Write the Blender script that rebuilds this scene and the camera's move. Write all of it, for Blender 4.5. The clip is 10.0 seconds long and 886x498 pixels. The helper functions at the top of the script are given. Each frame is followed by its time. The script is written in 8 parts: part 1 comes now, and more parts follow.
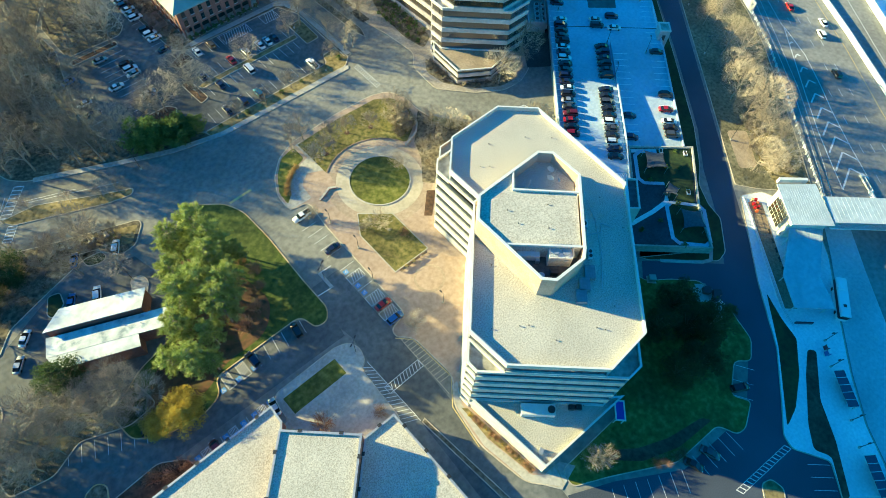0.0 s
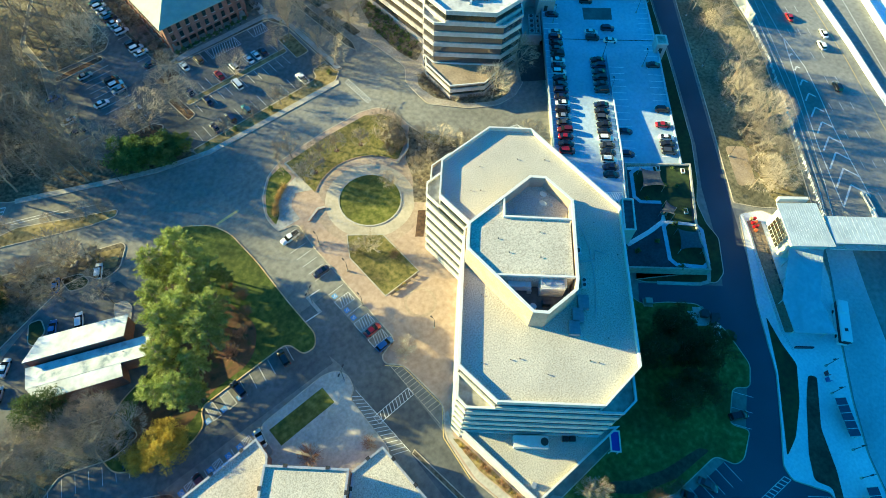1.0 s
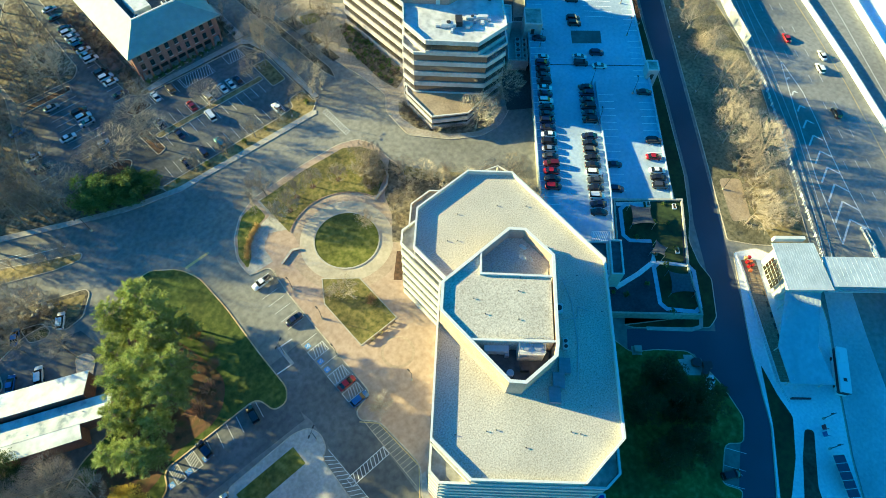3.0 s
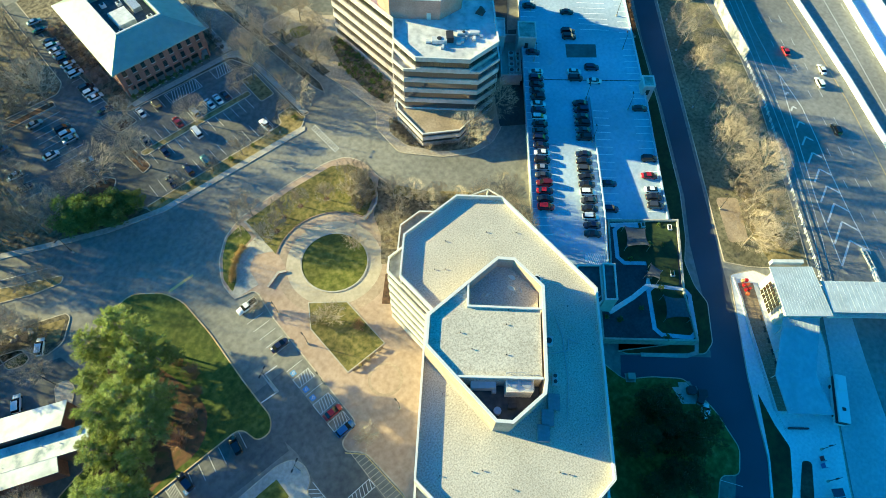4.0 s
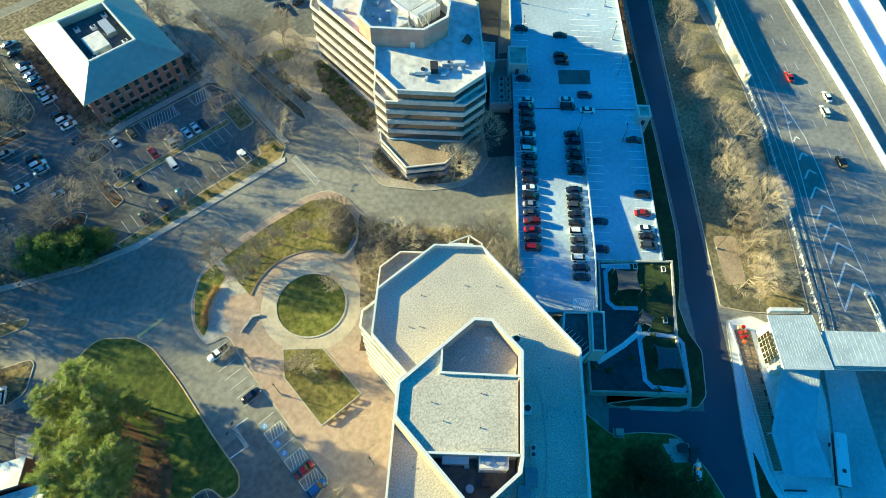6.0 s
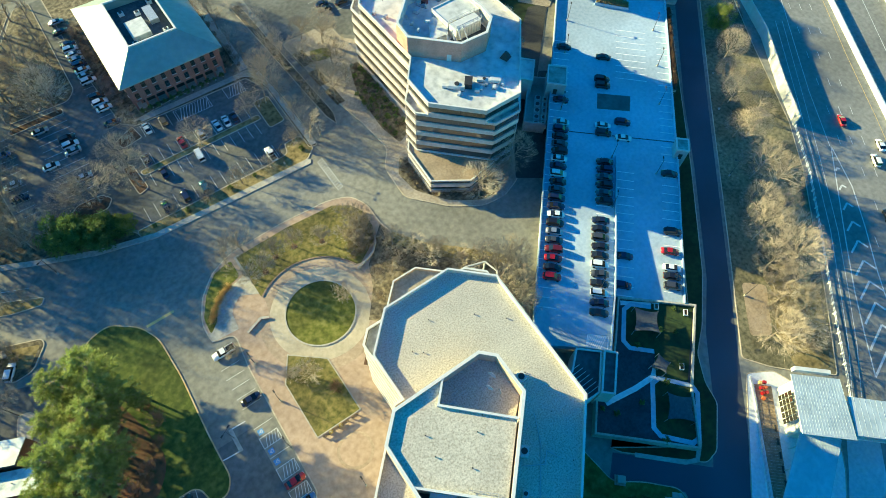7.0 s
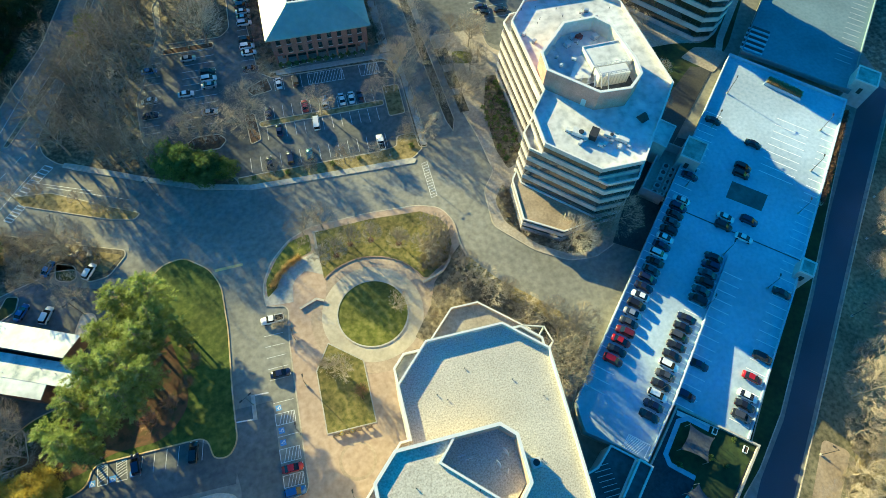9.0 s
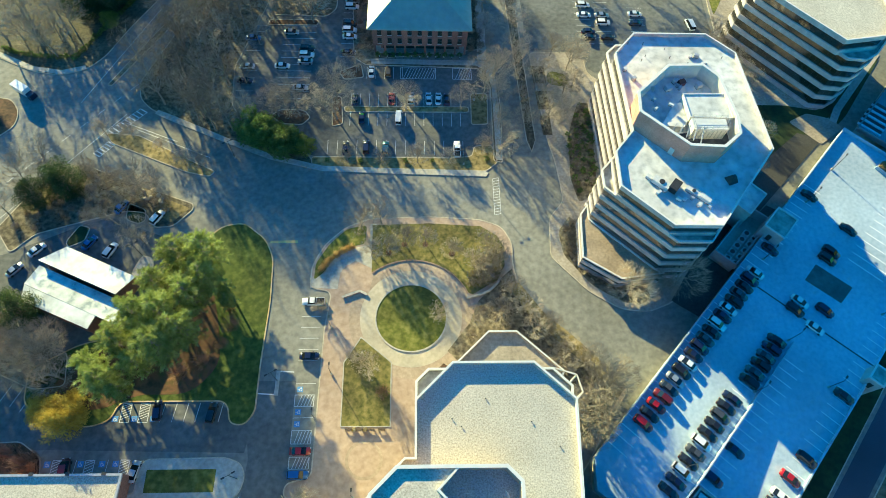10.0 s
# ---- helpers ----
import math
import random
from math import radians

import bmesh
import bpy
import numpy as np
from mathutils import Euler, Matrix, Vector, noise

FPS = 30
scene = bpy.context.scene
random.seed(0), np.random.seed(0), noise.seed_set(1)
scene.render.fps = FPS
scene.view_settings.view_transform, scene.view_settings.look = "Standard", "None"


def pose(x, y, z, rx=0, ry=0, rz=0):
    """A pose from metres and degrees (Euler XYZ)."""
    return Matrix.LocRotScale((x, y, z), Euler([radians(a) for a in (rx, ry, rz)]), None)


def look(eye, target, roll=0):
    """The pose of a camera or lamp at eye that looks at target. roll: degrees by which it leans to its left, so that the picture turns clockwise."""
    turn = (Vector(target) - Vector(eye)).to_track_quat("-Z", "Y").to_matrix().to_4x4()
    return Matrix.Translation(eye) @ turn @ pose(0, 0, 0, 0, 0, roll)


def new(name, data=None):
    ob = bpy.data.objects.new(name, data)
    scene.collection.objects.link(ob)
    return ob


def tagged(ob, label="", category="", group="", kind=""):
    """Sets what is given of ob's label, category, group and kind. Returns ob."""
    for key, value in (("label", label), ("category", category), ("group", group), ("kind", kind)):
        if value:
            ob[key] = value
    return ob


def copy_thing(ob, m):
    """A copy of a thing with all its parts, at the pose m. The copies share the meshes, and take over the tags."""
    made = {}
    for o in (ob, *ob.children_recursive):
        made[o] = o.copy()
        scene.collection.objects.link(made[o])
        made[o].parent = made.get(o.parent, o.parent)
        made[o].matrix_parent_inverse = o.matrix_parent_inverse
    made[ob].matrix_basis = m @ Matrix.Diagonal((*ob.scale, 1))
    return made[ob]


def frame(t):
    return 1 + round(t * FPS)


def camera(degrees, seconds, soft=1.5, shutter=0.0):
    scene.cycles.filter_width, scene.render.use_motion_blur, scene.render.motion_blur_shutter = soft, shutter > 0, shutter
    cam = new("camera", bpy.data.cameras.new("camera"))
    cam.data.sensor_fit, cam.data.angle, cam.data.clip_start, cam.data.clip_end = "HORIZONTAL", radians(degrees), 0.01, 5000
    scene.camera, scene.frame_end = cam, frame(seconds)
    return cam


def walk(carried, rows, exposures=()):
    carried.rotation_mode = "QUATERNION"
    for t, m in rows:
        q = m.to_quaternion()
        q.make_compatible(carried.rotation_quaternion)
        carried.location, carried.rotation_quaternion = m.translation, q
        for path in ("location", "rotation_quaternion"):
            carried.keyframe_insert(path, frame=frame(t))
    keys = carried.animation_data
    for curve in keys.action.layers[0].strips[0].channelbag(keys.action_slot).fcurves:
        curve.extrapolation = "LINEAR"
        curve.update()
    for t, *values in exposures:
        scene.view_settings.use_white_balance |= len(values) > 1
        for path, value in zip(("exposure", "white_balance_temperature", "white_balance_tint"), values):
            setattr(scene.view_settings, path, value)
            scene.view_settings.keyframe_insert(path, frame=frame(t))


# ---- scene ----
cam = camera(73.5, 10.0, soft=0.4)
EXPOSURE = 1.56
PATH = [
    (0, (-0.312, -2.553, 138.937), (6.830, 4.547, 121.657), 3.80),
    (0.5, (3.052, -0.559, 138.938), (10.184, 6.532, 121.648), 3.70),
    (1, (6.432, 1.419, 138.938), (13.532, 8.483, 121.638), 3.60),
    (1.5, (9.858, 3.261, 138.946), (16.947, 10.316, 121.626), 3.50),
    (2, (13.343, 5.001, 138.987), (20.401, 12.057, 121.657), 3.40),
    (2.5, (16.863, 6.767, 139.019), (23.890, 13.796, 121.659), 3.30),
    (2.7, (18.266, 7.468, 139.026), (25.280, 14.468, 121.656), 3.20),
    (4, (27.329, 12.070, 139.061), (34.279, 19.025, 121.651), 3.20),
    (4.5, (30.862, 13.796, 139.061), (37.780, 20.733, 121.631), 3.10),
    (5, (34.390, 15.437, 139.030), (41.287, 22.356, 121.580), 3.10),
    (5.5, (37.827, 16.943, 139.036), (44.664, 23.857, 121.556), 2.90),
    (5.7, (39.197, 17.570, 139.039), (45.966, 24.505, 121.544), 2.72),
    (6.8, (46.574, 20.907, 138.889), (52.798, 28.200, 121.337), 3.00),
    (7, (47.824, 21.520, 138.892), (53.704, 29.043, 121.318), 3.02),
    (7.5, (50.742, 23.284, 138.996), (55.893, 31.194, 121.364), 3.33),
    (8, (53.443, 25.195, 139.089), (57.972, 33.354, 121.400), 3.52),
    (8.5, (55.785, 27.088, 139.168), (59.603, 35.496, 121.428), 3.86),
    (9, (57.718, 28.952, 139.163), (60.576, 37.632, 121.373), 4.10),
    (9.5, (59.353, 30.935, 139.089), (61.005, 39.819, 121.247), 4.47),
    (10, (60.909, 32.927, 139.020), (61.666, 41.883, 121.153), 4.46),
]
walk(cam, [(t, look(eye, target, roll)) for t, eye, target, roll in PATH],
     [(0, EXPOSURE + 0.12), (2.5, EXPOSURE + 0.07), (5, EXPOSURE), (8, EXPOSURE - 0.05), (10, EXPOSURE + 0.02)])

# ---- light ----
SHADOW_AZ, SUN_EL = 147.2, 14.7          # where shadows fall (from +y, clockwise), and the sun's height
SUN_FROM = Vector((-math.sin(radians(SHADOW_AZ)) * math.cos(radians(SUN_EL)),
                   -math.cos(radians(SHADOW_AZ)) * math.cos(radians(SUN_EL)), math.sin(radians(SUN_EL))))
world = bpy.data.worlds.new("sky")
scene.world = world
world.use_nodes = True
wn = world.node_tree
sky = wn.nodes.new("ShaderNodeTexSky")
sky.sky_type, sky.sun_disc = "NISHITA", False
sky.sun_elevation, sky.sun_rotation = radians(SUN_EL), math.atan2(SUN_FROM.x, SUN_FROM.y)
sky.air_density, sky.dust_density, sky.ozone_density = 1.3, 0.3, 3.0
sat = wn.nodes.new("ShaderNodeHueSaturation")
sat.inputs["Saturation"].default_value = 1.4
wn.links.new(sky.outputs[0], sat.inputs["Color"])
tint = wn.nodes.new("ShaderNodeMix")
tint.data_type, tint.blend_type = "RGBA", "MULTIPLY"
tint.inputs[0].default_value = 1.0
tint.inputs[7].default_value = (0.05, 0.95, 1.22, 1)
wn.links.new(sat.outputs[0], tint.inputs[6])
wn.links.new(tint.outputs[2], wn.nodes["Background"].inputs["Color"])
wn.nodes["Background"].inputs["Strength"].default_value = 0.085
sun = new("sun", bpy.data.lights.new("sun", "SUN"))
sun.data.energy, sun.data.angle, sun.data.color = 5.25, radians(0.55), (0.97, 0.89, 0.4)
sun.matrix_world = look(SUN_FROM * 400, (0, 0, 0))


# ---- materials ----
def principled(name):
    m = bpy.data.materials.new(name)
    m.use_nodes = True
    return m, m.node_tree, m.node_tree.nodes["Principled BSDF"]


def surface(name, stops, scale, rough=0.85, bump=0.0, blotch=0.0, blotch_scale=0.06, metal=0.0, detail=6, stretch=None, per_object=0.0):
    """A stained or grained surface: colours along a noise, broad blotches over it, and fine relief."""
    m, nt, bsdf = principled(name)
    co = nt.nodes.new("ShaderNodeTexCoord").outputs["Object"]
    if stretch:
        mp = nt.nodes.new("ShaderNodeMapping")
        mp.inputs["Scale"].default_value = stretch
        nt.links.new(co, mp.inputs["Vector"])
        co = mp.outputs[0]
    n = nt.nodes.new("ShaderNodeTexNoise")
    n.inputs["Scale"].default_value, n.inputs["Detail"].default_value = scale, detail
    nt.links.new(co, n.inputs["Vector"])
    ramp = nt.nodes.new("ShaderNodeValToRGB")
    while len(ramp.color_ramp.elements) < len(stops):
        ramp.color_ramp.elements.new(0.5)
    for i, (el, c) in enumerate(zip(ramp.color_ramp.elements, stops)):
        el.position = 0.3 + 0.4 * i / max(1, len(stops) - 1)
        el.color = (*c, 1)
    nt.links.new(n.outputs["Fac"], ramp.inputs[0])
    out = ramp.outputs[0]
    if blotch:
        b = nt.nodes.new("ShaderNodeTexNoise")
        b.inputs["Scale"].default_value, b.inputs["Detail"].default_value = blotch_scale, 4
        nt.links.new(co, b.inputs["Vector"])
        r = nt.nodes.new("ShaderNodeMapRange")
        r.inputs[1].default_value, r.inputs[2].default_value = 0.35, 0.65
        r.inputs[3].default_value, r.inputs[4].default_value = 1 - blotch, 1 + blotch
        nt.links.new(b.outputs["Fac"], r.inputs[0])
        mul = nt.nodes.new("ShaderNodeVectorMath")
        mul.operation = "SCALE"
        nt.links.new(out, mul.inputs[0])
        nt.links.new(r.outputs[0], mul.inputs["Scale"])
        out = mul.outputs[0]
    if per_object:
        info = nt.nodes.new("ShaderNodeObjectInfo")
        r = nt.nodes.new("ShaderNodeMapRange")
        r.inputs[3].default_value, r.inputs[4].default_value = 1 - per_object, 1 + per_object
        nt.links.new(info.outputs["Random"], r.inputs[0])
        mul = nt.nodes.new("ShaderNodeVectorMath")
        mul.operation = "SCALE"
        nt.links.new(out, mul.inputs[0])
        nt.links.new(r.outputs[0], mul.inputs["Scale"])
        out = mul.outputs[0]
    nt.links.new(out, bsdf.inputs["Base Color"])
    bsdf.inputs["Roughness"].default_value, bsdf.inputs["Metallic"].default_value = rough, metal
    if bump:
        bp = nt.nodes.new("ShaderNodeBump")
        bp.inputs["Strength"].default_value, bp.inputs["Distance"].default_value = min(1.0, bump), 0.06
        nt.links.new(n.outputs["Fac"], bp.inputs["Height"])
        nt.links.new(bp.outputs[0], bsdf.inputs["Normal"])
    return m


def paint(name, c, rough=0.35, metal=0.0, coat=0.0, ior=1.5):
    m, nt, bsdf = principled(name)
    bsdf.inputs["Base Color"].default_value = (*c, 1)
    bsdf.inputs["Roughness"].default_value, bsdf.inputs["Metallic"].default_value = rough, metal
    bsdf.inputs["Coat Weight"].default_value, bsdf.inputs["IOR"].default_value = coat, ior
    return m


ASPHALT = surface("asphalt", [(0.045, 0.045, 0.046), (0.075, 0.073, 0.07)], 1.6, 0.9, 0.3, 0.3, 0.05)
ASPHALT_OLD = surface("old_asphalt", [(0.17, 0.163, 0.14), (0.22, 0.211, 0.18), (0.27, 0.258, 0.218)], 0.7, 0.9, 0.0, 0.2, 0.04, detail=3)
ASPHALT_NEW = surface("new_asphalt", [(0.04, 0.052, 0.075), (0.07, 0.086, 0.112)], 4.0, 0.88, 0.03, 0.2, 0.05)
HIGHWAY = surface("highway_asphalt", [(0.18, 0.177, 0.162), (0.225, 0.22, 0.2), (0.27, 0.263, 0.241)], 0.7, 0.9, 0.0, 0.2, 0.04, detail=3)
CONCRETE = surface("concrete", [(0.36, 0.335, 0.285), (0.52, 0.48, 0.41)], 1.2, 0.85, 0.06, 0.15, 0.12)
CONCRETE_PALE = surface("pale_concrete", [(0.64, 0.65, 0.65), (0.8, 0.8, 0.79)], 1.6, 0.8, 0.03, 0.12, 0.05)
CONCRETE_GREY = surface("grey_lane_concrete", [(0.4, 0.43, 0.44), (0.54, 0.56, 0.56)], 1.2, 0.85, 0.03, 0.16, 0.06)
KERB = surface("kerb_concrete", [(0.4, 0.34, 0.25), (0.58, 0.49, 0.37)], 2.0, 0.85, 0.2, 0.2, 0.2)
PAVERS = surface("clay_pavers", [(0.36, 0.245, 0.178), (0.43, 0.305, 0.226), (0.49, 0.355, 0.27)], 0.8, 0.85, 0.0, 0.07, 0.08, detail=3)
PAVERS_RED = surface("red_clay_pavers", [(0.26, 0.175, 0.125), (0.36, 0.255, 0.185)], 1.4, 0.85, 0.2, 0.2, 0.15)
BUFF = surface("buff_concrete", [(0.43, 0.36, 0.265), (0.54, 0.46, 0.345)], 1.0, 0.85, 0.15, 0.12, 0.15)
GRASS = surface("winter_lawn", [(0.05, 0.064, 0.007), (0.112, 0.118, 0.017), (0.2, 0.185, 0.048)], 0.7, 0.95, 0.5, 0.3, 0.07, detail=8)
GRASS_PINE = surface("green_shaded_lawn", [(0.03, 0.056, 0.006), (0.068, 0.1, 0.012), (0.125, 0.15, 0.03)], 0.7, 0.95, 0.5, 0.25, 0.07, detail=8)
GRASS_OLIVE = surface("olive_winter_lawn", [(0.06, 0.066, 0.012), (0.15, 0.132, 0.036), (0.25, 0.195, 0.07)], 0.9, 0.95, 0.8, 0.35, 0.1, detail=10)
GRASS_DRY = surface("dry_lawn", [(0.09, 0.075, 0.025), (0.24, 0.18, 0.075), (0.33, 0.25, 0.11)], 0.8, 0.95, 0.8, 0.3, 0.1, detail=10)
# brown verge ground with shade mixed into its dark tone
VERGE = surface("shade_toned_verge", [(0.045, 0.042, 0.028), (0.095, 0.085, 0.052), (0.14, 0.118, 0.075)], 1.2, 0.95, 0.8, 0.35, 0.08)
VERGE_EAST = surface("leafy_roadside_verge", [(0.075, 0.07, 0.04), (0.155, 0.138, 0.08), (0.23, 0.195, 0.12)], 1.0, 0.95, 0.8, 0.35, 0.08, detail=9)
DIRT = surface("tan_bare_earth", [(0.27, 0.2, 0.135), (0.4, 0.3, 0.21)], 1.5, 0.95, 0.4, 0.2, 0.15)
ASPHALT_LOT = surface("parking_lot_asphalt", [(0.09, 0.094, 0.09), (0.125, 0.128, 0.12), (0.16, 0.16, 0.148)], 0.7, 0.9, 0.0, 0.28, 0.05, detail=3)
LITTER = surface("leaf_litter", [(0.05, 0.038, 0.024), (0.15, 0.12, 0.074), (0.3, 0.24, 0.15)], 0.9, 0.95, 0.9, 0.35, 0.05, detail=10)
MULCH = surface("mulch", [(0.05, 0.03, 0.018), (0.16, 0.08, 0.045)], 1.0, 0.95, 0.8, 0.3, 0.2)
PINE_STRAW = surface("pine_straw", [(0.045, 0.034, 0.015), (0.15, 0.072, 0.036), (0.07, 0.07, 0.016)], 0.35, 0.95, 0.6, 0.3, 0.1)
GRAVEL = surface("roof_gravel", [(0.34, 0.305, 0.25), (0.5, 0.455, 0.38), (0.64, 0.585, 0.495)], 3.4, 0.95, 0.08, 0.08, 0.12, detail=3)
MEMBRANE = surface("white_roof_membrane", [(0.4, 0.41, 0.405), (0.58, 0.58, 0.565), (0.68, 0.675, 0.65)], 0.5, 0.7, 0.1, 0.18, 0.1, detail=9)
TERRACE = surface("grey_terrace", [(0.3, 0.28, 0.24), (0.48, 0.45, 0.39)], 0.6, 0.9, 0.3, 0.25, 0.3)
PRECAST = surface("white_precast", [(0.56, 0.525, 0.465), (0.69, 0.65, 0.585)], 0.9, 0.75, 0.1, 0.1, 0.2)
PRECAST_B = surface("buff_precast", [(0.46, 0.4, 0.395), (0.59, 0.525, 0.52)], 0.9, 0.8, 0.05, 0.12, 0.2)
COPING = surface("white_metal_coping", [(0.62, 0.61, 0.59), (0.7, 0.69, 0.67)], 1.0, 0.5, 0.0)
BRICK = surface("salmon_brick", [(0.52, 0.25, 0.2), (0.64, 0.34, 0.28)], 3.0, 0.85, 0.2, 0.12, 0.3)
BRICK_RED = surface("red_brick", [(0.22, 0.1, 0.082), (0.33, 0.16, 0.13)], 3.0, 0.85, 0.2, 0.15, 0.3)
ROOF_TEAL = surface("grey_green_metal_roof", [(0.25, 0.32, 0.27), (0.32, 0.39, 0.33)], 0.5, 0.5, 0.05, 0.08, 0.1)
ROOF_WHITE = surface("white_metal_roof", [(0.5, 0.53, 0.51), (0.66, 0.68, 0.66)], 0.6, 0.45, 0.05, 0.22, 0.25)
ROOF_STAINED = surface("stained_white_metal_roof", [(0.2, 0.26, 0.28), (0.45, 0.49, 0.48), (0.56, 0.59, 0.57), (0.66, 0.68, 0.66)], 0.45, 0.5, 0.05, 0.25, 0.12, detail=8)
STEEL = surface("galvanised_steel", [(0.42, 0.43, 0.44), (0.56, 0.57, 0.57)], 2.0, 0.45, 0.05, metal=0.6)
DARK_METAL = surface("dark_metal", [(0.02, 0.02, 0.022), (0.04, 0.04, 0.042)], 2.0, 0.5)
WOOD = surface("weathered_wood", [(0.2, 0.14, 0.09), (0.34, 0.25, 0.17)], 2.0, 0.8, 0.3)
GLASS_DARK = paint("dark_window_glass", (0.03, 0.03, 0.022), 0.08, 0.0, 0.0, 2.3)
DECK = surface("worn_deck_concrete", [(0.32, 0.42, 0.5), (0.39, 0.49, 0.565), (0.46, 0.55, 0.615)], 1.0, 0.8, 0.04, 0.16, 0.05, detail=10)
# far deck: the office block's shadow is put into this blue-grey tone
DECK_FAR = surface("shade_toned_deck", [(0.12, 0.2, 0.235), (0.165, 0.25, 0.285)], 1.0, 0.85, 0.04, 0.2, 0.05, detail=8)
PAVERS_GREY = surface("grey_tan_pavers", [(0.29, 0.238, 0.185), (0.45, 0.378, 0.3)], 1.4, 0.85, 0.04, 0.2, 0.1, detail=9)
PAVERS_PALE = surface("pale_clay_pavers", [(0.34, 0.245, 0.175), (0.47, 0.355, 0.262)], 1.2, 0.85, 0.2, 0.12, 0.1)
# roofing with the shade of recessed wells worked into its tone
ROOF_DARK = surface("shade_dark_roofing", [(0.06, 0.065, 0.07), (0.11, 0.115, 0.12)], 0.8, 0.85, 0.2, 0.2, 0.2)
# lawn green darkened so that turf reads as lying in shade
TURF_SHADED = surface("shade_toned_turf", [(0.014, 0.03, 0.008), (0.035, 0.06, 0.014)], 0.8, 0.95, 0.6, 0.3, 0.15)
# garden paving, its navy-dark tone painting the shade that lies there
PAVING_SHADED = surface("shade_toned_paving", [(0.025, 0.03, 0.038), (0.055, 0.06, 0.07)], 1.5, 0.85, 0.2, 0.2, 0.2)
GLASS_MAUVE = paint("mauve_tinted_glass", (0.075, 0.062, 0.06), 0.1, 0.0, 0.0, 2.2)
GLASS_BLUE = paint("blue_window_glass", (0.02, 0.035, 0.06), 0.08, 0.0, 0.0, 2.0)
LINE_BRIGHT = surface("fresh_white_paint", [(0.82, 0.82, 0.8), (0.9, 0.9, 0.88)], 1.5, 0.7)
BRICK_TAN = surface("tan_brick", [(0.44, 0.32, 0.25), (0.55, 0.42, 0.33)], 3.0, 0.85, 0.2, 0.12, 0.3)
WHITE_LINE = surface("white_road_paint", [(0.5, 0.5, 0.48), (0.78, 0.78, 0.75)], 1.5, 0.7)
KERB_YELLOW = surface("faded_yellow_kerb", [(0.5, 0.3, 0.1), (0.62, 0.42, 0.2), (0.56, 0.46, 0.34)], 0.5, 0.8, 0.2, 0.15, 0.2)
YELLOW_LINE = surface("yellow_road_paint", [(0.55, 0.39, 0.14), (0.72, 0.53, 0.22)], 1.5, 0.7)
BLUE_LINE = surface("blue_road_paint", [(0.05, 0.22, 0.5), (0.1, 0.32, 0.62)], 1.5, 0.7)
WALL_WHITE = surface("white_sound_wall", [(0.58, 0.565, 0.52), (0.7, 0.68, 0.635)], 0.6, 0.8, 0.1)


# ---- mesh helpers ----
def part(name, bm, material, parent=None, label="", smooth=False):
    me = bpy.data.meshes.new(name)
    bm.to_mesh(me)
    bm.free()
    me.materials.append(material)
    if smooth:
        for p in me.polygons:
            p.use_smooth = True
    ob = new(name, me)
    if parent:
        ob.parent = parent
    if label:
        ob["label"] = label
    return ob


def thing(name, label, category, at=None, group="", kind=""):
    ob = new(name)
    ob.empty_display_size = 0.5
    if at is not None:
        ob.matrix_basis = at
    return tagged(ob, label, category, group, kind)


def area2(poly):
    return sum(a[0] * b[1] - b[0] * a[1] for a, b in zip(poly, poly[1:] + poly[:1]))


def ccw(poly):
    return list(poly) if area2(list(poly)) > 0 else list(poly)[::-1]


def prism(bm, poly, z0, z1):
    poly = ccw(poly)
    lo = [bm.verts.new((x, y, z0)) for x, y in poly]
    hi = [bm.verts.new((x, y, z1)) for x, y in poly]
    n = len(poly)
    bm.faces.new(hi)
    bm.faces.new(lo[::-1])
    for i in range(n):
        bm.faces.new((lo[i], lo[(i + 1) % n], hi[(i + 1) % n], hi[i]))
    return bm


def inset(poly, d):
    """The outline moved inwards by d (outwards where d is negative), with mitred corners."""
    poly = ccw(poly)
    n, out = len(poly), []
    for i in range(n):
        p, a, b = Vector(poly[i]), Vector(poly[i - 1]), Vector(poly[(i + 1) % n])
        u, v = (p - a).normalized(), (b - p).normalized()
        nu, nv = Vector((-u.y, u.x)), Vector((-v.y, v.x))
        m = (nu + nv)
        k = m.length_squared / 2
        m = m / k if k > 0.15 else nu
        out.append((p.x + m.x * d, p.y + m.y * d))
    return out


def ring(bm, poly, width, z0, z1):
    """A closed wall along the inside of an outline."""
    poly = ccw(poly)
    inn = inset(poly, width)
    n = len(poly)
    v = [[bm.verts.new((x, y, z)) for x, y in pl] for pl in (poly, inn) for z in (z0, z1)]
    for i in range(n):
        j = (i + 1) % n
        bm.faces.new((v[0][i], v[0][j], v[1][j], v[1][i]))
        bm.faces.new((v[1][i], v[1][j], v[3][j], v[3][i]))
        bm.faces.new((v[3][i], v[3][j], v[2][j], v[2][i]))
        bm.faces.new((v[2][i], v[2][j], v[0][j], v[0][i]))
    return bm


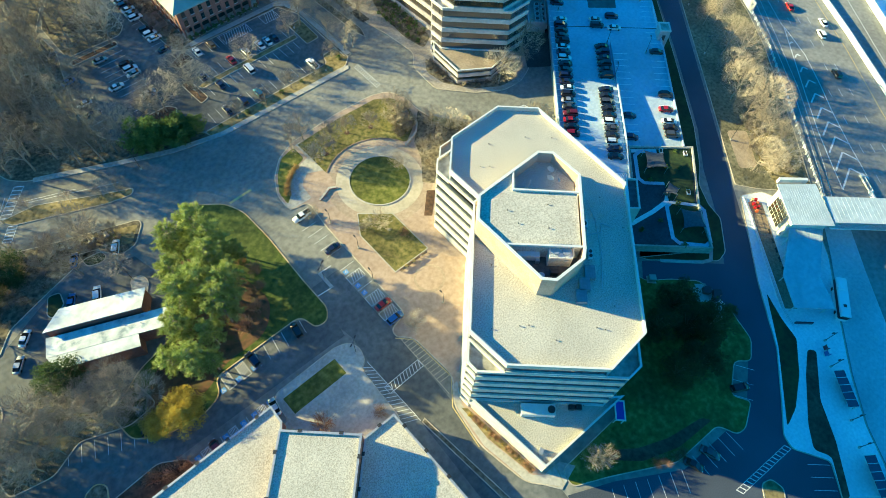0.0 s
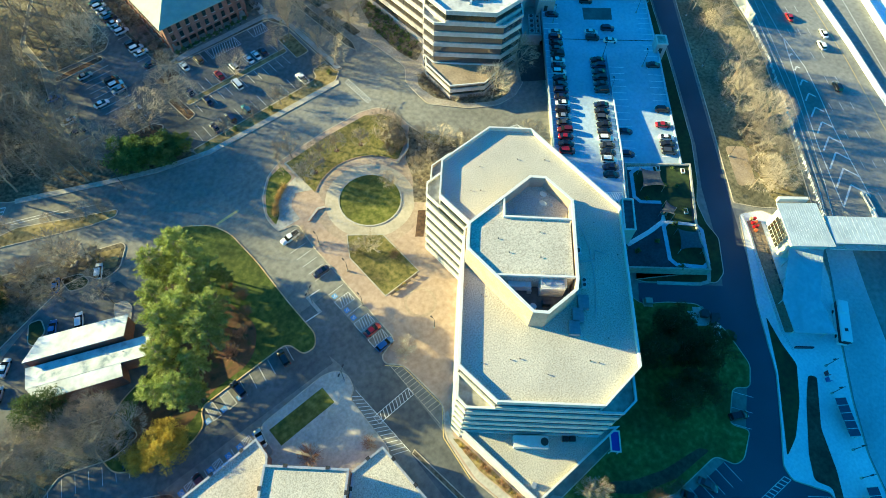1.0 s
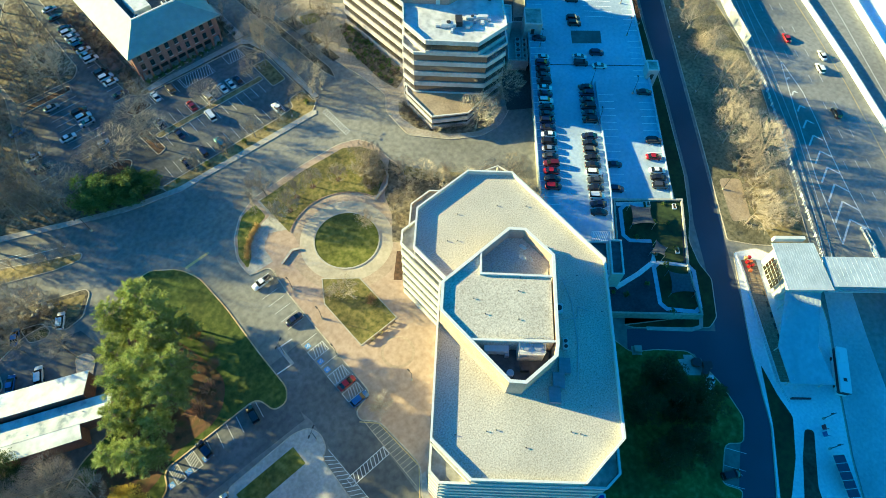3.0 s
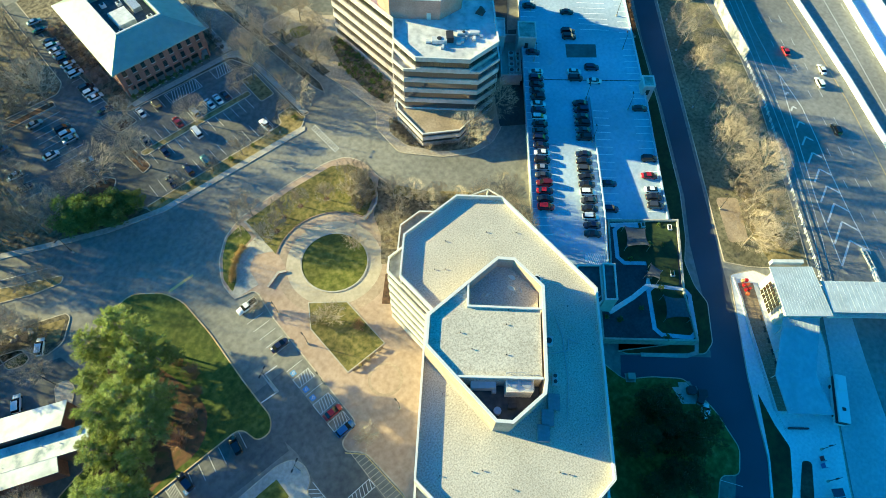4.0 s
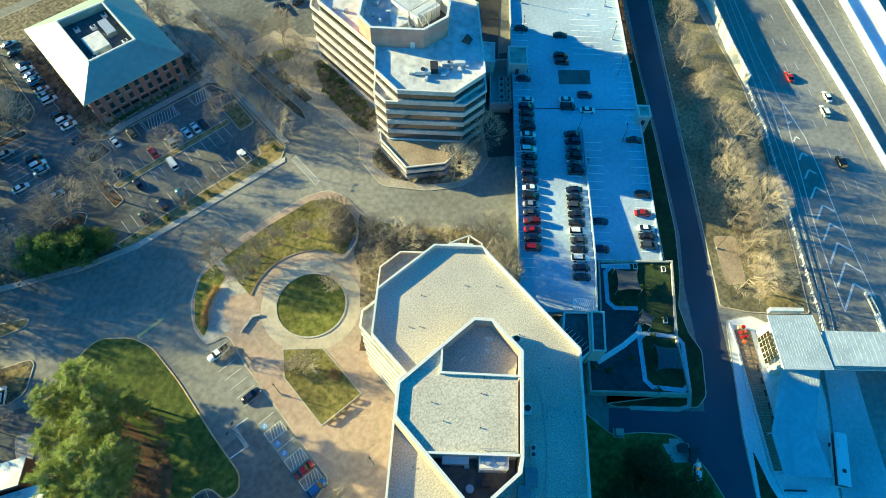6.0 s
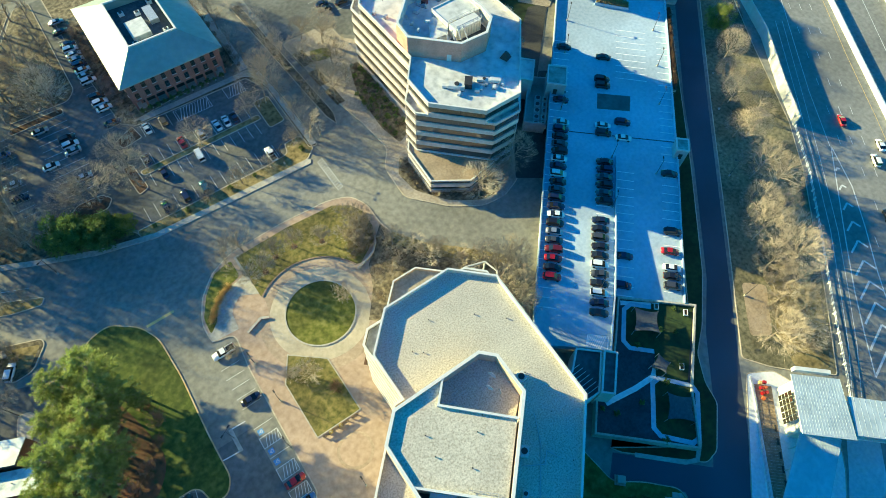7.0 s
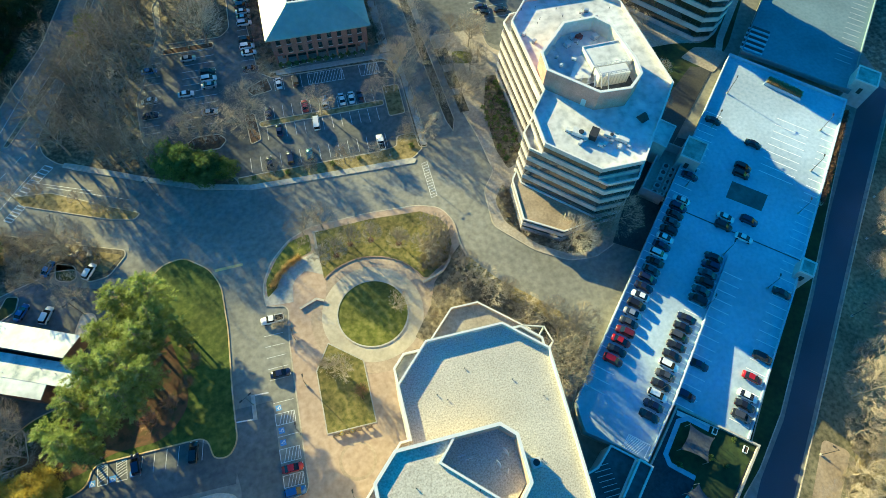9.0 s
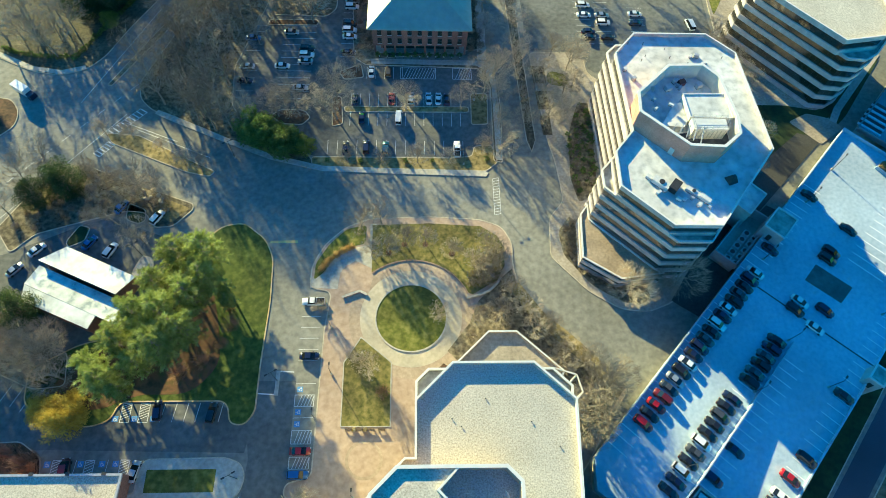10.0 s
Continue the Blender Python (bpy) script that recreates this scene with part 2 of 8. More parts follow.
def strip(bm, pts, width, z0, z1, closed=False):
    """A band of the given width along a line, centred on it."""
    pts = [Vector(p[:2]) for p in pts]
    n = len(pts)
    rows = []
    for i, p in enumerate(pts):
        a = pts[i - 1] if (i or closed) else None
        b = pts[(i + 1) % n] if (i < n - 1 or closed) else None
        u = (p - a).normalized() if a is not None else (b - p).normalized()
        v = (b - p).normalized() if b is not None else u
        nu, nv = Vector((-u.y, u.x)), Vector((-v.y, v.x))
        m = nu + nv
        k = m.length_squared / 2
        m = m / k if k > 0.3 else nu
        m = m * width / 2
        rows.append([bm.verts.new((p.x + s * m.x, p.y + s * m.y, z)) for s, z in ((-1, z0), (1, z0), (1, z1), (-1, z1))])
    for i in range(n if closed else n - 1):
        r, q = rows[i], rows[(i + 1) % n]
        for k in range(4):
            bm.faces.new((r[k], q[k], q[(k + 1) % 4], r[(k + 1) % 4]))
    if not closed:
        bm.faces.new(rows[0])
        bm.faces.new(rows[-1][::-1])
    return bm


def box(bm, cx, cy, z0, lx, ly, h, turn=0.0, taper=1.0):
    c, s = math.cos(radians(turn)), math.sin(radians(turn))
    v = []
    for z, k in ((z0, 1.0), (z0 + h, taper)):
        for x, y in ((-1, -1), (1, -1), (1, 1), (-1, 1)):
            x, y = x * lx / 2 * k, y * ly / 2 * k
            v.append(bm.verts.new((cx + c * x - s * y, cy + s * x + c * y, z)))
    for f in ((3, 2, 1, 0), (4, 5, 6, 7), (0, 1, 5, 4), (1, 2, 6, 5), (2, 3, 7, 6), (3, 0, 4, 7)):
        bm.faces.new([v[i] for i in f])
    return bm


def tube(bm, a, b, r0, r1=None, sides=6, caps=True):
    a, b = Vector(a), Vector(b)
    r1 = r0 if r1 is None else r1
    d = (b - a).normalized()
    u = d.orthogonal().normalized()
    w = d.cross(u)
    ra, rb = [], []
    for k in range(sides):
        t = 2 * math.pi * k / sides
        o = u * math.cos(t) + w * math.sin(t)
        ra.append(bm.verts.new(a + o * r0))
        rb.append(bm.verts.new(b + o * r1))
    for k in range(sides):
        j = (k + 1) % sides
        bm.faces.new((ra[k], ra[j], rb[j], rb[k]))
    if caps:
        bm.faces.new(ra[::-1])
        bm.faces.new(rb)
    return bm


def fillet(poly, r, n=5, closed=True):
    """Round the corners of an outline."""
    pts = [Vector(p) for p in poly]
    out, m = [], len(pts)
    for i, p in enumerate(pts):
        if not closed and i in (0, m - 1):
            out.append(tuple(p))
            continue
        a, b = pts[i - 1], pts[(i + 1) % m]
        d = min(r, (a - p).length * 0.45, (b - p).length * 0.45)
        s, e = p + (a - p).normalized() * d, p + (b - p).normalized() * d
        for k in range(n + 1):
            t = k / n
            q = s * (1 - t) ** 2 + p * 2 * t * (1 - t) + e * t * t
            out.append((q.x, q.y))
    return out


def circle(cx, cy, r, n=64, a0=0.0, a1=360.0):
    full = abs(a1 - a0) >= 360
    k = n if full else n + 1
    return [(cx + r * math.cos(radians(a0 + (a1 - a0) * i / n)), cy + r * math.sin(radians(a0 + (a1 - a0) * i / n))) for i in range(k)]


def slab(name, poly, z0, z1, material, label, category, kind="structure", parent=None):
    ob = part(name, prism(bmesh.new(), poly, z0, z1), material, parent)
    return tagged(ob, label, category, kind=kind) if parent is None else ob


def island(name, poly, material, label, category="kerbed island", top=0.15, kerb=0.25, kerb_material=None):
    """A kerbed bed: its soil or turf, with the kerb as a part round it."""
    ob = slab(name, inset(poly, kerb), -0.2, top - 0.03, material, label, category)
    part("kerb", ring(bmesh.new(), poly, kerb, -0.2, top), kerb_material or KERB, ob)
    return ob


# ---- ground, roads and kerbed beds ----
slab("ground", [(-2500, -2500), (2600, -2500), (2600, 2600), (-2500, 2600)], -1.2, -0.35, LITTER, "brown winter ground with dry leaves reaching the horizon", "ground")
slab("road", [(-76, -75), (232, -75), (232, 240), (-76, 240)], -0.34, 0.0, ASPHALT_OLD, "worn grey asphalt of the access roads and parking lots", "road")
slab("road_east",
     [(226, 124), (187.1, 81.5), (170, 61), (146.3, 34.5), (134.7, 24.1), (124, 12), (112, 1), (95.6, 16.5), (91, 12.5), (103, 1), (98, -16), (82, -26), (60, -24), (46, -15), (36, -10), (30, -30), (30, -74), (95, -74), (88, -46), (83.5, -38.5), (90.6, -32), (99.6, -24.9), (110.5, -13.9), (134.8, 13.1), (160.6, 41.4), (192.8, 76.8), (231, 118)],
     0.0, 0.006, ASPHALT_NEW, "dark smooth asphalt of the service road beside the garage", "road")
slab("road_boulevard", [(-76, 92), (-62, 98), (-48.8, 109.7), (-36.1, 132.5), (-28, 144.6), (-17, 168), (-6, 196), (8, 239), (-14, 239), (-23.4, 194.1), (-33.3, 166.5), (-41.9, 160.6), (-55.4, 161.5), (-62.1, 151.5), (-75, 150)], 0.0, 0.006, HIGHWAY, "grey asphalt main road with a junction", "road")
NW_VERGE = fillet([(-76, 171), (-67.1, 167.1), (-55.4, 161.6), (-46.7, 160.2), (-39.5, 162.6), (-35.2, 167.7), (-30.9, 178.6), (-23.4, 194.2), (-12, 239), (-76, 239)], 3)
island("northwest_verge", NW_VERGE, VERGE, "brown shaded verge with hedge and trees beyond the main road", "verge")
slab("pavement_northwest", [(-76, 173), (-67, 169.2), (-55.2, 163.6), (-46.8, 162.2), (-40.4, 164.2), (-39.4, 162.9), (-46.6, 160.6), (-55.4, 162), (-67.1, 167.5), (-76, 171.4)], -0.2, 0.16, CONCRETE, "concrete footway along the main road", "footway")
island("boulevard_median", fillet([(-32.2, 156.6), (-30.6, 156.4), (-19.2, 178.4), (-13.6, 189.4), (-1, 239), (-3.4, 239), (-15.8, 190.4), (-21.4, 179.6)], 0.7), LITTER, "narrow kerbed median of the main road")
island("boulevard_island", fillet([(-76, 152), (-62.1, 151.6), (-57.9, 151.0), (-54.4, 146.4), (-54.1, 141.3), (-57.6, 137.2), (-76, 128)], 2), MULCH, "mulch-covered kerbed island beside the main road")

# the plaza with the office tower on it
PLAZA = fillet([(33, 91.4), (33, 97.6), (35.9, 103.8), (41, 109), (47.3, 111.7), (63.3, 112.4), (77, 111.6), (82.7, 109.4), (85.2, 104.4), (85, 97.7), (86.5, 90.5), (92, 83.3), (97.8, 77.7), (105.3, 71.3), (110.5, 66),
                (98, 48), (91.5, 40), (91, 24), (80, 18), (60, 5), (42, 5), (37, -9), (31, -2), (28.9, 10.4), (30.5, 21), (35.2, 26.8), (34.4, 40.3), (31.2, 43.3), (31.7, 45.6), (34.4, 46.3), (37, 47), (37.2, 64.9), (37.4, 81), (38.5, 90.5)], 2.0)
island("pavement", PLAZA, PAVERS, "tan clay-paved plaza round the office tower", "plaza", kerb=0.3)
CIRCLE = (58.65, 83.6)


def patch(name, poly, z, material, label, category="bed"):
    return slab(name, poly, 0.05, z, material, label, category)


patch("pavement_ring_outer", circle(*CIRCLE, 15.3), 0.135, PAVERS_PALE, "ring of clay pavers round the circular lawn", "paving")
patch("pavement_ring_inner", circle(*CIRCLE, 12.6), 0.15, BUFF, "ring walk of pale buff concrete round the circular lawn", "paving")
c = patch("round_lawn", circle(*CIRCLE, 8.6), 0.2, GRASS, "round green lawn in the middle of the plaza", "lawn")
part("kerb", ring(bmesh.new(), circle(*CIRCLE, 8.95), 0.35, 0.1, 0.3), CONCRETE, c, "low pale concrete rim")
NORTH_LAWN = [(48.2, 109.6), (63.2, 110.2), (76.9, 109.4), (81.2, 106.6), (83, 103), (82.7, 97.7), (80.6, 93.7), (74.2, 89.8)] + circle(*CIRCLE, 15.9, 16, 24, 130)
patch("north_lawn", NORTH_LAWN, 0.16, GRASS_OLIVE, "green and brown winter lawn with young trees", "lawn")
n = new("low_wall", None)
n.empty_display_size = 0.5
tagged(n, "low curved brick seat wall edging the lawn", "garden wall")
part("wall_body", strip(bmesh.new(), circle(*CIRCLE, 15.6, 24, 24, 130), 0.3, 0.1, 0.3), PAVERS_RED, n)
WEST_BED = fillet([(33.9, 93.6), (34.1, 98.4), (37.3, 104.0), (41.5, 108.4), (46.6, 109.6), (46.6, 104.2), (41.1, 102.5), (38.3, 100.0), (36.5, 96.0)], 1.0)
patch("west_bed", WEST_BED, 0.16, GRASS, "planting bed with green turf and ornamental grass", "bed")
patch("pavement_pad", [(36.5, 95.5), (38.5, 99.8), (41.3, 102.2), (47.6, 103.8), (47.6, 110), (49.2, 110), (49.2, 96.5), (44, 99.2), (40.5, 95.8), (40, 91.2), (33.2, 91.6), (33.2, 94)], 0.147, CONCRETE, "pale concrete path with a kerb ramp beside the bed", "paving")
patch("pavement_round", fillet([(40.6, 96.0), (42.0, 97.9), (45.0, 98.4), (47.8, 96.7), (49.0, 95.0), (47.9, 90.2), (45.6, 91.1), (41.6, 89.7), (40.4, 93.0)], 1.2), 0.153, PAVERS, "rounded tan paver area between path and circle", "paving")
DIAMOND = [(46.6, 78.3), (53.9, 72.2), (54.0, 57.5), (43.0, 57.6), (42.9, 72.3)]
d = patch("plaza_lawn", DIAMOND, 0.18, GRASS_OLIVE, "five-sided green lawn with a mulch bed in the plaza", "lawn")
part("kerb", ring(bmesh.new(), inset(DIAMOND, -0.25), 0.25, 0.1, 0.22), CONCRETE, d)
patch("pavement_medallion_outer", circle(48.5, 50.2, 4.2, 48), 0.135, PAVERS_PALE, "round paving pattern of paler clay pavers", "paving")
patch("pavement_medallion_inner", circle(48.5, 50.2, 3.5, 48), 0.142, PAVERS, "round paving pattern of tan clay pavers", "paving")
patch("shrub_bed_north", [(80.5, 93.2), (84.6, 97), (86.0, 90.6), (91.6, 83.0), (97.4, 77.5), (105, 71.0), (109.5, 66), (100, 54), (92, 55), (92, 66), (84, 78.5), (76.8, 78.5), (70, 72.5), (67.5, 75), (73, 82), (75.5, 88)], 0.158, LITTER, "shrub bed with leaf litter between tower and road", "bed")
patch("shrub_bed_green", fillet([(85.8, 93.5), (92, 84.6), (98, 79.2), (109, 68), (106.5, 66.5), (95, 77), (88, 84), (84, 91)], 1.5), 0.166, GRASS_DRY, "strip of dry green turf along the kerb", "lawn")
patch("mulch_bed", [(60.3, 66), (66.5, 72), (68.5, 70.5), (62, 64.5)], 0.158, MULCH, "narrow mulch bed along the tower's foot", "bed")
patch("podium_bed", [(31.4, 10.4), (33.4, -1.6), (34.6, -1.4), (32.6, 18.5), (31.6, 19.5)], 0.158, GRASS_DRY, "green strip at the podium's foot", "bed")
patch("pavement_walk_south", [(29.6, 9.8), (31.4, -2), (36, -8.4), (42, -7), (40, -4), (35.2, -3.6), (33.2, -1.8), (31.2, 10.4), (32.2, 20), (35.2, 25), (33.4, 25), (31, 20.6)], 0.147, CONCRETE, "concrete footway along the kerb", "paving")

# the pine lawn and the western lot
PINE_LAWN = fillet([(8.8, 109.3), (14.4, 110.3), (20.6, 105.4), (23.2, 99.9), (23.8, 88), (23.3, 72), (23.4, 60.8), (21.2, 57.8), (17.8, 58.2), (16.6, 63.3), (-7.4, 63.3), (-8.6, 59.2), (-13, 57.6), (-22, 58.8), (-29, 63), (-30, 71), (-20, 77), (-8, 80), (-5, 88), (-4.5, 97), (3, 103)], 2.2)
island("pine_lawn", PINE_LAWN, GRASS_PINE, "green lawn with reddish pine straw under big pines", "lawn", kerb=0.3, kerb_material=KERB_YELLOW)
patch("pine_straw", fillet([(-6, 90), (2, 98), (9, 92), (12, 82), (14, 72), (8, 65), (-4, 65), (-10, 62), (-20, 61), (-26, 64), (-18, 74), (-8, 78)], 4), 0.135, PINE_STRAW, "reddish pine straw and fallen needles under the pines", "bed")
ROCK_BED = fillet([(-3.9, 109.0), (0.4, 114.2), (0.1, 116.0), (-19.3, 123.2), (-32, 128.6), (-38, 126), (-44, 118), (-49, 108), (-43.4, 101), (-38.5, 106.5), (-28, 110), (-17, 113.5), (-11.9, 113.0), (-9, 108.5)], 1.5)
island("rock_bed", ROCK_BED, LITTER, "brown bed with boulders, bushes and bare shrubs", "bed")
patch("rock_bed_grass", fillet([(-4.6, 110), (-0.6, 114.6), (-8, 117.6), (-10, 113.4)], 0.8), 0.14, GRASS_DRY, "patch of dry golden turf", "lawn")
island("traffic_island", fillet([(-28.5, 139.2), (-18.8, 138.4), (-3, 130), (4.4, 126.4), (2.9, 124.5), (-3.8, 126.1), (-26, 135.6)], 1.2), GRASS_DRY, "narrow dry grass island between the road lanes")
island("lot_island", fillet([(-10.2, 100.6), (-7.2, 99.9), (-6.6, 97.0), (-9.6, 92.8), (-12.0, 95.4)], 1.4), CONCRETE, "pale kerbed end of the parking row in the western lot")
island("lot_bed", fillet([(-17.0, 116.2), (-12.0, 114.2), (-11.4, 110.6), (-13.2, 109.6), (-16.8, 111.0)], 1.2), TURF_SHADED, "kerbed bed with shrubs in the western lot")
island("lot_bed", fillet([(-28.0, 109.4), (-25.0, 108.6), (-25.6, 104.6), (-29.4, 102.6), (-30.4, 104.4)], 1.0), TURF_SHADED, "kerbed bed with shade-toned turf in the western lot")
island("west_verge", fillet([(-70, 60), (-47, 88), (-50, 100), (-58, 96), (-75, 84), (-75, 40), (-62, 40)], 3), VERGE, "brown verge west of the small lot", "verge")
island("west_wood_bed", fillet([(-38.4, 88), (-34, 79), (-22, 75), (-20.6, 67), (-27.6, 66.2), (-37.8, 70.4), (-45, 67), (-54, 69), (-55, 80), (-44, 81.5)], 1.5), VERGE, "brown bed under bare trees", "bed")
island("row_end_bed", fillet([(-41.9, 59.3), (-39, 60), (-37.2, 58), (-38.4, 54.6), (-45, 53.4)], 1.2), LITTER, "leaf-strewn bed with a faded yellow kerb at the row's end", "bed", kerb=0.3, kerb_material=KERB_YELLOW)

# north wood, sidewalk strip and lot beds
island("wood_floor", fillet([(31, 127.4), (19.2, 131.2), (5.8, 136.9), (-11.6, 144.8), (-17.6, 147.7), (-21.3, 151.5), (-23, 157.6), (-16, 178), (-6, 205), (3, 236), (28, 236), (10, 205), (11.3, 192.4), (6.6, 173.3), (4.3, 164.9), (5.6, 149.4), (14, 139), (30, 132)], 2), LITTER, "leaf-covered floor of the bare wood beside the road", "verge")
slab("pavement_north", [(80, 126.6), (79.2, 125.3), (53.8, 126.0), (33.4, 126.8), (18.9, 130.5), (5.5, 136.2), (-11.9, 144.1), (-16, 146.2), (-15.4, 147.6), (-11.2, 145.8), (6.1, 137.7), (19.4, 132.1), (33.6, 128.5), (53.8, 127.8), (78.8, 127.2)], -0.2, 0.16, CONCRETE, "pale concrete footway along the access road", "footway")
slab("road_parking_lot", [(31, 131.8), (76, 132), (81, 137), (81.6, 158), (78, 166), (43, 167.4), (40, 170), (37.6, 236), (34, 236), (33, 188), (12, 188), (5, 166), (6.2, 150), (15, 139)], 0.0, 0.006, ASPHALT_LOT, "dark grey asphalt of the northern parking lot", "parking lot")
# darker slab stands in for the tree shade over this lot
slab("road_west_lot", [(-74, 53), (-20, 53), (22, 52), (23, 58), (10, 66), (-4, 98), (-6, 106), (-22, 112), (-44, 101), (-74, 92)], 0.0, 0.006, ASPHALT_LOT, "grey asphalt of the western parking lot, darkened in place of tree shade", "parking lot")
slab("road_lane_south", [(20.2, 68), (31.9, 68), (31.9, 44), (31, 22), (36, -8), (30, -74), (18, -74), (22.4, 24), (22.4, 43), (23, 50.5)], 0.0, 0.007, ASPHALT_LOT, "dark asphalt lane between forecourt and plaza", "road")
slab("road_far_lot", [(94.4, 173), (112, 173), (113, 166), (118, 161.5), (149, 169), (156, 183), (156.5, 236), (93, 236)], 0.0, 0.006, ASPHALT_LOT, "dark grey asphalt of the far parking lot", "parking lot")
island("lot_strip", fillet([(30.5, 128.2), (53.8, 127.6), (79.2, 127.0), (82.8, 130), (81.4, 136.2), (76.2, 135.8), (75.4, 132.3), (69.8, 131.6), (39.3, 131.7), (30, 131.6)], 1.0), GRASS_DRY, "strip of dry golden grass in front of the parking row")
for nm, pl, mt in (("lot_bed", [(17, 146), (20.4, 143), (26.6, 142.7), (28.8, 145.5), (26.7, 148.2), (20, 148.5)], MULCH), ("lot_bed", [(34.3, 153.4), (37.4, 153.4), (38.3, 143.2), (35.1, 142.2)], MULCH),
                   ("lot_bed", [(35.7, 163.2), (42.5, 166.6), (43.6, 161), (37.6, 160)], MULCH), ("lot_bed", [(75.8, 155.2), (81, 155.2), (80.7, 143.6), (75.6, 143.4)], GRASS_DRY),
                   ("lot_bed", [(38.2, 149.9), (75.2, 150.1), (75.2, 147.9), (38.4, 147.6)], GRASS_DRY), ("lot_bed", [(12.5, 185), (28, 185), (28, 182.5), (12, 182.5)], MULCH)):
    island(nm, fillet(pl, 1.0), mt, "kerbed bed with dry grass and shrubs in the parking lot")
island("building_bed", fillet([(43.5, 168), (78, 168), (84, 166), (84.8, 150), (84.2, 130), (81.6, 130.5), (81.9, 158), (78.5, 165.2), (43.8, 166), (40, 169), (38, 200), (38, 236), (84, 236), (84, 225), (82, 212), (79, 205), (79, 173)], 0.8), LITTER, "brown planting beds round the brick office", "bed")
island("wood_floor_north", fillet([(12.6, 187), (30.5, 186.5), (33.5, 190), (34, 236), (29, 236), (12, 206), (12.2, 193)], 1.5), LITTER, "leaf-covered floor of the wood behind the parking lot", "verge")
patch("pavement_office", [(45.5, 166.6), (78, 166.4), (80.6, 164.6), (82.4, 158), (82.4, 131), (84, 130.8), (84.3, 150), (83.6, 166.6), (80.2, 168.4), (45.5, 168.6)], 0.15, CONCRETE, "grey concrete footway round the brick office", "footway")
patch("pavement_office_east", [(78.4, 169), (81.4, 169), (81.4, 236), (79.4, 236), (79.4, 205)], 0.15, CONCRETE, "grey concrete footway beside the road", "footway")
patch("brick_entry", [(40.2, 181), (45.4, 181), (45.4, 190), (40.0, 190)], 0.15, PAVERS_RED, "red brick entrance walk of the office", "paving")
island("road_median", fillet([(88.5, 197), (91.5, 138), (92.8, 133.5), (94.3, 138), (91.8, 197)], 0.5), LITTER, "narrow kerbed median with small trees")
B_ISLAND = fillet([(94.8, 172.4), (97.5, 138), (99.0, 131.0), (100.2, 117.6), (95.7, 112.2), (94.9, 100.4), (103.6, 90.7), (111.6, 85.6), (118.7, 84.9), (125.1, 87.4), (137, 98), (152, 113), (180, 142), (196, 160), (190, 215), (158, 215), (157, 182), (150, 168), (117, 160), (112.5, 164), (112, 172.4)], 2.0)
island("pavement_offices", B_ISLAND, PAVERS_GREY, "grey-tan paved footway and beds round the middle office block", "plaza", kerb=0.3)
patch("far_lawn", fillet([(158.5, 214), (158.5, 190), (164, 200), (168, 214)], 1.5), 0.15, GRASS, "green lawn beside the far office block", "lawn")
for y0 in (139, 148.5, 158.5):
    patch("verge_bed", [(96.6 - (y0 - 139) * 0.06, y0 + 1), (99.4, y0 + 1), (99.2, y0 + 8), (96.2 - (y0 - 139) * 0.06, y0 + 8)], 0.15, LITTER, "leaf-strewn bed with a street tree beside the paving", "bed")
patch("grass_oval", fillet([(100.4, 165), (106.8, 162.8), (105.6, 158.2), (99.4, 159.4)], 2.4), 0.16, GRASS, "small oval lawn in the paving", "lawn")
patch("foot_bed_west", fillet([(104.5, 117), (103, 125), (104, 140), (108, 152), (112, 152), (110, 120)], 1.5), 0.15, LITTER, "shrub bed along the office block's foot", "bed")
patch("foot_bed_south", fillet([(98.5, 101), (97.8, 108), (101.5, 113), (104, 104), (120, 90), (118, 87), (112, 87.6), (104.6, 92.6)], 1.5), 0.15, LITTER, "bed of dry grass and shrubs below the office block", "bed")
# court turf carries the office block's shadow in its colour
patch("court_lawn", fillet([(147, 121), (150, 136), (158, 152), (172, 152), (182, 150), (206, 174), (209, 172), (190, 148), (180, 139), (168, 132), (154, 117)], 2), 0.15, TURF_SHADED, "turf court toned for the block's shade, with trees between the office blocks", "lawn")
patch("pavement_court", fillet([(171.6, 145.7), (179.2, 137.4), (187.6, 143.6), (185.2, 147.0), (178, 149)], 1.0), 0.158, PAVERS_GREY, "tan paved corner of the court beside the garage", "paving")
patch("pavement_court_path", [(184.4, 146.4), (186.2, 145.2), (189.2, 150.0), (209.6, 173.4), (208.0, 175.0), (187.4, 151.4)], 0.164, CONCRETE, "pale concrete path along the far office block", "footway")
patch("service_lane", [(124.8, 88.0), (130.2, 95.4), (146.4, 115.6), (152.4, 112.4), (157.0, 116.4), (160.4, 114.2), (143.8, 96.4), (131.4, 83.4)], 0.153, ASPHALT, "dark asphalt service lane between block and garage", "paving")
patch("service_court", [(147.2, 118.0), (152.6, 112.6), (180, 139.4), (173, 141.5), (160, 131)], 0.156, ASPHALT, "dark asphalt service court between block and garage", "paving")

# south-west lot
SW_ISLAND = fillet([(-0.4, 44), (-0.2, 49.6), (1.2, 51), (18.3, 51.2), (21.8, 49.9), (23, 46.8), (21.9, 43.4), (19.9, 42.2), (19.4, 27), (10, 20), (-6, 38), (-2, 44)], 1.4)
island("pavement_southwest", SW_ISLAND, CONCRETE, "concrete forecourt with a rectangular lawn", "forecourt")
patch("forecourt_lawn", [(1.6, 48.7), (16.5, 48.7), (16.5, 44.0), (1.7, 44.0)], 0.155, GRASS, "rectangular green lawn in the forecourt", "lawn")
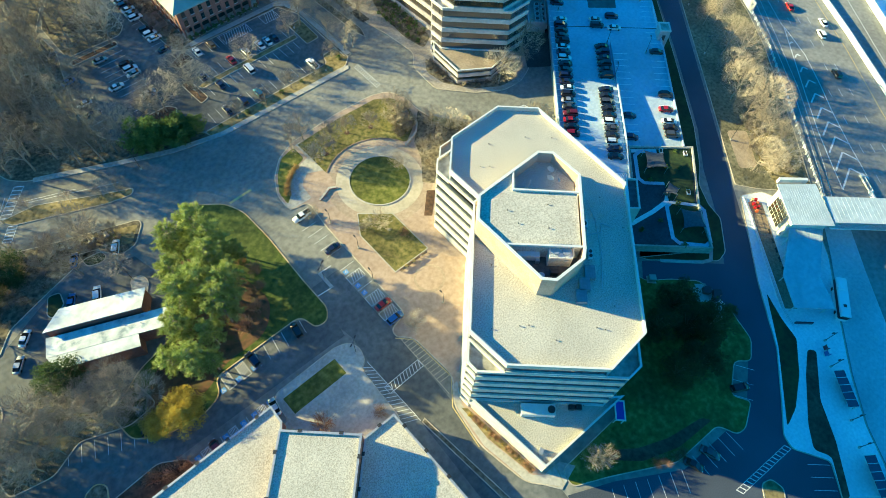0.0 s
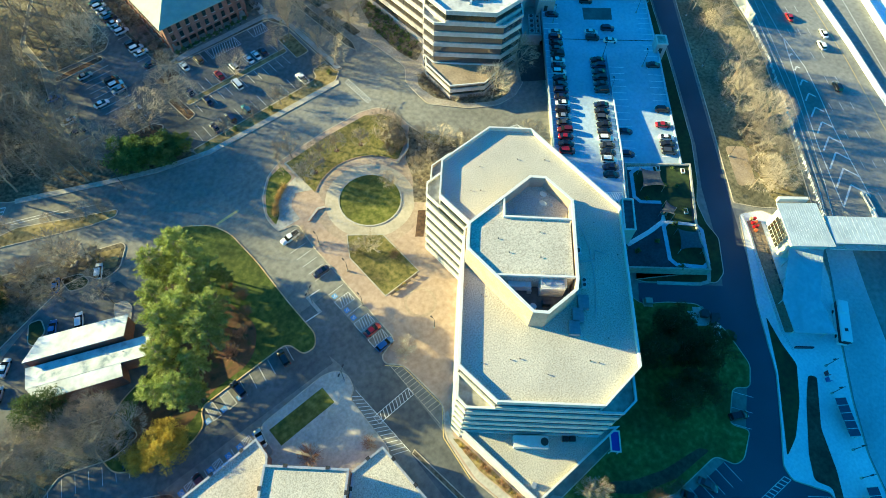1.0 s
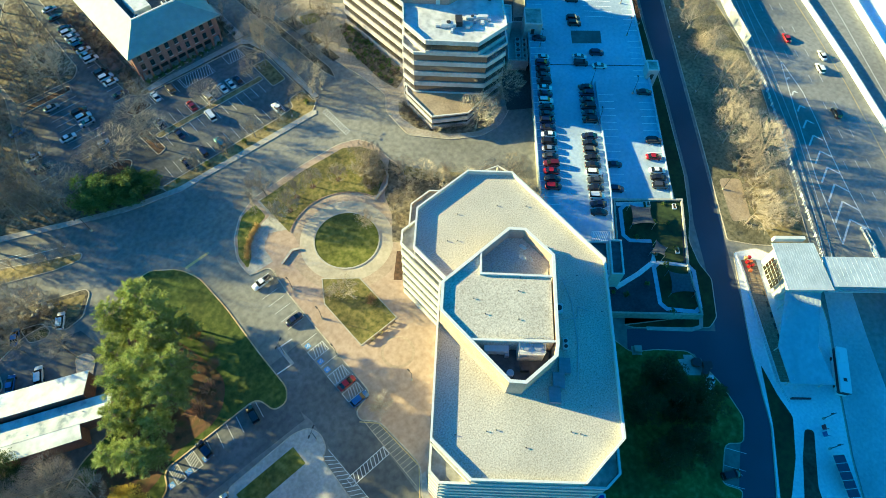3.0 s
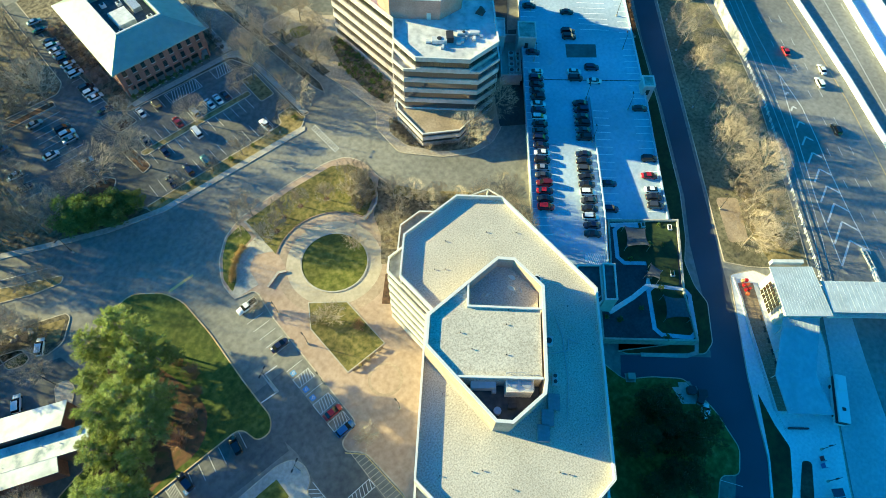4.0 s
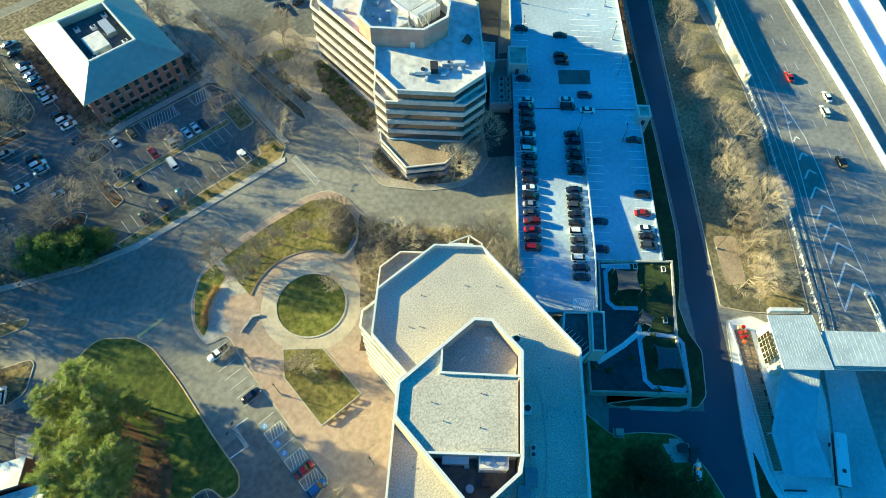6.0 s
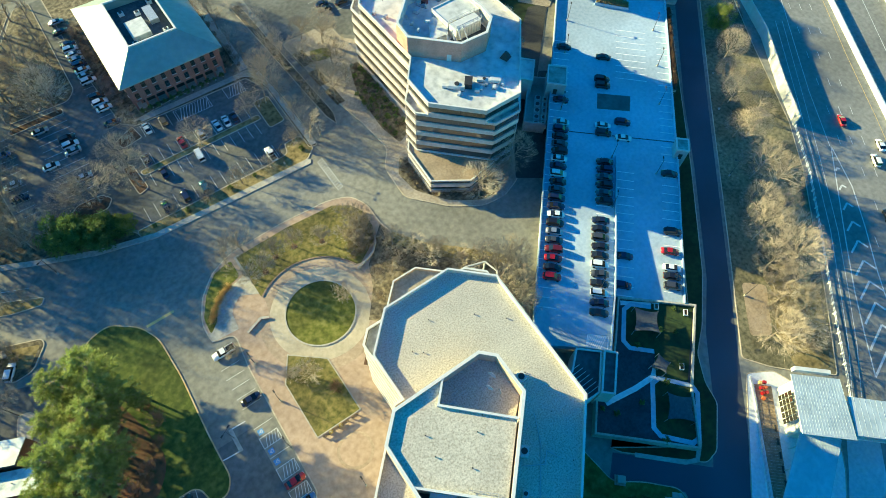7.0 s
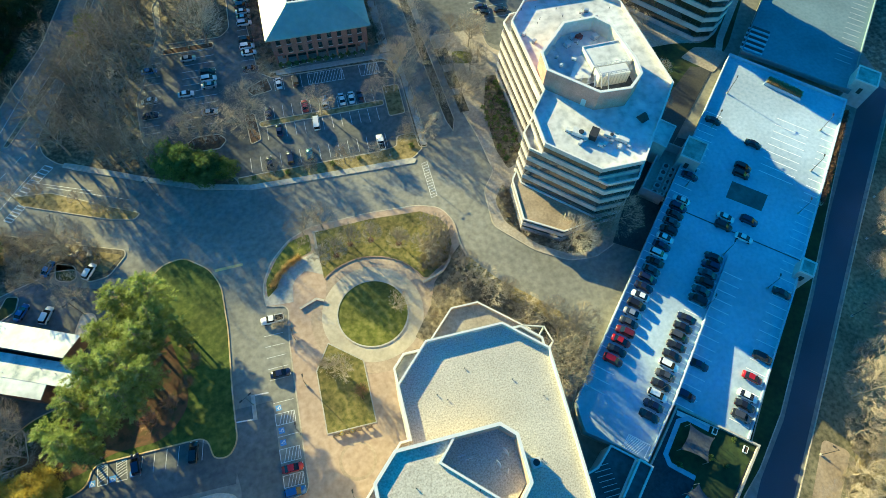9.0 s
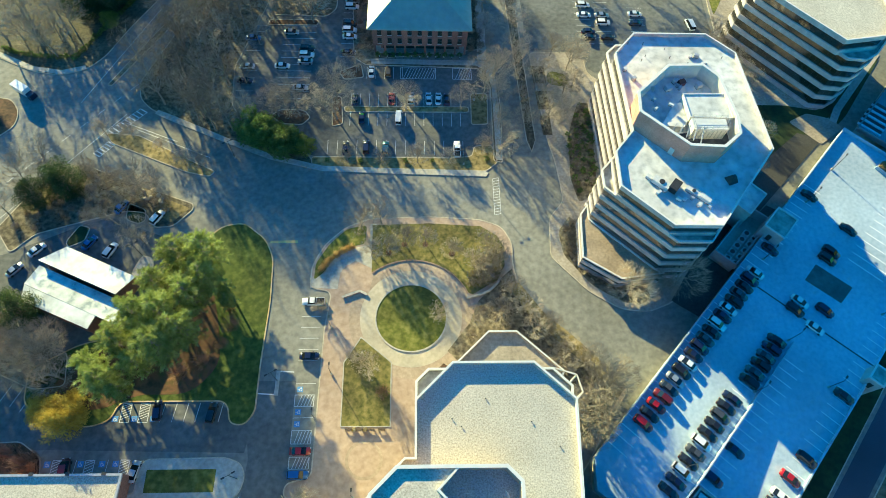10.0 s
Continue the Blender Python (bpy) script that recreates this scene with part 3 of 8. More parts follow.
island("row_end_bed", fillet([(-45, 54), (-27, 55), (-21.6, 51.5), (-20.6, 46.6), (-45, 46.6)], 1.2), MULCH, "mulch bed with shrubs at the end of the parking row")
island("south_planter", [(22.4, 23.2), (23.6, 23.6), (27.6, -14), (26, -14)], LITTER, "long planting strip beside the low building")

# east: lawn behind the tower, verge, wood, station pavement
island("east_lawn", fillet([(90, 26), (91.5, 12), (97, 8), (102.6, 2.4), (101.8, -7.4), (98.8, -16.3), (93.6, -19.7), (90.4, -16.8), (82.6, -21.3), (85.1, -25.3), (78.3, -28.2), (75.6, -27.6), (73.8, -23.3), (60, -22.1), (46, -13.8), (38, -9.6), (39, -5.5), (58, -6), (66, 2)], 1.5), GRASS, "dark green shaded lawn east of the tower", "lawn")
island("garage_verge", fillet([(208, 107), (170, 62.3), (146.5, 36), (135.5, 26), (129, 21.5), (125.2, 15.5), (123.8, 10.4), (115.4, 2.9), (111.6, 2.4), (97, 15.4), (95.5, 18), (110, 8), (119.5, 17), (135.6, 31.2), (209, 113)], 1.0), TURF_SHADED, "narrow turf strip along the garage wall, toned for shade", "verge")
WOOD_EAST = fillet([(231.5, 117), (193.4, 76.2), (161.2, 40.8), (137, 14.5), (141, 9), (147, 3), (153, -2), (168.5, 13.3), (196, 42), (207.5, 56.6), (224.8, 86), (240, 110)], 1.0)
island("east_wood_floor", WOOD_EAST, VERGE_EAST, "leaf-strewn verge with bare trees between service road and highway", "verge")
patch("dirt_path", fillet([(153, 28.5), (157.8, 24.2), (148, 14), (143.2, 17)], 1.5), 0.13, DIRT, "bare tan earth path", "path")
patch("verge_gold", fillet([(160, 25), (168, 15), (153, 0), (146, 5), (150, 14)], 2), 0.14, GRASS_DRY, "golden dry grass above the highway", "verge")
STATION_PAVE = fillet([(135.0, 11.4), (141, 8), (146, -6), (136, -17), (121.6, -28.3), (109.7, -38.1), (100.8, -46.9), (95.4, -54.6), (88, -62), (79, -54), (86.7, -45.4), (82.5, -38), (83.6, -34.9), (90.7, -29.9), (101.4, -21.9), (108.1, -14.6), (114.2, -8)], 1.0)
island("pavement_station", STATION_PAVE, CONCRETE_PALE, "pale concrete pavement of the station entrance and bus bays", "pavement")
patch("station_bed", fillet([(107.2, -27.3), (108.5, -29.0), (97.9, -36.3), (91.9, -43.8), (83, -52.4), (81.4, -51.6), (88.0, -45.0), (86.2, -41.4), (90.5, -37.4), (101.1, -30.5)], 1.2), 0.158, MULCH, "mulch bed beside the bus bays", "bed")
patch("station_lawn", fillet([(113.0, -11.6), (109.4, -18.6), (107.6, -23.9), (99.8, -29.4), (91.5, -33.4), (86.2, -34.4), (91.6, -30.2), (102.2, -22.0)], 1.0), 0.158, TURF_SHADED, "shade-toned turf strip between service road and station walk", "verge")
island("lower_lot_island", fillet([(70.5, -37.3), (73.2, -38.2), (73.6, -41.4), (68.0, -46.0), (66.0, -42.0)], 1.0), GRASS_DRY, "kerbed island with dry grass in the lower lot")
patch("lawn_bed", fillet([(48.2, -10.8), (54.3, -16.6), (63.1, -20.2), (74.0, -21.6), (72.5, -19.6), (62.7, -17.2), (55.5, -13.9), (51.4, -10.6)], 1.0), 0.155, MULCH, "dark mulch bed along the lawn's edge", "bed")

part("kerb_walk", strip(bmesh.new(), [(120.6, 21.0), (122.2, 18.2), (117.8, 13.2), (113.6, 6.6), (110.2, 4.2), (107.6, 5.4), (99.4, 13.2)], 1.0, -0.2, 0.165), CONCRETE, bpy.data.objects["garage_verge"])
# the highway
slab("road_highway", [(240, 108), (224.8, 85), (207, 55.4), (196, 41), (168, 12.2), (154.2, -2.5), (146, -10), (134, -19), (121, -27), (112, -33), (100, -45), (84, -60), (60, -95), (240, -260), (520, 90), (300, 260)], -0.3, 0.02, HIGHWAY, "grey asphalt multi-lane highway with ramp lanes", "highway")
slab("road_bus_lane", [(147, -8.5), (136.5, -17.4), (121.9, -28.6), (110, -38.4), (101, -47.2), (95.6, -55), (88.5, -62), (96, -72), (129.5, -37.1), (139.8, -25.9), (152, -13.5)], 0.02, 0.032, CONCRETE_GREY, "pale concrete bus lane beside the station", "road")


# ---- buildings ----
def facade(owner, poly, levels, spandrel, band_mat, glass, top, mullion_step=1.6, ledge=False):
    """Storeys as ribbons: a proud band and a set-back window ribbon on every face of every storey."""
    poly = ccw(poly)
    n = len(poly)
    for z0, z1 in levels:
        for i in range(n):
            a, b = Vector(poly[i]), Vector(poly[(i + 1) % n])
            u = (b - a).normalized()
            L = (b - a).length
            nrm = Vector((u.y, -u.x))
            mid = (a + b) / 2
            ang = math.degrees(math.atan2(u.y, u.x))
            q = mid - nrm * 0.25
            part("spandrel", box(bmesh.new(), q.x, q.y, z0, L, 0.5, spandrel, ang), band_mat, owner)
            q = mid - nrm * 0.42
            w = part("window", box(bmesh.new(), q.x, q.y, z0 + spandrel, L - 0.3, 0.12, z1 - z0 - spandrel, ang), glass, owner)
            if ledge:
                q = mid - nrm * 0.27
                part("ledge", box(bmesh.new(), q.x, q.y, z0 + spandrel + (z1 - z0 - spandrel) * 0.52, L - 0.02, 0.36, 0.26, ang), band_mat, owner)
            bm = bmesh.new()
            k = max(1, int(L / mullion_step))
            for j in range(1, k):
                p = a + u * (L * j / k) - nrm * 0.36
                box(bm, p.x, p.y, z0 + spandrel, 0.07, 0.1, z1 - z0 - spandrel, ang)
            if k > 1:
                tagged(part("mullion", bm, DARK_METAL, w), kind="stuff")
            else:
                bm.free()


def parapet(owner, poly, z0, z1, wall_mat, width=0.3):
    part("parapet", ring(bmesh.new(), poly, width, z0, z1), wall_mat, owner)
    part("coping", ring(bmesh.new(), inset(poly, -0.05), width + 0.1, z1, z1 + 0.1), COPING, owner, "white metal coping")


# --- the main tower ---
tower = thing("office_tower", "six-storey white precast office tower with ribbon windows and gravel roof", "office building")
ROOF = [(60, 57), (67, 64), (82.5, 64), (89.9, 57), (88.6, 28), (62.6, 1.4), (51.5, 1.0), (36.9, 15), (36.3, 25), (58.2, 46.9), (60, 46.9)]
LOW = [(60, 61.5), (62.5, 64), (87, 64), (90.6, 60.5), (88.7, 27.6), (58.8, -2.4), (54.9, -2.4), (32.9, 18.8), (32.9, 21.6), (58.2, 46.9), (60, 46.9)]
R_TOP, R_DECK, TERR = 29.9, 28.8, 24.9
part("core", prism(bmesh.new(), inset(LOW, 0.55), -0.2, 24.4), GLASS_DARK, tower)
part("core_top", prism(bmesh.new(), inset(ROOF, 0.55), 24.4, 28.3), GLASS_DARK, tower)
facade(tower, LOW, [(0.1 + 4.05 * k, 0.1 + 4.05 * (k + 1)) for k in range(6)], 1.9, PRECAST, GLASS_BLUE, TERR)
facade(tower, ROOF, [(24.4, 28.3)], 1.5, PRECAST, GLASS_BLUE, R_TOP)
part("terrace", prism(bmesh.new(), inset(LOW, 0.45), 24.4, 24.55), TERRACE, tower, "grey roof terrace at the cut corners")
parapet(tower, LOW, 24.4, 25.2, PRECAST, 0.35)
part("roof", prism(bmesh.new(), inset(ROOF, 0.1), 28.3, R_DECK), GRAVEL, tower, "cream gravel roof")
parapet(tower, ROOF, 28.3, R_TOP, PRECAST)
PENT = [(57.0, 44.9), (75.5, 44.9), (78, 42.4), (77.9, 34.3), (64.6, 21.0), (62.6, 19.5), (54.6, 19.8), (52.5, 22), (52.6, 40.6)]
P_TOP = 35.6
part("penthouse_wall", ring(bmesh.new(), PENT, 0.25, R_DECK - 0.3, P_TOP), BRICK_TAN, tower, "tan brick penthouse wall")
part("penthouse_lining", ring(bmesh.new(), inset(PENT, 0.25), 0.25, R_DECK - 0.3, P_TOP), BRICK_TAN, tower)
part("coping", ring(bmesh.new(), inset(PENT, -0.08), 0.6, P_TOP, P_TOP + 0.15), COPING, tower, "white metal coping")
MIDDLE = [(52.9, 32.4), (53.0, 40.4), (57.2, 44.5), (67.2, 44.5), (63.9, 41.1), (73.8, 31.4), (64.2, 21.8)]
part("penthouse_roof", prism(bmesh.new(), MIDDLE, R_DECK - 0.2, P_TOP - 0.45), GRAVEL, tower, "cream gravel penthouse roof")
part("coping", strip(bmesh.new(), [(67.3, 44.6), (63.9, 41.1), (74, 31.3)], 0.4, P_TOP - 0.45, P_TOP + 0.1), COPING, tower)
part("coping", strip(bmesh.new(), [(52.8, 32.6), (64.4, 21.7)], 0.4, P_TOP - 0.45, P_TOP + 0.1), COPING, tower)
part("well_floor_north", prism(bmesh.new(), [(67.2, 44.4), (63.9, 41.0), (73.6, 31.4), (77.4, 34.6), (77.5, 42.2), (75.2, 44.4)], R_DECK - 0.2, 32.4), GRAVEL, tower)
# south well floor coloured dark to suggest the shade inside the well
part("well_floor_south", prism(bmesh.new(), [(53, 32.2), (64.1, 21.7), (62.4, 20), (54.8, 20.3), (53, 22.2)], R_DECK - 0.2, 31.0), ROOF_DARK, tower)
# podiums
POD_S = [(33.2, 19.3), (35.2, -2.8), (60.2, -4.0), (57.4, -2.0), (54.9, -2.0), (33.6, 19)]
part("podium", prism(bmesh.new(), POD_S, -0.2, 5.2), PRECAST, tower)
part("podium_roof", prism(bmesh.new(), inset(POD_S, 0.2), 5.2, 5.3), GRAVEL, tower)
parapet(tower, POD_S, 5.2, 6.0, PRECAST, 0.35)
POD_N = [(68.9, 66), (68.9, 70.4), (77.0, 78.3), (83.7, 78.3), (94.2, 68.6), (91.5, 63.5)]
part("podium", prism(bmesh.new(), POD_N, -0.2, 4.6), PRECAST, tower)
part("podium_roof", prism(bmesh.new(), inset(POD_N, 0.2), 4.6, 4.7), PAVERS_GREY, tower)
parapet(tower, POD_N, 4.6, 5.6, BRICK_TAN, 0.3)

# --- the second office block ---
block = thing("office_block", "buff precast office block with ribbon windows and white membrane roof", "office building")
B_ROOF = [(107.0, 106.4), (107.2, 116.2), (112.2, 122.4), (111.6, 147.6), (117.6, 154.8), (137.2, 154.9), (143.9, 148.2), (145.8, 117.2), (128.7, 96.1), (117.7, 96.1)]
B_LOW = [(104.6, 108.8), (104.6, 113.8), (111.8, 121.8), (111.2, 152), (114, 154.9), (140.8, 154.9), (143.9, 151.6), (146.2, 116.8), (127.8, 94.2), (119.8, 94.2)]
BR_TOP = 25.1
part("core", prism(bmesh.new(), inset(B_LOW, 0.55), -0.2, 19.9), GLASS_DARK, block)
part("core_top", prism(bmesh.new(), inset(B_ROOF, 0.55), 19.9, 23.7), GLASS_DARK, block)
facade(block, B_LOW, [(0.1 + 3.96 * k, 0.1 + 3.96 * (k + 1)) for k in range(5)], 1.55, PRECAST_B, GLASS_MAUVE, 20)
facade(block, B_ROOF, [(19.9, 23.7)], 1.6, PRECAST_B, GLASS_DARK, BR_TOP)
part("terrace", prism(bmesh.new(), inset(B_LOW, 0.45), 19.9, 20.05), TERRACE, block)
parapet(block, B_LOW, 19.9, 20.7, PRECAST_B, 0.35)
part("roof", prism(bmesh.new(), inset(B_ROOF, 0.1), 23.7, 24.1), MEMBRANE, block, "white membrane roof")
parapet(block, B_ROOF, 23.7, BR_TOP, PRECAST_B)
B_PENT = [(112.4, 123.8), (112.9, 129.8), (122.0, 138.6), (130.8, 138.9), (134.2, 135.0), (135.9, 122.7), (135.4, 117.6), (130.8, 113.6), (122.7, 114.0)]
part("penthouse_wall", ring(bmesh.new(), B_PENT, 0.25, 23.8, 30.4), BRICK, block, "salmon brick penthouse wall")
part("penthouse_lining", ring(bmesh.new(), inset(B_PENT, 0.25), 0.25, 23.8, 30.4), PRECAST, block)
part("roof_door", box(bmesh.new(), 120.4, 116.1, 24.1, 1.2, 0.1, 2.2, -43.6), COPING, block, "white roof door")
part("coping", ring(bmesh.new(), inset(B_PENT, -0.08), 0.7, 30.4, 30.55), COPING, block)
part("well_floor_north", prism(bmesh.new(), inset(B_PENT, 0.4), 24, 26.0), MEMBRANE, block)
part("stair_head", prism(bmesh.new(), [(124.4, 130.0), (134.6, 130.2), (135.1, 122.9), (124.8, 123.0)], 26.0, 29.4), MEMBRANE, block, "pale flat-topped stair head")
part("coping", ring(bmesh.new(), [(124.3, 130.1), (134.7, 130.3), (135.2, 122.8), (124.7, 122.9)], 0.25, 29.4, 29.6), COPING, block)
part("low_roof", prism(bmesh.new(), [(118.2, 121.6), (122.4, 128.4), (124.3, 128.8), (124.7, 123.0), (123.6, 121.2)], 26.0, 28.0), MEMBRANE, block)
# dark sheet paints the shade at the bottom of the pit
part("pit_floor", prism(bmesh.new(), [(117.6, 120.2), (123.8, 120.8), (134.8, 122.4), (134.7, 118.0), (130.5, 114.3), (122.9, 114.7)], 26.0, 26.05), ROOF_DARK, block)
for k in range(5):
    part("pit_beam", strip(bmesh.new(), [(119.4 + 1.5 * k, 118.6 - 0.9 * k), (121.0 + 1.6 * k, 120.8 - 0.2 * k)], 0.2, 29.6, 29.9), STEEL, block)

B_POD = [(101.8, 97.6), (102.6, 110), (104.9, 113.2), (105, 108.6), (119.8, 94.4), (122, 93.2), (111, 91.6)]
part("podium", prism(bmesh.new(), inset(B_POD, 0.55), -0.2, 5.2), GLASS_DARK, block)
facade(block, B_POD, [(0.1, 2.7), (2.7, 5.2)], 1.3, PRECAST_B, GLASS_DARK, 5.2)
part("podium_roof", prism(bmesh.new(), inset(B_POD, 0.25), 5.0, 5.3), DIRT, block, "tan gravel podium roof")
parapet(block, B_POD, 5.2, 5.6, PRECAST_B, 0.3)

# --- the third office block ---
third = thing("far_office_block", "buff precast office block with ribbon windows beyond the garage", "office building")
C_ROOF = [(158, 173.5), (166.9, 163.3), (175.8, 153.3), (187.7, 155.3), (193.6, 161.4), (192, 180), (184, 188), (168, 188), (158, 180)]
C_LOW = [(157.4, 176), (161, 171.6), (178.5, 151.4), (183.6, 150.8), (187.6, 153.2), (195.4, 162.0), (193.4, 181), (184.4, 189), (167.6, 189), (157.4, 180.4)]
part("core", prism(bmesh.new(), inset(C_LOW, 0.55), -0.2, 19.7), GLASS_DARK, third)
part("core_top", prism(bmesh.new(), inset(C_ROOF, 0.55), 19.7, 23.6), GLASS_DARK, third)
facade(third, C_LOW, [(0.1 + 3.92 * k, 0.1 + 3.92 * (k + 1)) for k in range(5)], 1.5, PRECAST_B, GLASS_DARK, 19.7)
facade(third, C_ROOF, [(19.7, 23.6)], 1.6, PRECAST_B, GLASS_DARK, BR_TOP)
part("terrace", prism(bmesh.new(), inset(C_LOW, 0.45), 19.7, 19.85), TERRACE, third)
parapet(third, C_LOW, 19.7, 20.5, PRECAST_B, 0.35)
part("roof", prism(bmesh.new(), inset(C_ROOF, 0.1), 23.6, 24), GRAVEL, third)
parapet(third, C_ROOF, 23.6, BR_TOP, PRECAST_B)

# --- the brick office with the hipped roof ---
hip = thing("brick_office", "three-storey red brick office with an arcade and a hipped metal roof", "office building")
HW = [(46.2, 171.0), (75.0, 171.0), (75.0, 208.6), (46.2, 208.6)]
EAVE = 10.4
part("wall", prism(bmesh.new(), HW, 3.3, EAVE), BRICK_RED, hip)
part("ground_floor", prism(bmesh.new(), inset(HW, 2.2), -0.2, 3.3), BRICK_RED, hip)
HO, HI = [(44.8, 169.8), (76.2, 169.8), (76.2, 210.0), (44.8, 210.0)], [(53.2, 179.8), (67.3, 179.6), (67.4, 200.4), (53.3, 201.4)]
bm = bmesh.new()
o = [bm.verts.new((x, y, EAVE)) for x, y in HO]
o2 = [bm.verts.new((x, y, EAVE + 0.3)) for x, y in HO]
i1 = [bm.verts.new((x, y, EAVE + 4.2)) for x, y in HI]
i0 = [bm.verts.new((x, y, EAVE + 1.6)) for x, y in HI]
for k in range(4):
    j = (k + 1) % 4
    bm.faces.new((o[k], o[j], o2[j], o2[k]))
    bm.faces.new((o2[k], o2[j], i1[j], i1[k]))
    bm.faces.new((i1[k], i1[j], i0[j], i0[k]))
bm.faces.new(o[::-1])
part("hipped_roof", bm, ROOF_TEAL, hip, "grey-green metal hipped roof")
part("roof_rim", ring(bmesh.new(), inset(HI, -0.25), 0.5, EAVE + 4.0, EAVE + 4.45), COPING, hip)
# floor colour includes the shade between the hipped slopes
part("well_floor", prism(bmesh.new(), inset(HI, 0.05), EAVE + 1.2, EAVE + 1.6), ROOF_DARK, hip)


def office_window(x, y, z, along_x):
    """A tall window with a sill, lintel and a cross bar."""
    sx, sy = (1.25, 0.12) if along_x else (0.12, 1.25)
    ox, oy = (0, -0.06) if along_x else (-0.06, 0)
    w = part("window", box(bmesh.new(), x, y, z, sx, sy, 2.1), GLASS_DARK, hip)
    part("sill", box(bmesh.new(), x + ox, y + oy, z - 0.14, sx + 0.15, sy + 0.15, 0.14), PRECAST_B, w)
    part("lintel", box(bmesh.new(), x + ox * 0.3, y + oy * 0.3, z + 2.1, sx + 0.2, sy + 0.05, 0.25), BRICK_RED, w)
    part("bar", box(bmesh.new(), x + ox * 0.8, y + oy * 0.8, z + 1.2, sx, sy, 0.07), DARK_METAL, w)


for z in (4.3, 7.5):
    for k in range(9):
        office_window(48.3 + 3.05 * k, 170.98, z, True)
    for k in range(11):
        office_window(46.18, 173.6 + 3.2 * k, z, False)
for k in range(10):
    part("arcade_pier", box(bmesh.new(), 46.7 + 3.09 * k, 171.3, -0.1, 0.6, 0.6, 3.4), BRICK_RED, hip)
for k in range(1, 12):
    part("arcade_pier", box(bmesh.new(), 46.5, 171.3 + 3.1 * k, -0.1, 0.6, 0.6, 3.4), BRICK_RED, hip)
part("arcade_floor", prism(bmesh.new(), inset(HW, 0.1), -0.2, 0.14), CONCRETE, hip)
part("shop_glass", box(bmesh.new(), 60.6, 173.14, 0.3, 23.0, 0.1, 2.6), GLASS_DARK, hip)
tagged(part("roof_unit", box(bmesh.new(), 58.4, 187.6, EAVE + 1.6, 5.5, 7.5, 1.6), MEMBRANE), "white rooftop plant room in the roof well", "roof unit")
tagged(part("roof_unit", box(bmesh.new(), 63.9, 191.6, EAVE + 1.6, 2.6, 7, 1.5), STEEL), "grey rooftop air handler in the roof well", "roof unit")
for k in range(11):
    bl = thing("bollard_lamp", "short white bollard lamp in the hedge before the arcade", "bollard lamp", pose(48.0 + 2.5 * k, 168.95, 0.1), "bollard lamps")
    part("post", tube(bmesh.new(), (0, 0, -0.05), (0, 0, 0.75), 0.09, None, 8), DARK_METAL, bl)
    part("head", tube(bmesh.new(), (0, 0, 0.75), (0, 0, 1.0), 0.17, 0.15, 10), COPING, bl)

# --- the low building to the south ---
south = thing("low_building", "low flat-roofed building with cream gravel roofs", "office building")
WING_W = [(-46, 47.6), (-1.4, 47.5), (-1.5, 43), (-3.2, 40.6), (-14, 29.5), (-46, 29.5)]
WING_E = [(10.2, 28.2), (18.2, 27.9), (19.2, -30), (-6, -30), (0, 18)]
MID = [(-2.9, 40.6), (9.8, 28.2), (-3.4, 15), (-16, 27.5)]
for pl, z in ((WING_W, 4.2), (WING_E, 4.2), (MID, 8.2)):
    part("wall", prism(bmesh.new(), pl, -0.2, z), BRICK_RED, south)
    part("roof", prism(bmesh.new(), inset(pl, 0.2), z, z + 0.12), GRAVEL, south, "cream gravel roof")
    part("parapet", ring(bmesh.new(), pl, 0.35, z, z + 0.5), PRECAST_B, south)
    part("coping", ring(bmesh.new(), inset(pl, -0.06), 0.5, z + 0.5, z + 0.6), STEEL, south)
    pc = ccw(pl)
    for a, b in zip(pc, pc[1:] + pc[:1]):
        L = math.dist(a, b)
        for k in range(int(L / 7)):
            t = (k + 0.5) / int(L / 7)
            part("scupper", box(bmesh.new(), a[0] + (b[0] - a[0]) * t, a[1] + (b[1] - a[1]) * t, z + 0.15, 0.9, 0.75, 0.5, math.degrees(math.atan2(b[1] - a[1], b[0] - a[0]))), DARK_METAL, south)

# --- the white-roofed building to the west ---
west = thing("pavilion", "brick building with two white mono-pitch metal roofs", "building")


def shed(owner, poly, z_a, z_b, wall, roof, over=0.0):
    """A four-cornered shed roof, high along its first edge."""
    bm = bmesh.new()
    zs = (z_a, z_a, z_b, z_b)
    lo = [bm.verts.new((x, y, -0.2)) for x, y in poly]
    hi = [bm.verts.new((x, y, z)) for (x, y), z in zip(poly, zs)]
    for k in range(4):
        j = (k + 1) % 4
        bm.faces.new((lo[k], lo[j], hi[j], hi[k]))
    bm.faces.new(hi)
    bm.faces.new(lo[::-1])
    part("wall", bm, wall, owner)
    bm = bmesh.new()
    c = Vector((sum(p[0] for p in poly) / 4, sum(p[1] for p in poly) / 4))
    v = []
    for dz in (0.02, 0.3):
        for (x, y), z in zip(poly, zs):
            d = (Vector((x, y)) - c).normalized() * over
            v.append(bm.verts.new((x + d.x, y + d.y, z + dz)))
    for f in ((3, 2, 1, 0), (4, 5, 6, 7), (0, 1, 5, 4), (1, 2, 6, 5), (2, 3, 7, 6), (3, 0, 4, 7)):
        bm.faces.new([v[k] for k in f])
    bmesh.ops.recalc_face_normals(bm, faces=bm.faces)
    part("roof", bm, roof, owner, "white metal roof")


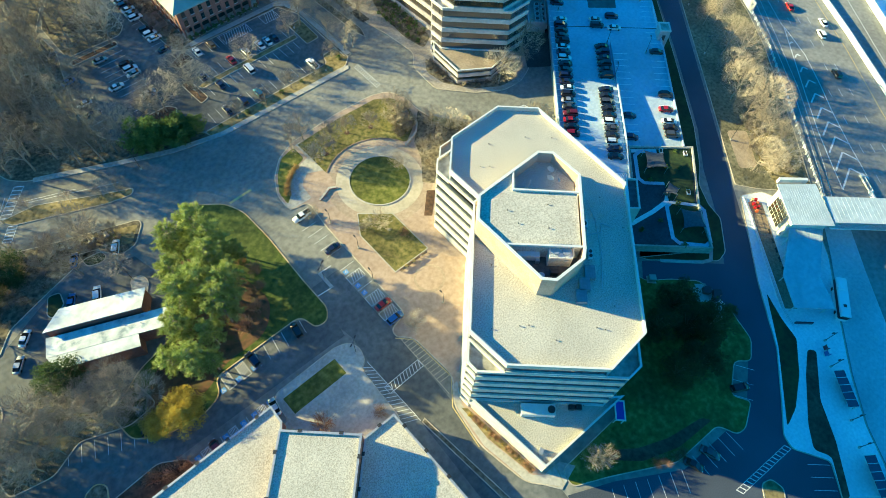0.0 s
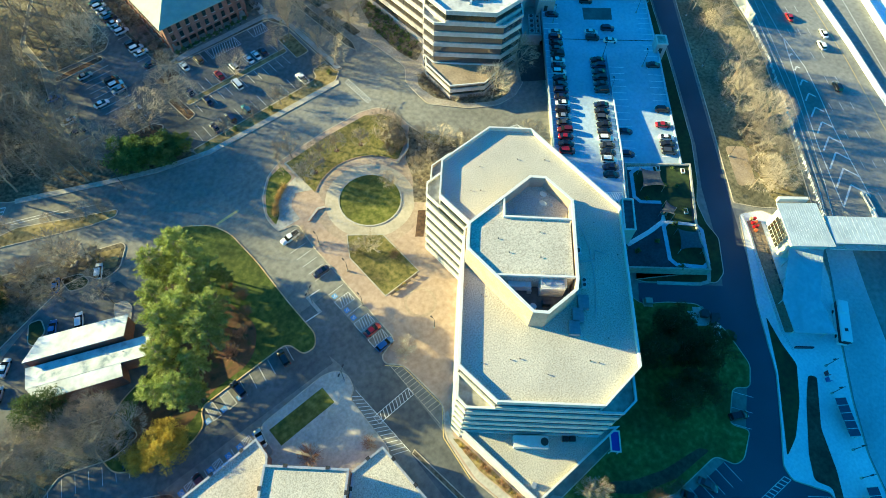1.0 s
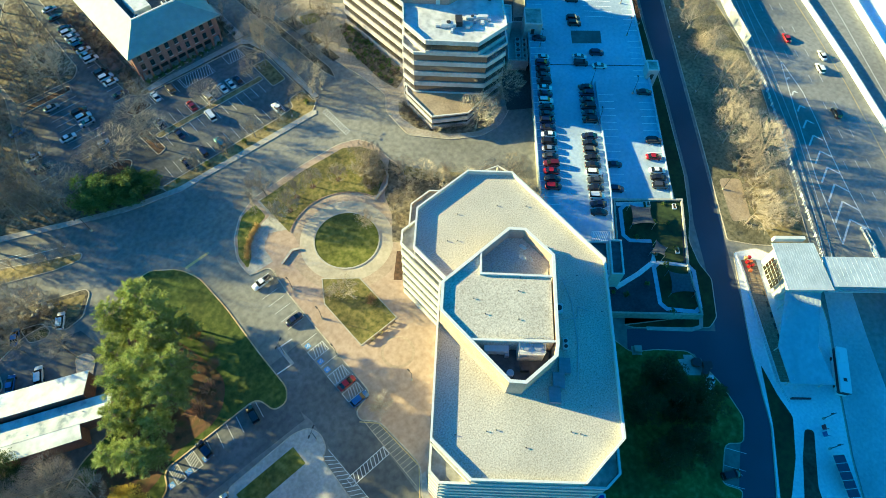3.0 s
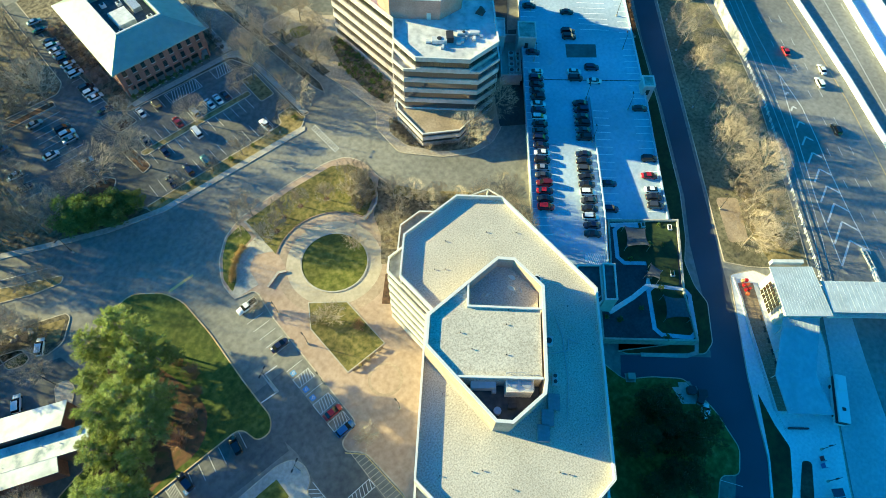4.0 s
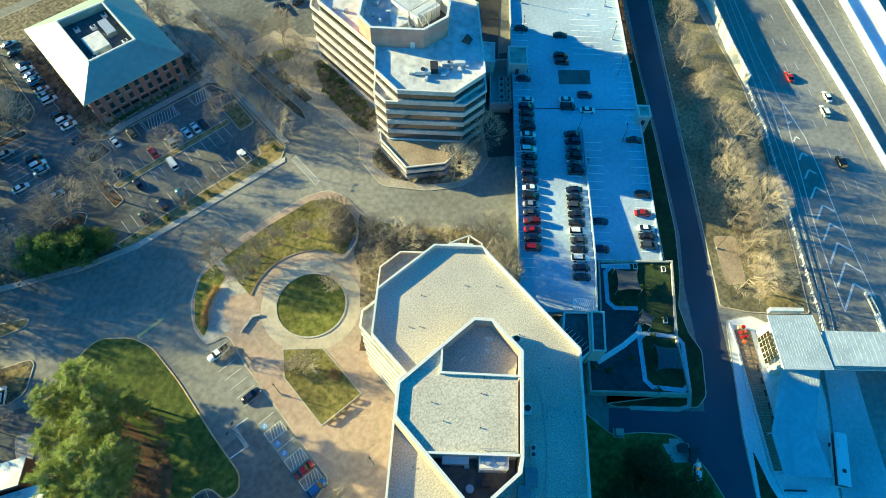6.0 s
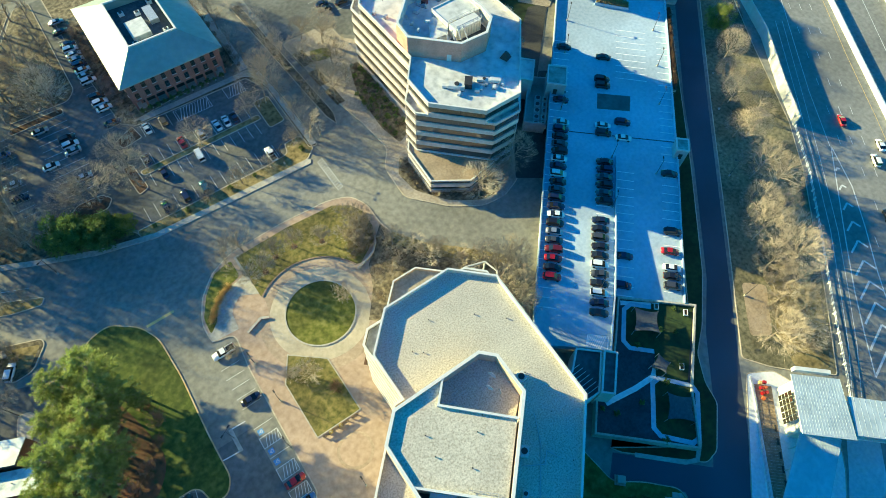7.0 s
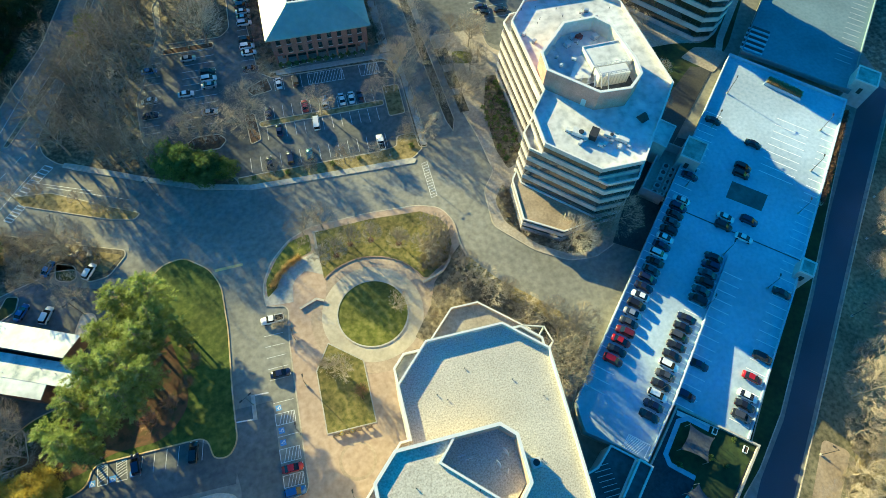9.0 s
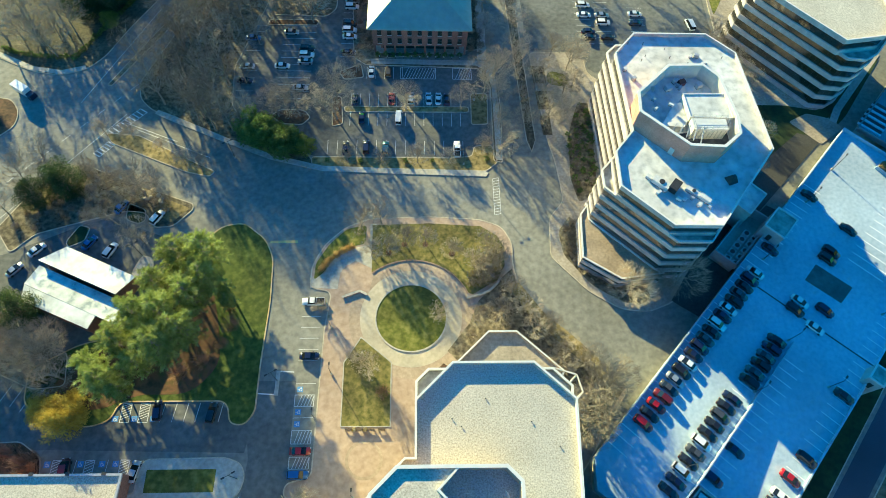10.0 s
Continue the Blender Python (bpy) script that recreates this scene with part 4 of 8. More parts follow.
shed(west, [(-31.2, 96.2), (-11.6, 87.6), (-8.4, 92.4), (-26.0, 100.2)], 5.9, 4.9, BRICK_RED, ROOF_WHITE, 0.4)
shed(west, [(-31.6, 95.4), (-6.8, 84.6), (-10.0, 80.2), (-33.4, 90.4)], 4.3, 4.9, BRICK_RED, ROOF_STAINED, 0.4)
shed(west, [(-33.4, 90.2), (-15.4, 82.4), (-16.4, 79.2), (-33.0, 86.2)], 4.86, 5.0, BRICK_RED, ROOF_WHITE, 0.3)
for x, y in ((-22.4, 90.4), (-19.6, 89.4), (-24.6, 87.6), (-16.6, 86.6), (-13.4, 84.6)):
    pv = thing("vent_pipe", "short grey vent pipe on the white pavilion roof", "vent pipe", pose(x, y, 4.9), "vent pipes")
    part("pipe", tube(bmesh.new(), (0, 0, -0.5), (0, 0, 0.3), 0.1, None, 8), STEEL, pv)

# --- the parking garage ---
garage = thing("parking_garage", "concrete parking garage with a pale open top deck", "parking garage")
DK, RAMP_LOW = 5.0, 2.6
DECK_W = [(183.0, 139.0), (208.9, 114.0), (163.6, 64.6), (150.0, 75.2), (120.7, 44.6), (112.4, 36.8), (109.2, 33.8), (104.4, 38.2), (98.4, 43), (98.6, 49.6)]
RAMP = [(150.0, 75.2), (120.7, 44.6), (134.2, 32.6), (163.6, 64.6)]


def deck_z(x, y):
    """The height of the top deck, which dips southwards on its eastern half."""
    along = ((x - 150) * -0.69 + (y - 75.2) * -0.722) / 42.4
    across = (x - 120.7) * 0.722 - (y - 44.6) * 0.69
    return DK - (DK - RAMP_LOW) * min(1, max(0, along)) if across > 0 and along > 0 else DK


part("deck", prism(bmesh.new(), DECK_W, DK - 0.6, DK), DECK, garage, "pale worn concrete parking deck")
bm = bmesh.new()
zs = (DK, RAMP_LOW, RAMP_LOW, DK)
hi = [bm.verts.new((x, y, z)) for (x, y), z in zip(RAMP, zs)]
lo = [bm.verts.new((x, y, z - 0.6)) for (x, y), z in zip(RAMP, zs)]
bm.faces.new(hi)
bm.faces.new(lo[::-1])
for k in range(4):
    bm.faces.new((lo[k], lo[(k + 1) % 4], hi[(k + 1) % 4], hi[k]))
bmesh.ops.recalc_face_normals(bm, faces=bm.faces)
part("ramp_deck", bm, DECK, garage, "sloping pale concrete parking deck")
part("median_wall", strip(bmesh.new(), [(150, 75.2), (120.7, 44.6)], 0.3, 0, DK + 1.1), DECK, garage)
part("deck_parapet", strip(bmesh.new(), [(120.7, 44.6), (112.4, 36.8), (109.2, 33.8), (104.4, 38.2), (98.4, 43), (98.6, 49.6), (183, 139), (208.9, 114), (163.6, 64.6)], 0.28, DK - 1.0, DK + 1.0), DECK, garage)
bm = bmesh.new()
v = [bm.verts.new((x + dx, y - dx, z + dz)) for dx in (0, 0.25) for (x, y), z in (((163.6, 64.6), DK), ((134.2, 32.6), RAMP_LOW)) for dz in (-1.0, 0.7)]
for f in ((0, 2, 3, 1), (4, 5, 7, 6), (1, 3, 7, 5), (0, 1, 5, 4), (2, 6, 7, 3), (0, 4, 6, 2)):
    bm.faces.new([v[k] for k in f])
bmesh.ops.recalc_face_normals(bm, faces=bm.faces)
part("deck_parapet", bm, DECK, garage)
OUTER = [(183.0, 139.0), (208.9, 114.0), (134.2, 32.6), (120.7, 44.6), (112.4, 36.8), (109.2, 33.8), (104.4, 38.2), (98.4, 43), (98.6, 49.6)]
part("lower_wall", ring(bmesh.new(), inset(OUTER, 0.6), 0.3, -0.2, 1.3), CONCRETE, garage)
part("lower_floor", prism(bmesh.new(), inset(OUTER, 0.4), -0.2, 0.1), CONCRETE, garage)
# dark block added in place of the lower storey's shaded depth
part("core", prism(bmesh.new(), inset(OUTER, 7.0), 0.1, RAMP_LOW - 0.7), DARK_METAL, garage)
# --- the walled garden at the garage's end ---
GF = 2.4                                  # the garden floor, below the deck
GARDEN_AT = Vector((1.0, -0.5, 0))
garden = thing("walled_garden", "walled garden with lawns and shade sails below the garage deck", "garden", Matrix.Translation(GARDEN_AT))
GARDEN = [(120.8, 44.2), (135.5, 31.2), (118.8, 16.6), (110.4, 6.2), (93.0, 22.4), (99.2, 28.6), (106.0, 34.8), (108.9, 33.2), (112.7, 36.6)]
part("base", prism(bmesh.new(), GARDEN, -0.2, GF - 0.2), CONCRETE, garden)
part("garden_wall", ring(bmesh.new(), GARDEN, 0.45, GF - 0.2, GF + 0.7), CONCRETE, garden)
# paving coloured as shaded, since the sun reaches this floor
part("paving", prism(bmesh.new(), inset(GARDEN, 0.45), GF - 0.2, GF - 0.1), PAVING_SHADED, garden)
# garden lawns use the darkened green in place of missing shade
part("lawn", prism(bmesh.new(), [(126.6, 38.0), (134.6, 31.3), (119.4, 18.6), (114.4, 24)], GF - 0.1, GF + 0.05), TURF_SHADED, garden)



# ---- painted markings ----
def line(owner, a, b, width=0.12, material=None, z=0.014, z1=None):
    a, b = Vector(a), Vector(b)
    n = Vector((-(b - a).y, (b - a).x)).normalized() * width / 2
    z1 = z if z1 is None else z1
    bm = bmesh.new()
    bm.faces.new([bm.verts.new((p.x, p.y, q)) for p, q in ((a - n, z), (b - n, z1), (b + n, z1), (a + n, z))])
    return part("line", bm, material or WHITE_LINE, owner)


def stalls(label, p0, step, count, depth, z=None, skip=(), material=None, width=0.12):
    """A row of stall lines: from p0 in steps, each line running along depth."""
    ob = thing("parking_lines", label, "road marking", kind="structure")
    for k in range(count):
        if k in skip:
            continue
        a = Vector(p0) + Vector(step) * k
        b = a + Vector(depth)
        za, zb = (0.014, 0.014) if z is None else (z(*a) + 0.012, z(*b) + 0.012)
        line(ob, a, b, width, material, za, zb)
    return ob


def hatch(x0, y0, x1, y1, count, slant, label="white hatched no-parking area", material=None, width=0.14):
    """A hatched box with its outline; slant shifts the far end of each bar."""
    ob = thing("hatching", label, "road marking", kind="structure")
    m = material or WHITE_LINE
    for a, b in (((x0, y0), (x1, y0)), ((x1, y0), (x1, y1)), ((x1, y1), (x0, y1)), ((x0, y1), (x0, y0))):
        line(ob, a, b, width, m)
    tall = abs(y1 - y0) > abs(x1 - x0)
    for k in range(1, count):
        t = k / count
        if tall:
            y = y0 + (y1 - y0) * t
            line(ob, (x0, y), (x1, min(max(y + slant, min(y0, y1)), max(y0, y1))), width, m, 0.016)
        else:
            x = x0 + (x1 - x0) * t
            line(ob, (x, y0), (min(max(x + slant, min(x0, x1)), max(x0, x1)), y1), width, m, 0.016)
    return ob


def access_sign(x, y, turn=0):
    """A blue square with a white wheelchair sign on the asphalt."""
    ob = thing("access_marking", "blue painted square with white wheelchair sign", "road marking", pose(x, y, 0.012, 0, 0, turn), "access signs", "structure")
    part("blue_square", box(bmesh.new(), 0, 0, 0, 1.3, 1.3, 0.004), BLUE_LINE, ob)
    part("wheel", ring(bmesh.new(), circle(-0.05, -0.15, 0.36, 14), 0.1, 0.004, 0.009), WHITE_LINE, ob)
    part("figure", strip(bmesh.new(), [(-0.1, 0.5), (-0.08, 0.05), (0.25, 0.02), (0.42, -0.4)], 0.12, 0.004, 0.01), WHITE_LINE, ob)
    return ob


# plaza row
stalls("white stall lines beside the plaza", (31.8, 83.9), (0.02, -2.78), 5, (4.6, 0.05))
stalls("white stall lines beside the plaza", (32.0, 67.3), (0, -7.8), 2, (4.6, 0.05))
for y0, y1 in ((62.1, 64.7), (53.8, 56.7), (48.5, 51.0)):
    hatch(32.0, y0, 36.4, y1, 6, 0.9)
for y in (66.0, 60.8, 58.1):
    access_sign(33.0, y, 90)
# south-west rows
stalls("white stall lines along the pine lawn", (2.3, 58.8), (2.6, 0), 6, (0.6, 4.2))
hatch(-6.6, 58.8, -4.6, 63.0, 7, 0.9)
hatch(-2.6, 58.8, -0.5, 63.0, 7, 0.9)
for x in (-7.7, -3.5, 0.7):
    access_sign(x, 59.6)
for x in (-18.9, -11.9, -4.4):
    hatch(x, 46.5, x + 1.9, 50.8, 7, 0.9)
stalls("white stall lines beside the low building", (-14.2, 46.5), (6.8, 0), 2, (0.3, 4.4))
for x in (-20.0, -12.9, -8.3, -5.4, -1.2):
    access_sign(x, 50.0)
# hatched strips and crossing in the lane
lane = thing("lane_hatching", "white hatched strip along the forecourt kerb", "road marking", kind="structure")
for k in range(17):
    y = 42.6 - k * 1.05
    w0, w1 = 20.1 - 0.05 * k, 21.9 + 0.03 * k
    line(lane, (w0, y), (w1, y - 1.5), 0.15)
line(lane, (22.0, 43.0), (22.5, 23.6), 0.14)
hatch(21.2, 33.2, 31.6, 35.3, 11, 0.9, "white hatched pedestrian crossing", width=0.16)
lane2 = thing("lane_hatching", "faded tan hatched strip along the plaza kerb", "road marking", kind="structure")
for k in range(14):
    y = 41.8 - k * 1.1
    line(lane2, (31.9, y), (35.1, y - 0.2), 0.15, BUFF)
line(lane2, (31.9, 42.6), (31.7, 24.0), 0.14, BUFF)
kl = thing("kerb_line", "faded yellow painted kerb edge", "road marking", kind="structure")
pts = [(28.6, 10.4), (30.2, 21.1), (34.9, 26.8), (34.1, 40.0), (31.0, 43.2)]
for a, b in zip(pts, pts[1:]):
    line(kl, a, b, 0.22, YELLOW_LINE, 0.018)
line(thing("stop_line", "yellow bar across the lane", "road marking", kind="structure"), (21.8, 104.5), (28.9, 104.7), 0.75, YELLOW_LINE)
# crossings
def ladder(label, a, b, count, w, across):
    ob = thing("crosswalk", label, "road marking", kind="structure")
    a, b, ac = Vector(a), Vector(b), Vector(across)
    for k in range(count):
        p = a + (b - a) * (k / (count - 1))
        line(ob, p, p + ac, w)
    line(ob, a, b, 0.14)
    line(ob, a + ac, b + ac, 0.14)
    return ob


ladder("white ladder crosswalk over the access road", (81.0, 124.6), (81.0, 113.0), 14, 0.16, (1.7, 0.4))
ladder("white crosswalk at the road junction", (-18.4, 146.6), (-25.6, 138.6), 9, 0.35, (-2.2, 1.4))
ladder("white crosswalk beside the traffic island", (-25.0, 135.0), (-28.2, 131.0), 6, 0.35, (-2.0, 1.2))
ladder("white hatched crossing by the lower lot", (81.9, -36.3), (65.2, -34.4), 16, 0.25, (0.5, -1.5))
# north lot
stalls("white stall lines of the parking lot", (34.4, 132.6), (2.76, 0), 15, (0, 4.9))
stalls("white stall lines of the parking lot", (40.2, 147.6), (2.7, 0), 13, (0, -4.8))
stalls("white stall lines of the parking lot", (40.2, 150.0), (2.7, 0), 13, (0, 4.8))
stalls("white stall lines of the parking lot", (44.4, 165.4), (2.7, 0), 5, (0, -4.9))
hatch(54.6, 160.8, 65.4, 165.2, 12, 1.6)
hatch(70.6, 160.8, 76.4, 165.2, 7, 1.6)
stalls("white stall lines of the parking lot", (5.6, 152.5), (0.1, 2.7), 12, (5.0, 0))
stalls("white stall lines of the parking lot", (17.4, 152.5), (0.05, 2.7), 12, (9.8, 0))
stalls("white stall lines of the parking lot", (40.6, 169.5), (0.02, 2.7), 18, (-4.9, 0))
stalls("white stall lines of the far lot", (111.5, 176.5), (0, 2.7), 8, (5, 0))
stalls("white stall lines of the far lot", (118.0, 176.5), (0, 2.7), 8, (5, 0))
stalls("white stall lines of the far lot", (129.5, 179.5), (0, 2.7), 6, (5, 0))
# south-east lot
stalls("white stall lines on the dark asphalt", (44.5, -15.6), (2.5, -1.32), 7, (-2.6, -4.4))
stalls("white stall lines on the dark asphalt", (63.8, -23.4), (2.6, -0.5), 5, (-0.4, -5.0))
stalls("white stall lines by the bus bays", (86.0, -45.8), (-1.9, -2.0), 5, (-3.8, 3.6))
stalls("white bay lines beside the lawn", (89.6, -17.2), (-3.4, -2.0), 3, (2.6, -4.2))
# garage deck
AX, PX_ = Vector((0.687, 0.727)), Vector((0.727, -0.687))
stalls("white stall lines on the garage deck", (102.2, 53.0), AX * 2.65, 36, PX_ * 5.0, deck_z, (), LINE_BRIGHT, 0.24)
stalls("white stall lines on the garage deck", (112.6, 43.2), AX * 2.65, 16, PX_ * 4.8, deck_z, (), LINE_BRIGHT, 0.24)
stalls("white stall lines on the garage deck", Vector((121.5, 44.6)), AX * 2.65, 15, PX_ * 4.9, deck_z, (), LINE_BRIGHT, 0.24)
stalls("white stall lines on the garage deck", Vector((130.6, 36.0)), AX * 2.65, 38, PX_ * 4.6, deck_z, (), LINE_BRIGHT, 0.24)
stalls("white stall lines on the garage deck", Vector((171.0, 97.6)), AX * 2.65, 9, PX_ * 9.6, deck_z, (), LINE_BRIGHT, 0.24)
hat = thing("hatching", "white hatched walkway on the garage deck", "road marking", kind="structure")
HA = [Vector(p) for p in ((107.7, 40.1), (111.4, 36.8), (108.9, 34.5), (105.2, 37.9))]
for k in range(4):
    line(hat, HA[k], HA[(k + 1) % 4], 0.22, LINE_BRIGHT, DK + 0.012)
for k in range(1, 10):
    line(hat, HA[0].lerp(HA[1], k / 10), HA[3].lerp(HA[2], max(0, k / 10 - 0.25)), 0.2, LINE_BRIGHT, DK + 0.012)
patch_mat = surface("grey_deck_patch", [(0.09, 0.09, 0.085), (0.14, 0.14, 0.13)], 0.6, 0.9, 0.1, 0.2, 0.2)
part("deck_patch", prism(bmesh.new(), [(162.0, 96.0), (169.5, 89.5), (165.2, 85.3), (157.8, 91.6)], DK, DK + 0.01), patch_mat, garage, "dark square patch on the deck")
part("deck_joint", strip(bmesh.new(), [(143.5, 91.2), (168.6, 68.8)], 0.35, DK, DK + 0.012), DARK_METAL, garage)
# main road lines
for a, b in (((-20, 140.5), (2, 131)), ((-23.5, 142.8), (-8, 136.4)), ((-60, 96), (-24, 146)), ((-20, 158), (4, 232)), ((-38, 150), (-22, 190))):
    line(thing("road_line", "long white lane line on the main road", "road marking", kind="structure"), a, b, 0.14)
dash = thing("road_line", "broken white lane line on the main road", "road marking", kind="structure")
for k in range(14):
    p = Vector((-62, 108)) + Vector((0.62, 0.785)) * 6 * k
    line(dash, p, p + Vector((0.62, 0.785)) * 2.6, 0.14)

# highway
def run(label, pts, width, material=None, z=0.03):
    ob = thing("lane_line", label, "road marking", kind="structure")
    for a, b in zip(pts, pts[1:]):
        line(ob, a, b, width, material, z)
    return ob


run("white edge line of the ramp", [(240, 88.9), (216.4, 60.3), (202, 43.3), (186, 25.1), (172.2, 11.4), (162, 1.5), (152, -7), (135, -22), (120, -36), (106, -54)], 0.18)
run("white line beside the ramp shoulder", [(242, 87.6), (218, 59), (203.6, 42), (187.6, 23.8), (173.8, 10), (163.6, 0.1), (153.4, -8.6)], 0.16)
run("white gore line of the ramp", [(210.7, 43.6), (187.4, 21.2), (175.6, 9.5), (167.8, 0.9), (160.5, -7.5)], 0.3)
run("white gore line of the main lanes", [(210.7, 43.6), (203.4, 30.6), (194.9, 20.1), (186.5, 10.6), (178.7, 0.8), (170, -11)], 0.3)
run("white lane line north of the gore", [(210.4, 43.8), (223.2, 61.5), (237.5, 79.2), (262, 109)], 0.22)
chev = thing("chevrons", "white chevrons on the gore between ramp and highway", "road marking", kind="structure")
for k in range(10):
    t = 0.13 + k * 0.098
    l = Vector((210.7, 43.6)).lerp(Vector((161, -7)), t)
    r = Vector((210.7, 43.6)).lerp(Vector((171, -10)), t)
    tip = (l + r) / 2 + Vector((0.69, 0.72)) * (r - l).length * 0.55
    line(chev, l, tip, 0.55, None, 0.032)
    line(chev, tip, r, 0.55, None, 0.034)
HD = Vector((0.6, 0.8))
dashes = thing("lane_line", "broken white lane lines of the highway", "road marking", kind="structure")
for off in (0, 3.7, 7.4):
    for k in range(-8, 14):
        p = Vector((206.7, 33.0)) + Vector((0.8, -0.6)) * off + HD * 11.8 * k
        if off or k > 0 or k < -1:
            line(dashes, p, p + HD * 3.2, 0.16, None, 0.03)
run("yellow edge line of the highway", [(290, 124), (246.3, 63.9), (232.3, 43.2), (217.2, 22.4), (199.3, 0.2), (160, -50)], 0.2, YELLOW_LINE)
run("white line beyond the highway barrier", [(290, 99), (257.1, 54.7), (243.4, 37.1), (223.7, 12.9), (180, -43)], 0.2)
run("yellow line beyond the highway barrier", [(300, 95), (262.2, 46.5), (244.8, 24), (190, -47)], 0.2, YELLOW_LINE)
for k in range(-4, 12):
    p = Vector((250, 36)) + HD * 12 * (k - 4)
    line(dashes, p, p + HD * 3.2, 0.16, None, 0.03)


# ---- vehicles ----
TYRE = surface("tyre_rubber", [(0.012, 0.012, 0.012), (0.025, 0.025, 0.025)], 4, 0.85)
LAMP_CLEAR = paint("clear_lamp", (0.7, 0.72, 0.75), 0.15)
LAMP_RED = paint("red_lamp", (0.35, 0.01, 0.01), 0.2)
CAR_GLASS = paint("car_glass", (0.01, 0.012, 0.015), 0.04)
CAR_PAINT = {n: paint("car_paint_" + n, c, 0.3, m, 0.6) for n, c, m in (
    ("white", (0.78, 0.78, 0.77), 0), ("silver", (0.42, 0.43, 0.44), 0.5), ("black", (0.012, 0.012, 0.014), 0), ("grey", (0.09, 0.095, 0.1), 0.4),
    ("navy", (0.012, 0.02, 0.055), 0.2), ("blue", (0.02, 0.12, 0.32), 0.2), ("red", (0.42, 0.01, 0.012), 0), ("teal", (0.03, 0.16, 0.2), 0.3), ("maroon", (0.12, 0.012, 0.015), 0.1))}
# length, width, then body stations (x, half width factor, top height), and the cabin: foot and roof from back to front
CAR_KINDS = {
    "sedan": (4.7, 1.82, 0.92, [(-1.75, -1.05), (-0.95, 0.3), 1.42], 1.35),
    "suv": (4.7, 1.9, 1.02, [(-2.2, -1.9), (-1.85, 0.35), 1.72], 1.25),
    "van": (5.3, 1.98, 1.05, [(-2.6, -2.5), (-2.5, 1.1), 2.05], 1.95),
    "pickup": (5.6, 1.98, 1.05, [(-0.7, -0.5), (-0.45, 0.7), 1.8], 1.35),
}


def make_car(kind, colour):
    L, W, belt, (foot, top_b, roof), nose = CAR_KINDS[kind]
    body_paint = CAR_PAINT[colour]
    ob = thing("car" if kind in ("sedan", "suv") else kind, "", "car" if kind in ("sedan", "suv") else kind)
    bm = bmesh.new()
    st = [(-L / 2, 0.72, 0.45, belt - 0.16), (-L / 2 + 0.18, 0.93, 0.28, belt - 0.03), (-L / 4, 1, 0.22, belt), (L / 8, 1, 0.22, belt), (L / 2 - 1.0, 0.98, 0.22, belt - 0.08), (L / 2 - 0.2, 0.9, 0.28, belt - 0.24), (L / 2, 0.64, 0.42, belt - 0.36)]
    rows = []
    for x, w, z0, z1 in st:
        w = w * W / 2
        rows.append([bm.verts.new((x, y, z)) for y, z in ((-w * 0.94, z0), (w * 0.94, z0), (w, (z0 + z1) / 2), (w * 0.9, z1), (-w * 0.9, z1), (-w, (z0 + z1) / 2))])
    for a, b in zip(rows, rows[1:]):
        for k in range(6):
            bm.faces.new((a[k], b[k], b[(k + 1) % 6], a[(k + 1) % 6]))
    bm.faces.new(rows[0])
    bm.faces.new(rows[-1][::-1])
    bmesh.ops.recalc_face_normals(bm, faces=bm.faces)
    part("body", bm, body_paint, ob, "", True)
    for y in (-1, 1):
        part("mirror", box(bmesh.new(), nose - 0.45, y * (W / 2 + 0.05), belt - 0.02, 0.14, 0.22, 0.14), body_paint, ob)
    back, front = foot[0], nose
    rb, rf = top_b[0], top_b[1]
    bm = bmesh.new()
    w0, w1 = W * 0.43, W * 0.36
    lo = [bm.verts.new((x, y, belt - 0.04)) for x, y in ((back, -w0), (front, -w0), (front, w0), (back, w0))]
    hi = [bm.verts.new((x, y, roof - 0.06)) for x, y in ((rb, -w1), (rf, -w1), (rf, w1), (rb, w1))]
    for k in range(4):
        bm.faces.new((lo[k], lo[(k + 1) % 4], hi[(k + 1) % 4], hi[k]))
    bm.faces.new(hi)
    part("glasshouse", bm, CAR_GLASS, ob, "dark glass")
    bm = bmesh.new()
    prism(bm, fillet([(rb - 0.03, -w1 - 0.02), (rf + 0.03, -w1 - 0.02), (rf + 0.03, w1 + 0.02), (rb - 0.03, w1 + 0.02)], 0.18, 2), roof - 0.08, roof)
    part("roof", bm, body_paint, ob)
    if kind == "pickup":
        part("bed", box(bmesh.new(), -1.75, 0, belt, 1.9, W * 0.78, 0.01), TYRE, ob, "dark load bed")
        for y in (-W * 0.43, W * 0.43):
            part("bed_side", box(bmesh.new(), -1.75, y, belt - 0.05, 2.0, 0.1, 0.32), body_paint, ob)
    for x in (-L * 0.3, L * 0.31):
        for y in (-W / 2 + 0.1, W / 2 - 0.1):
            part("wheel", tube(bmesh.new(), (x, y - 0.11, 0.33), (x, y + 0.11, 0.33), 0.33, None, 10), TYRE, ob)
    for y in (-W * 0.33, W * 0.33):
        part("headlight", box(bmesh.new(), L / 2 - 0.1, y, belt - 0.42, 0.16, 0.36, 0.14), LAMP_CLEAR, ob)
        part("tail_light", box(bmesh.new(), -L / 2 + 0.07, y, belt - 0.3, 0.12, 0.36, 0.16), LAMP_RED, ob)
    return ob


CARS = {}


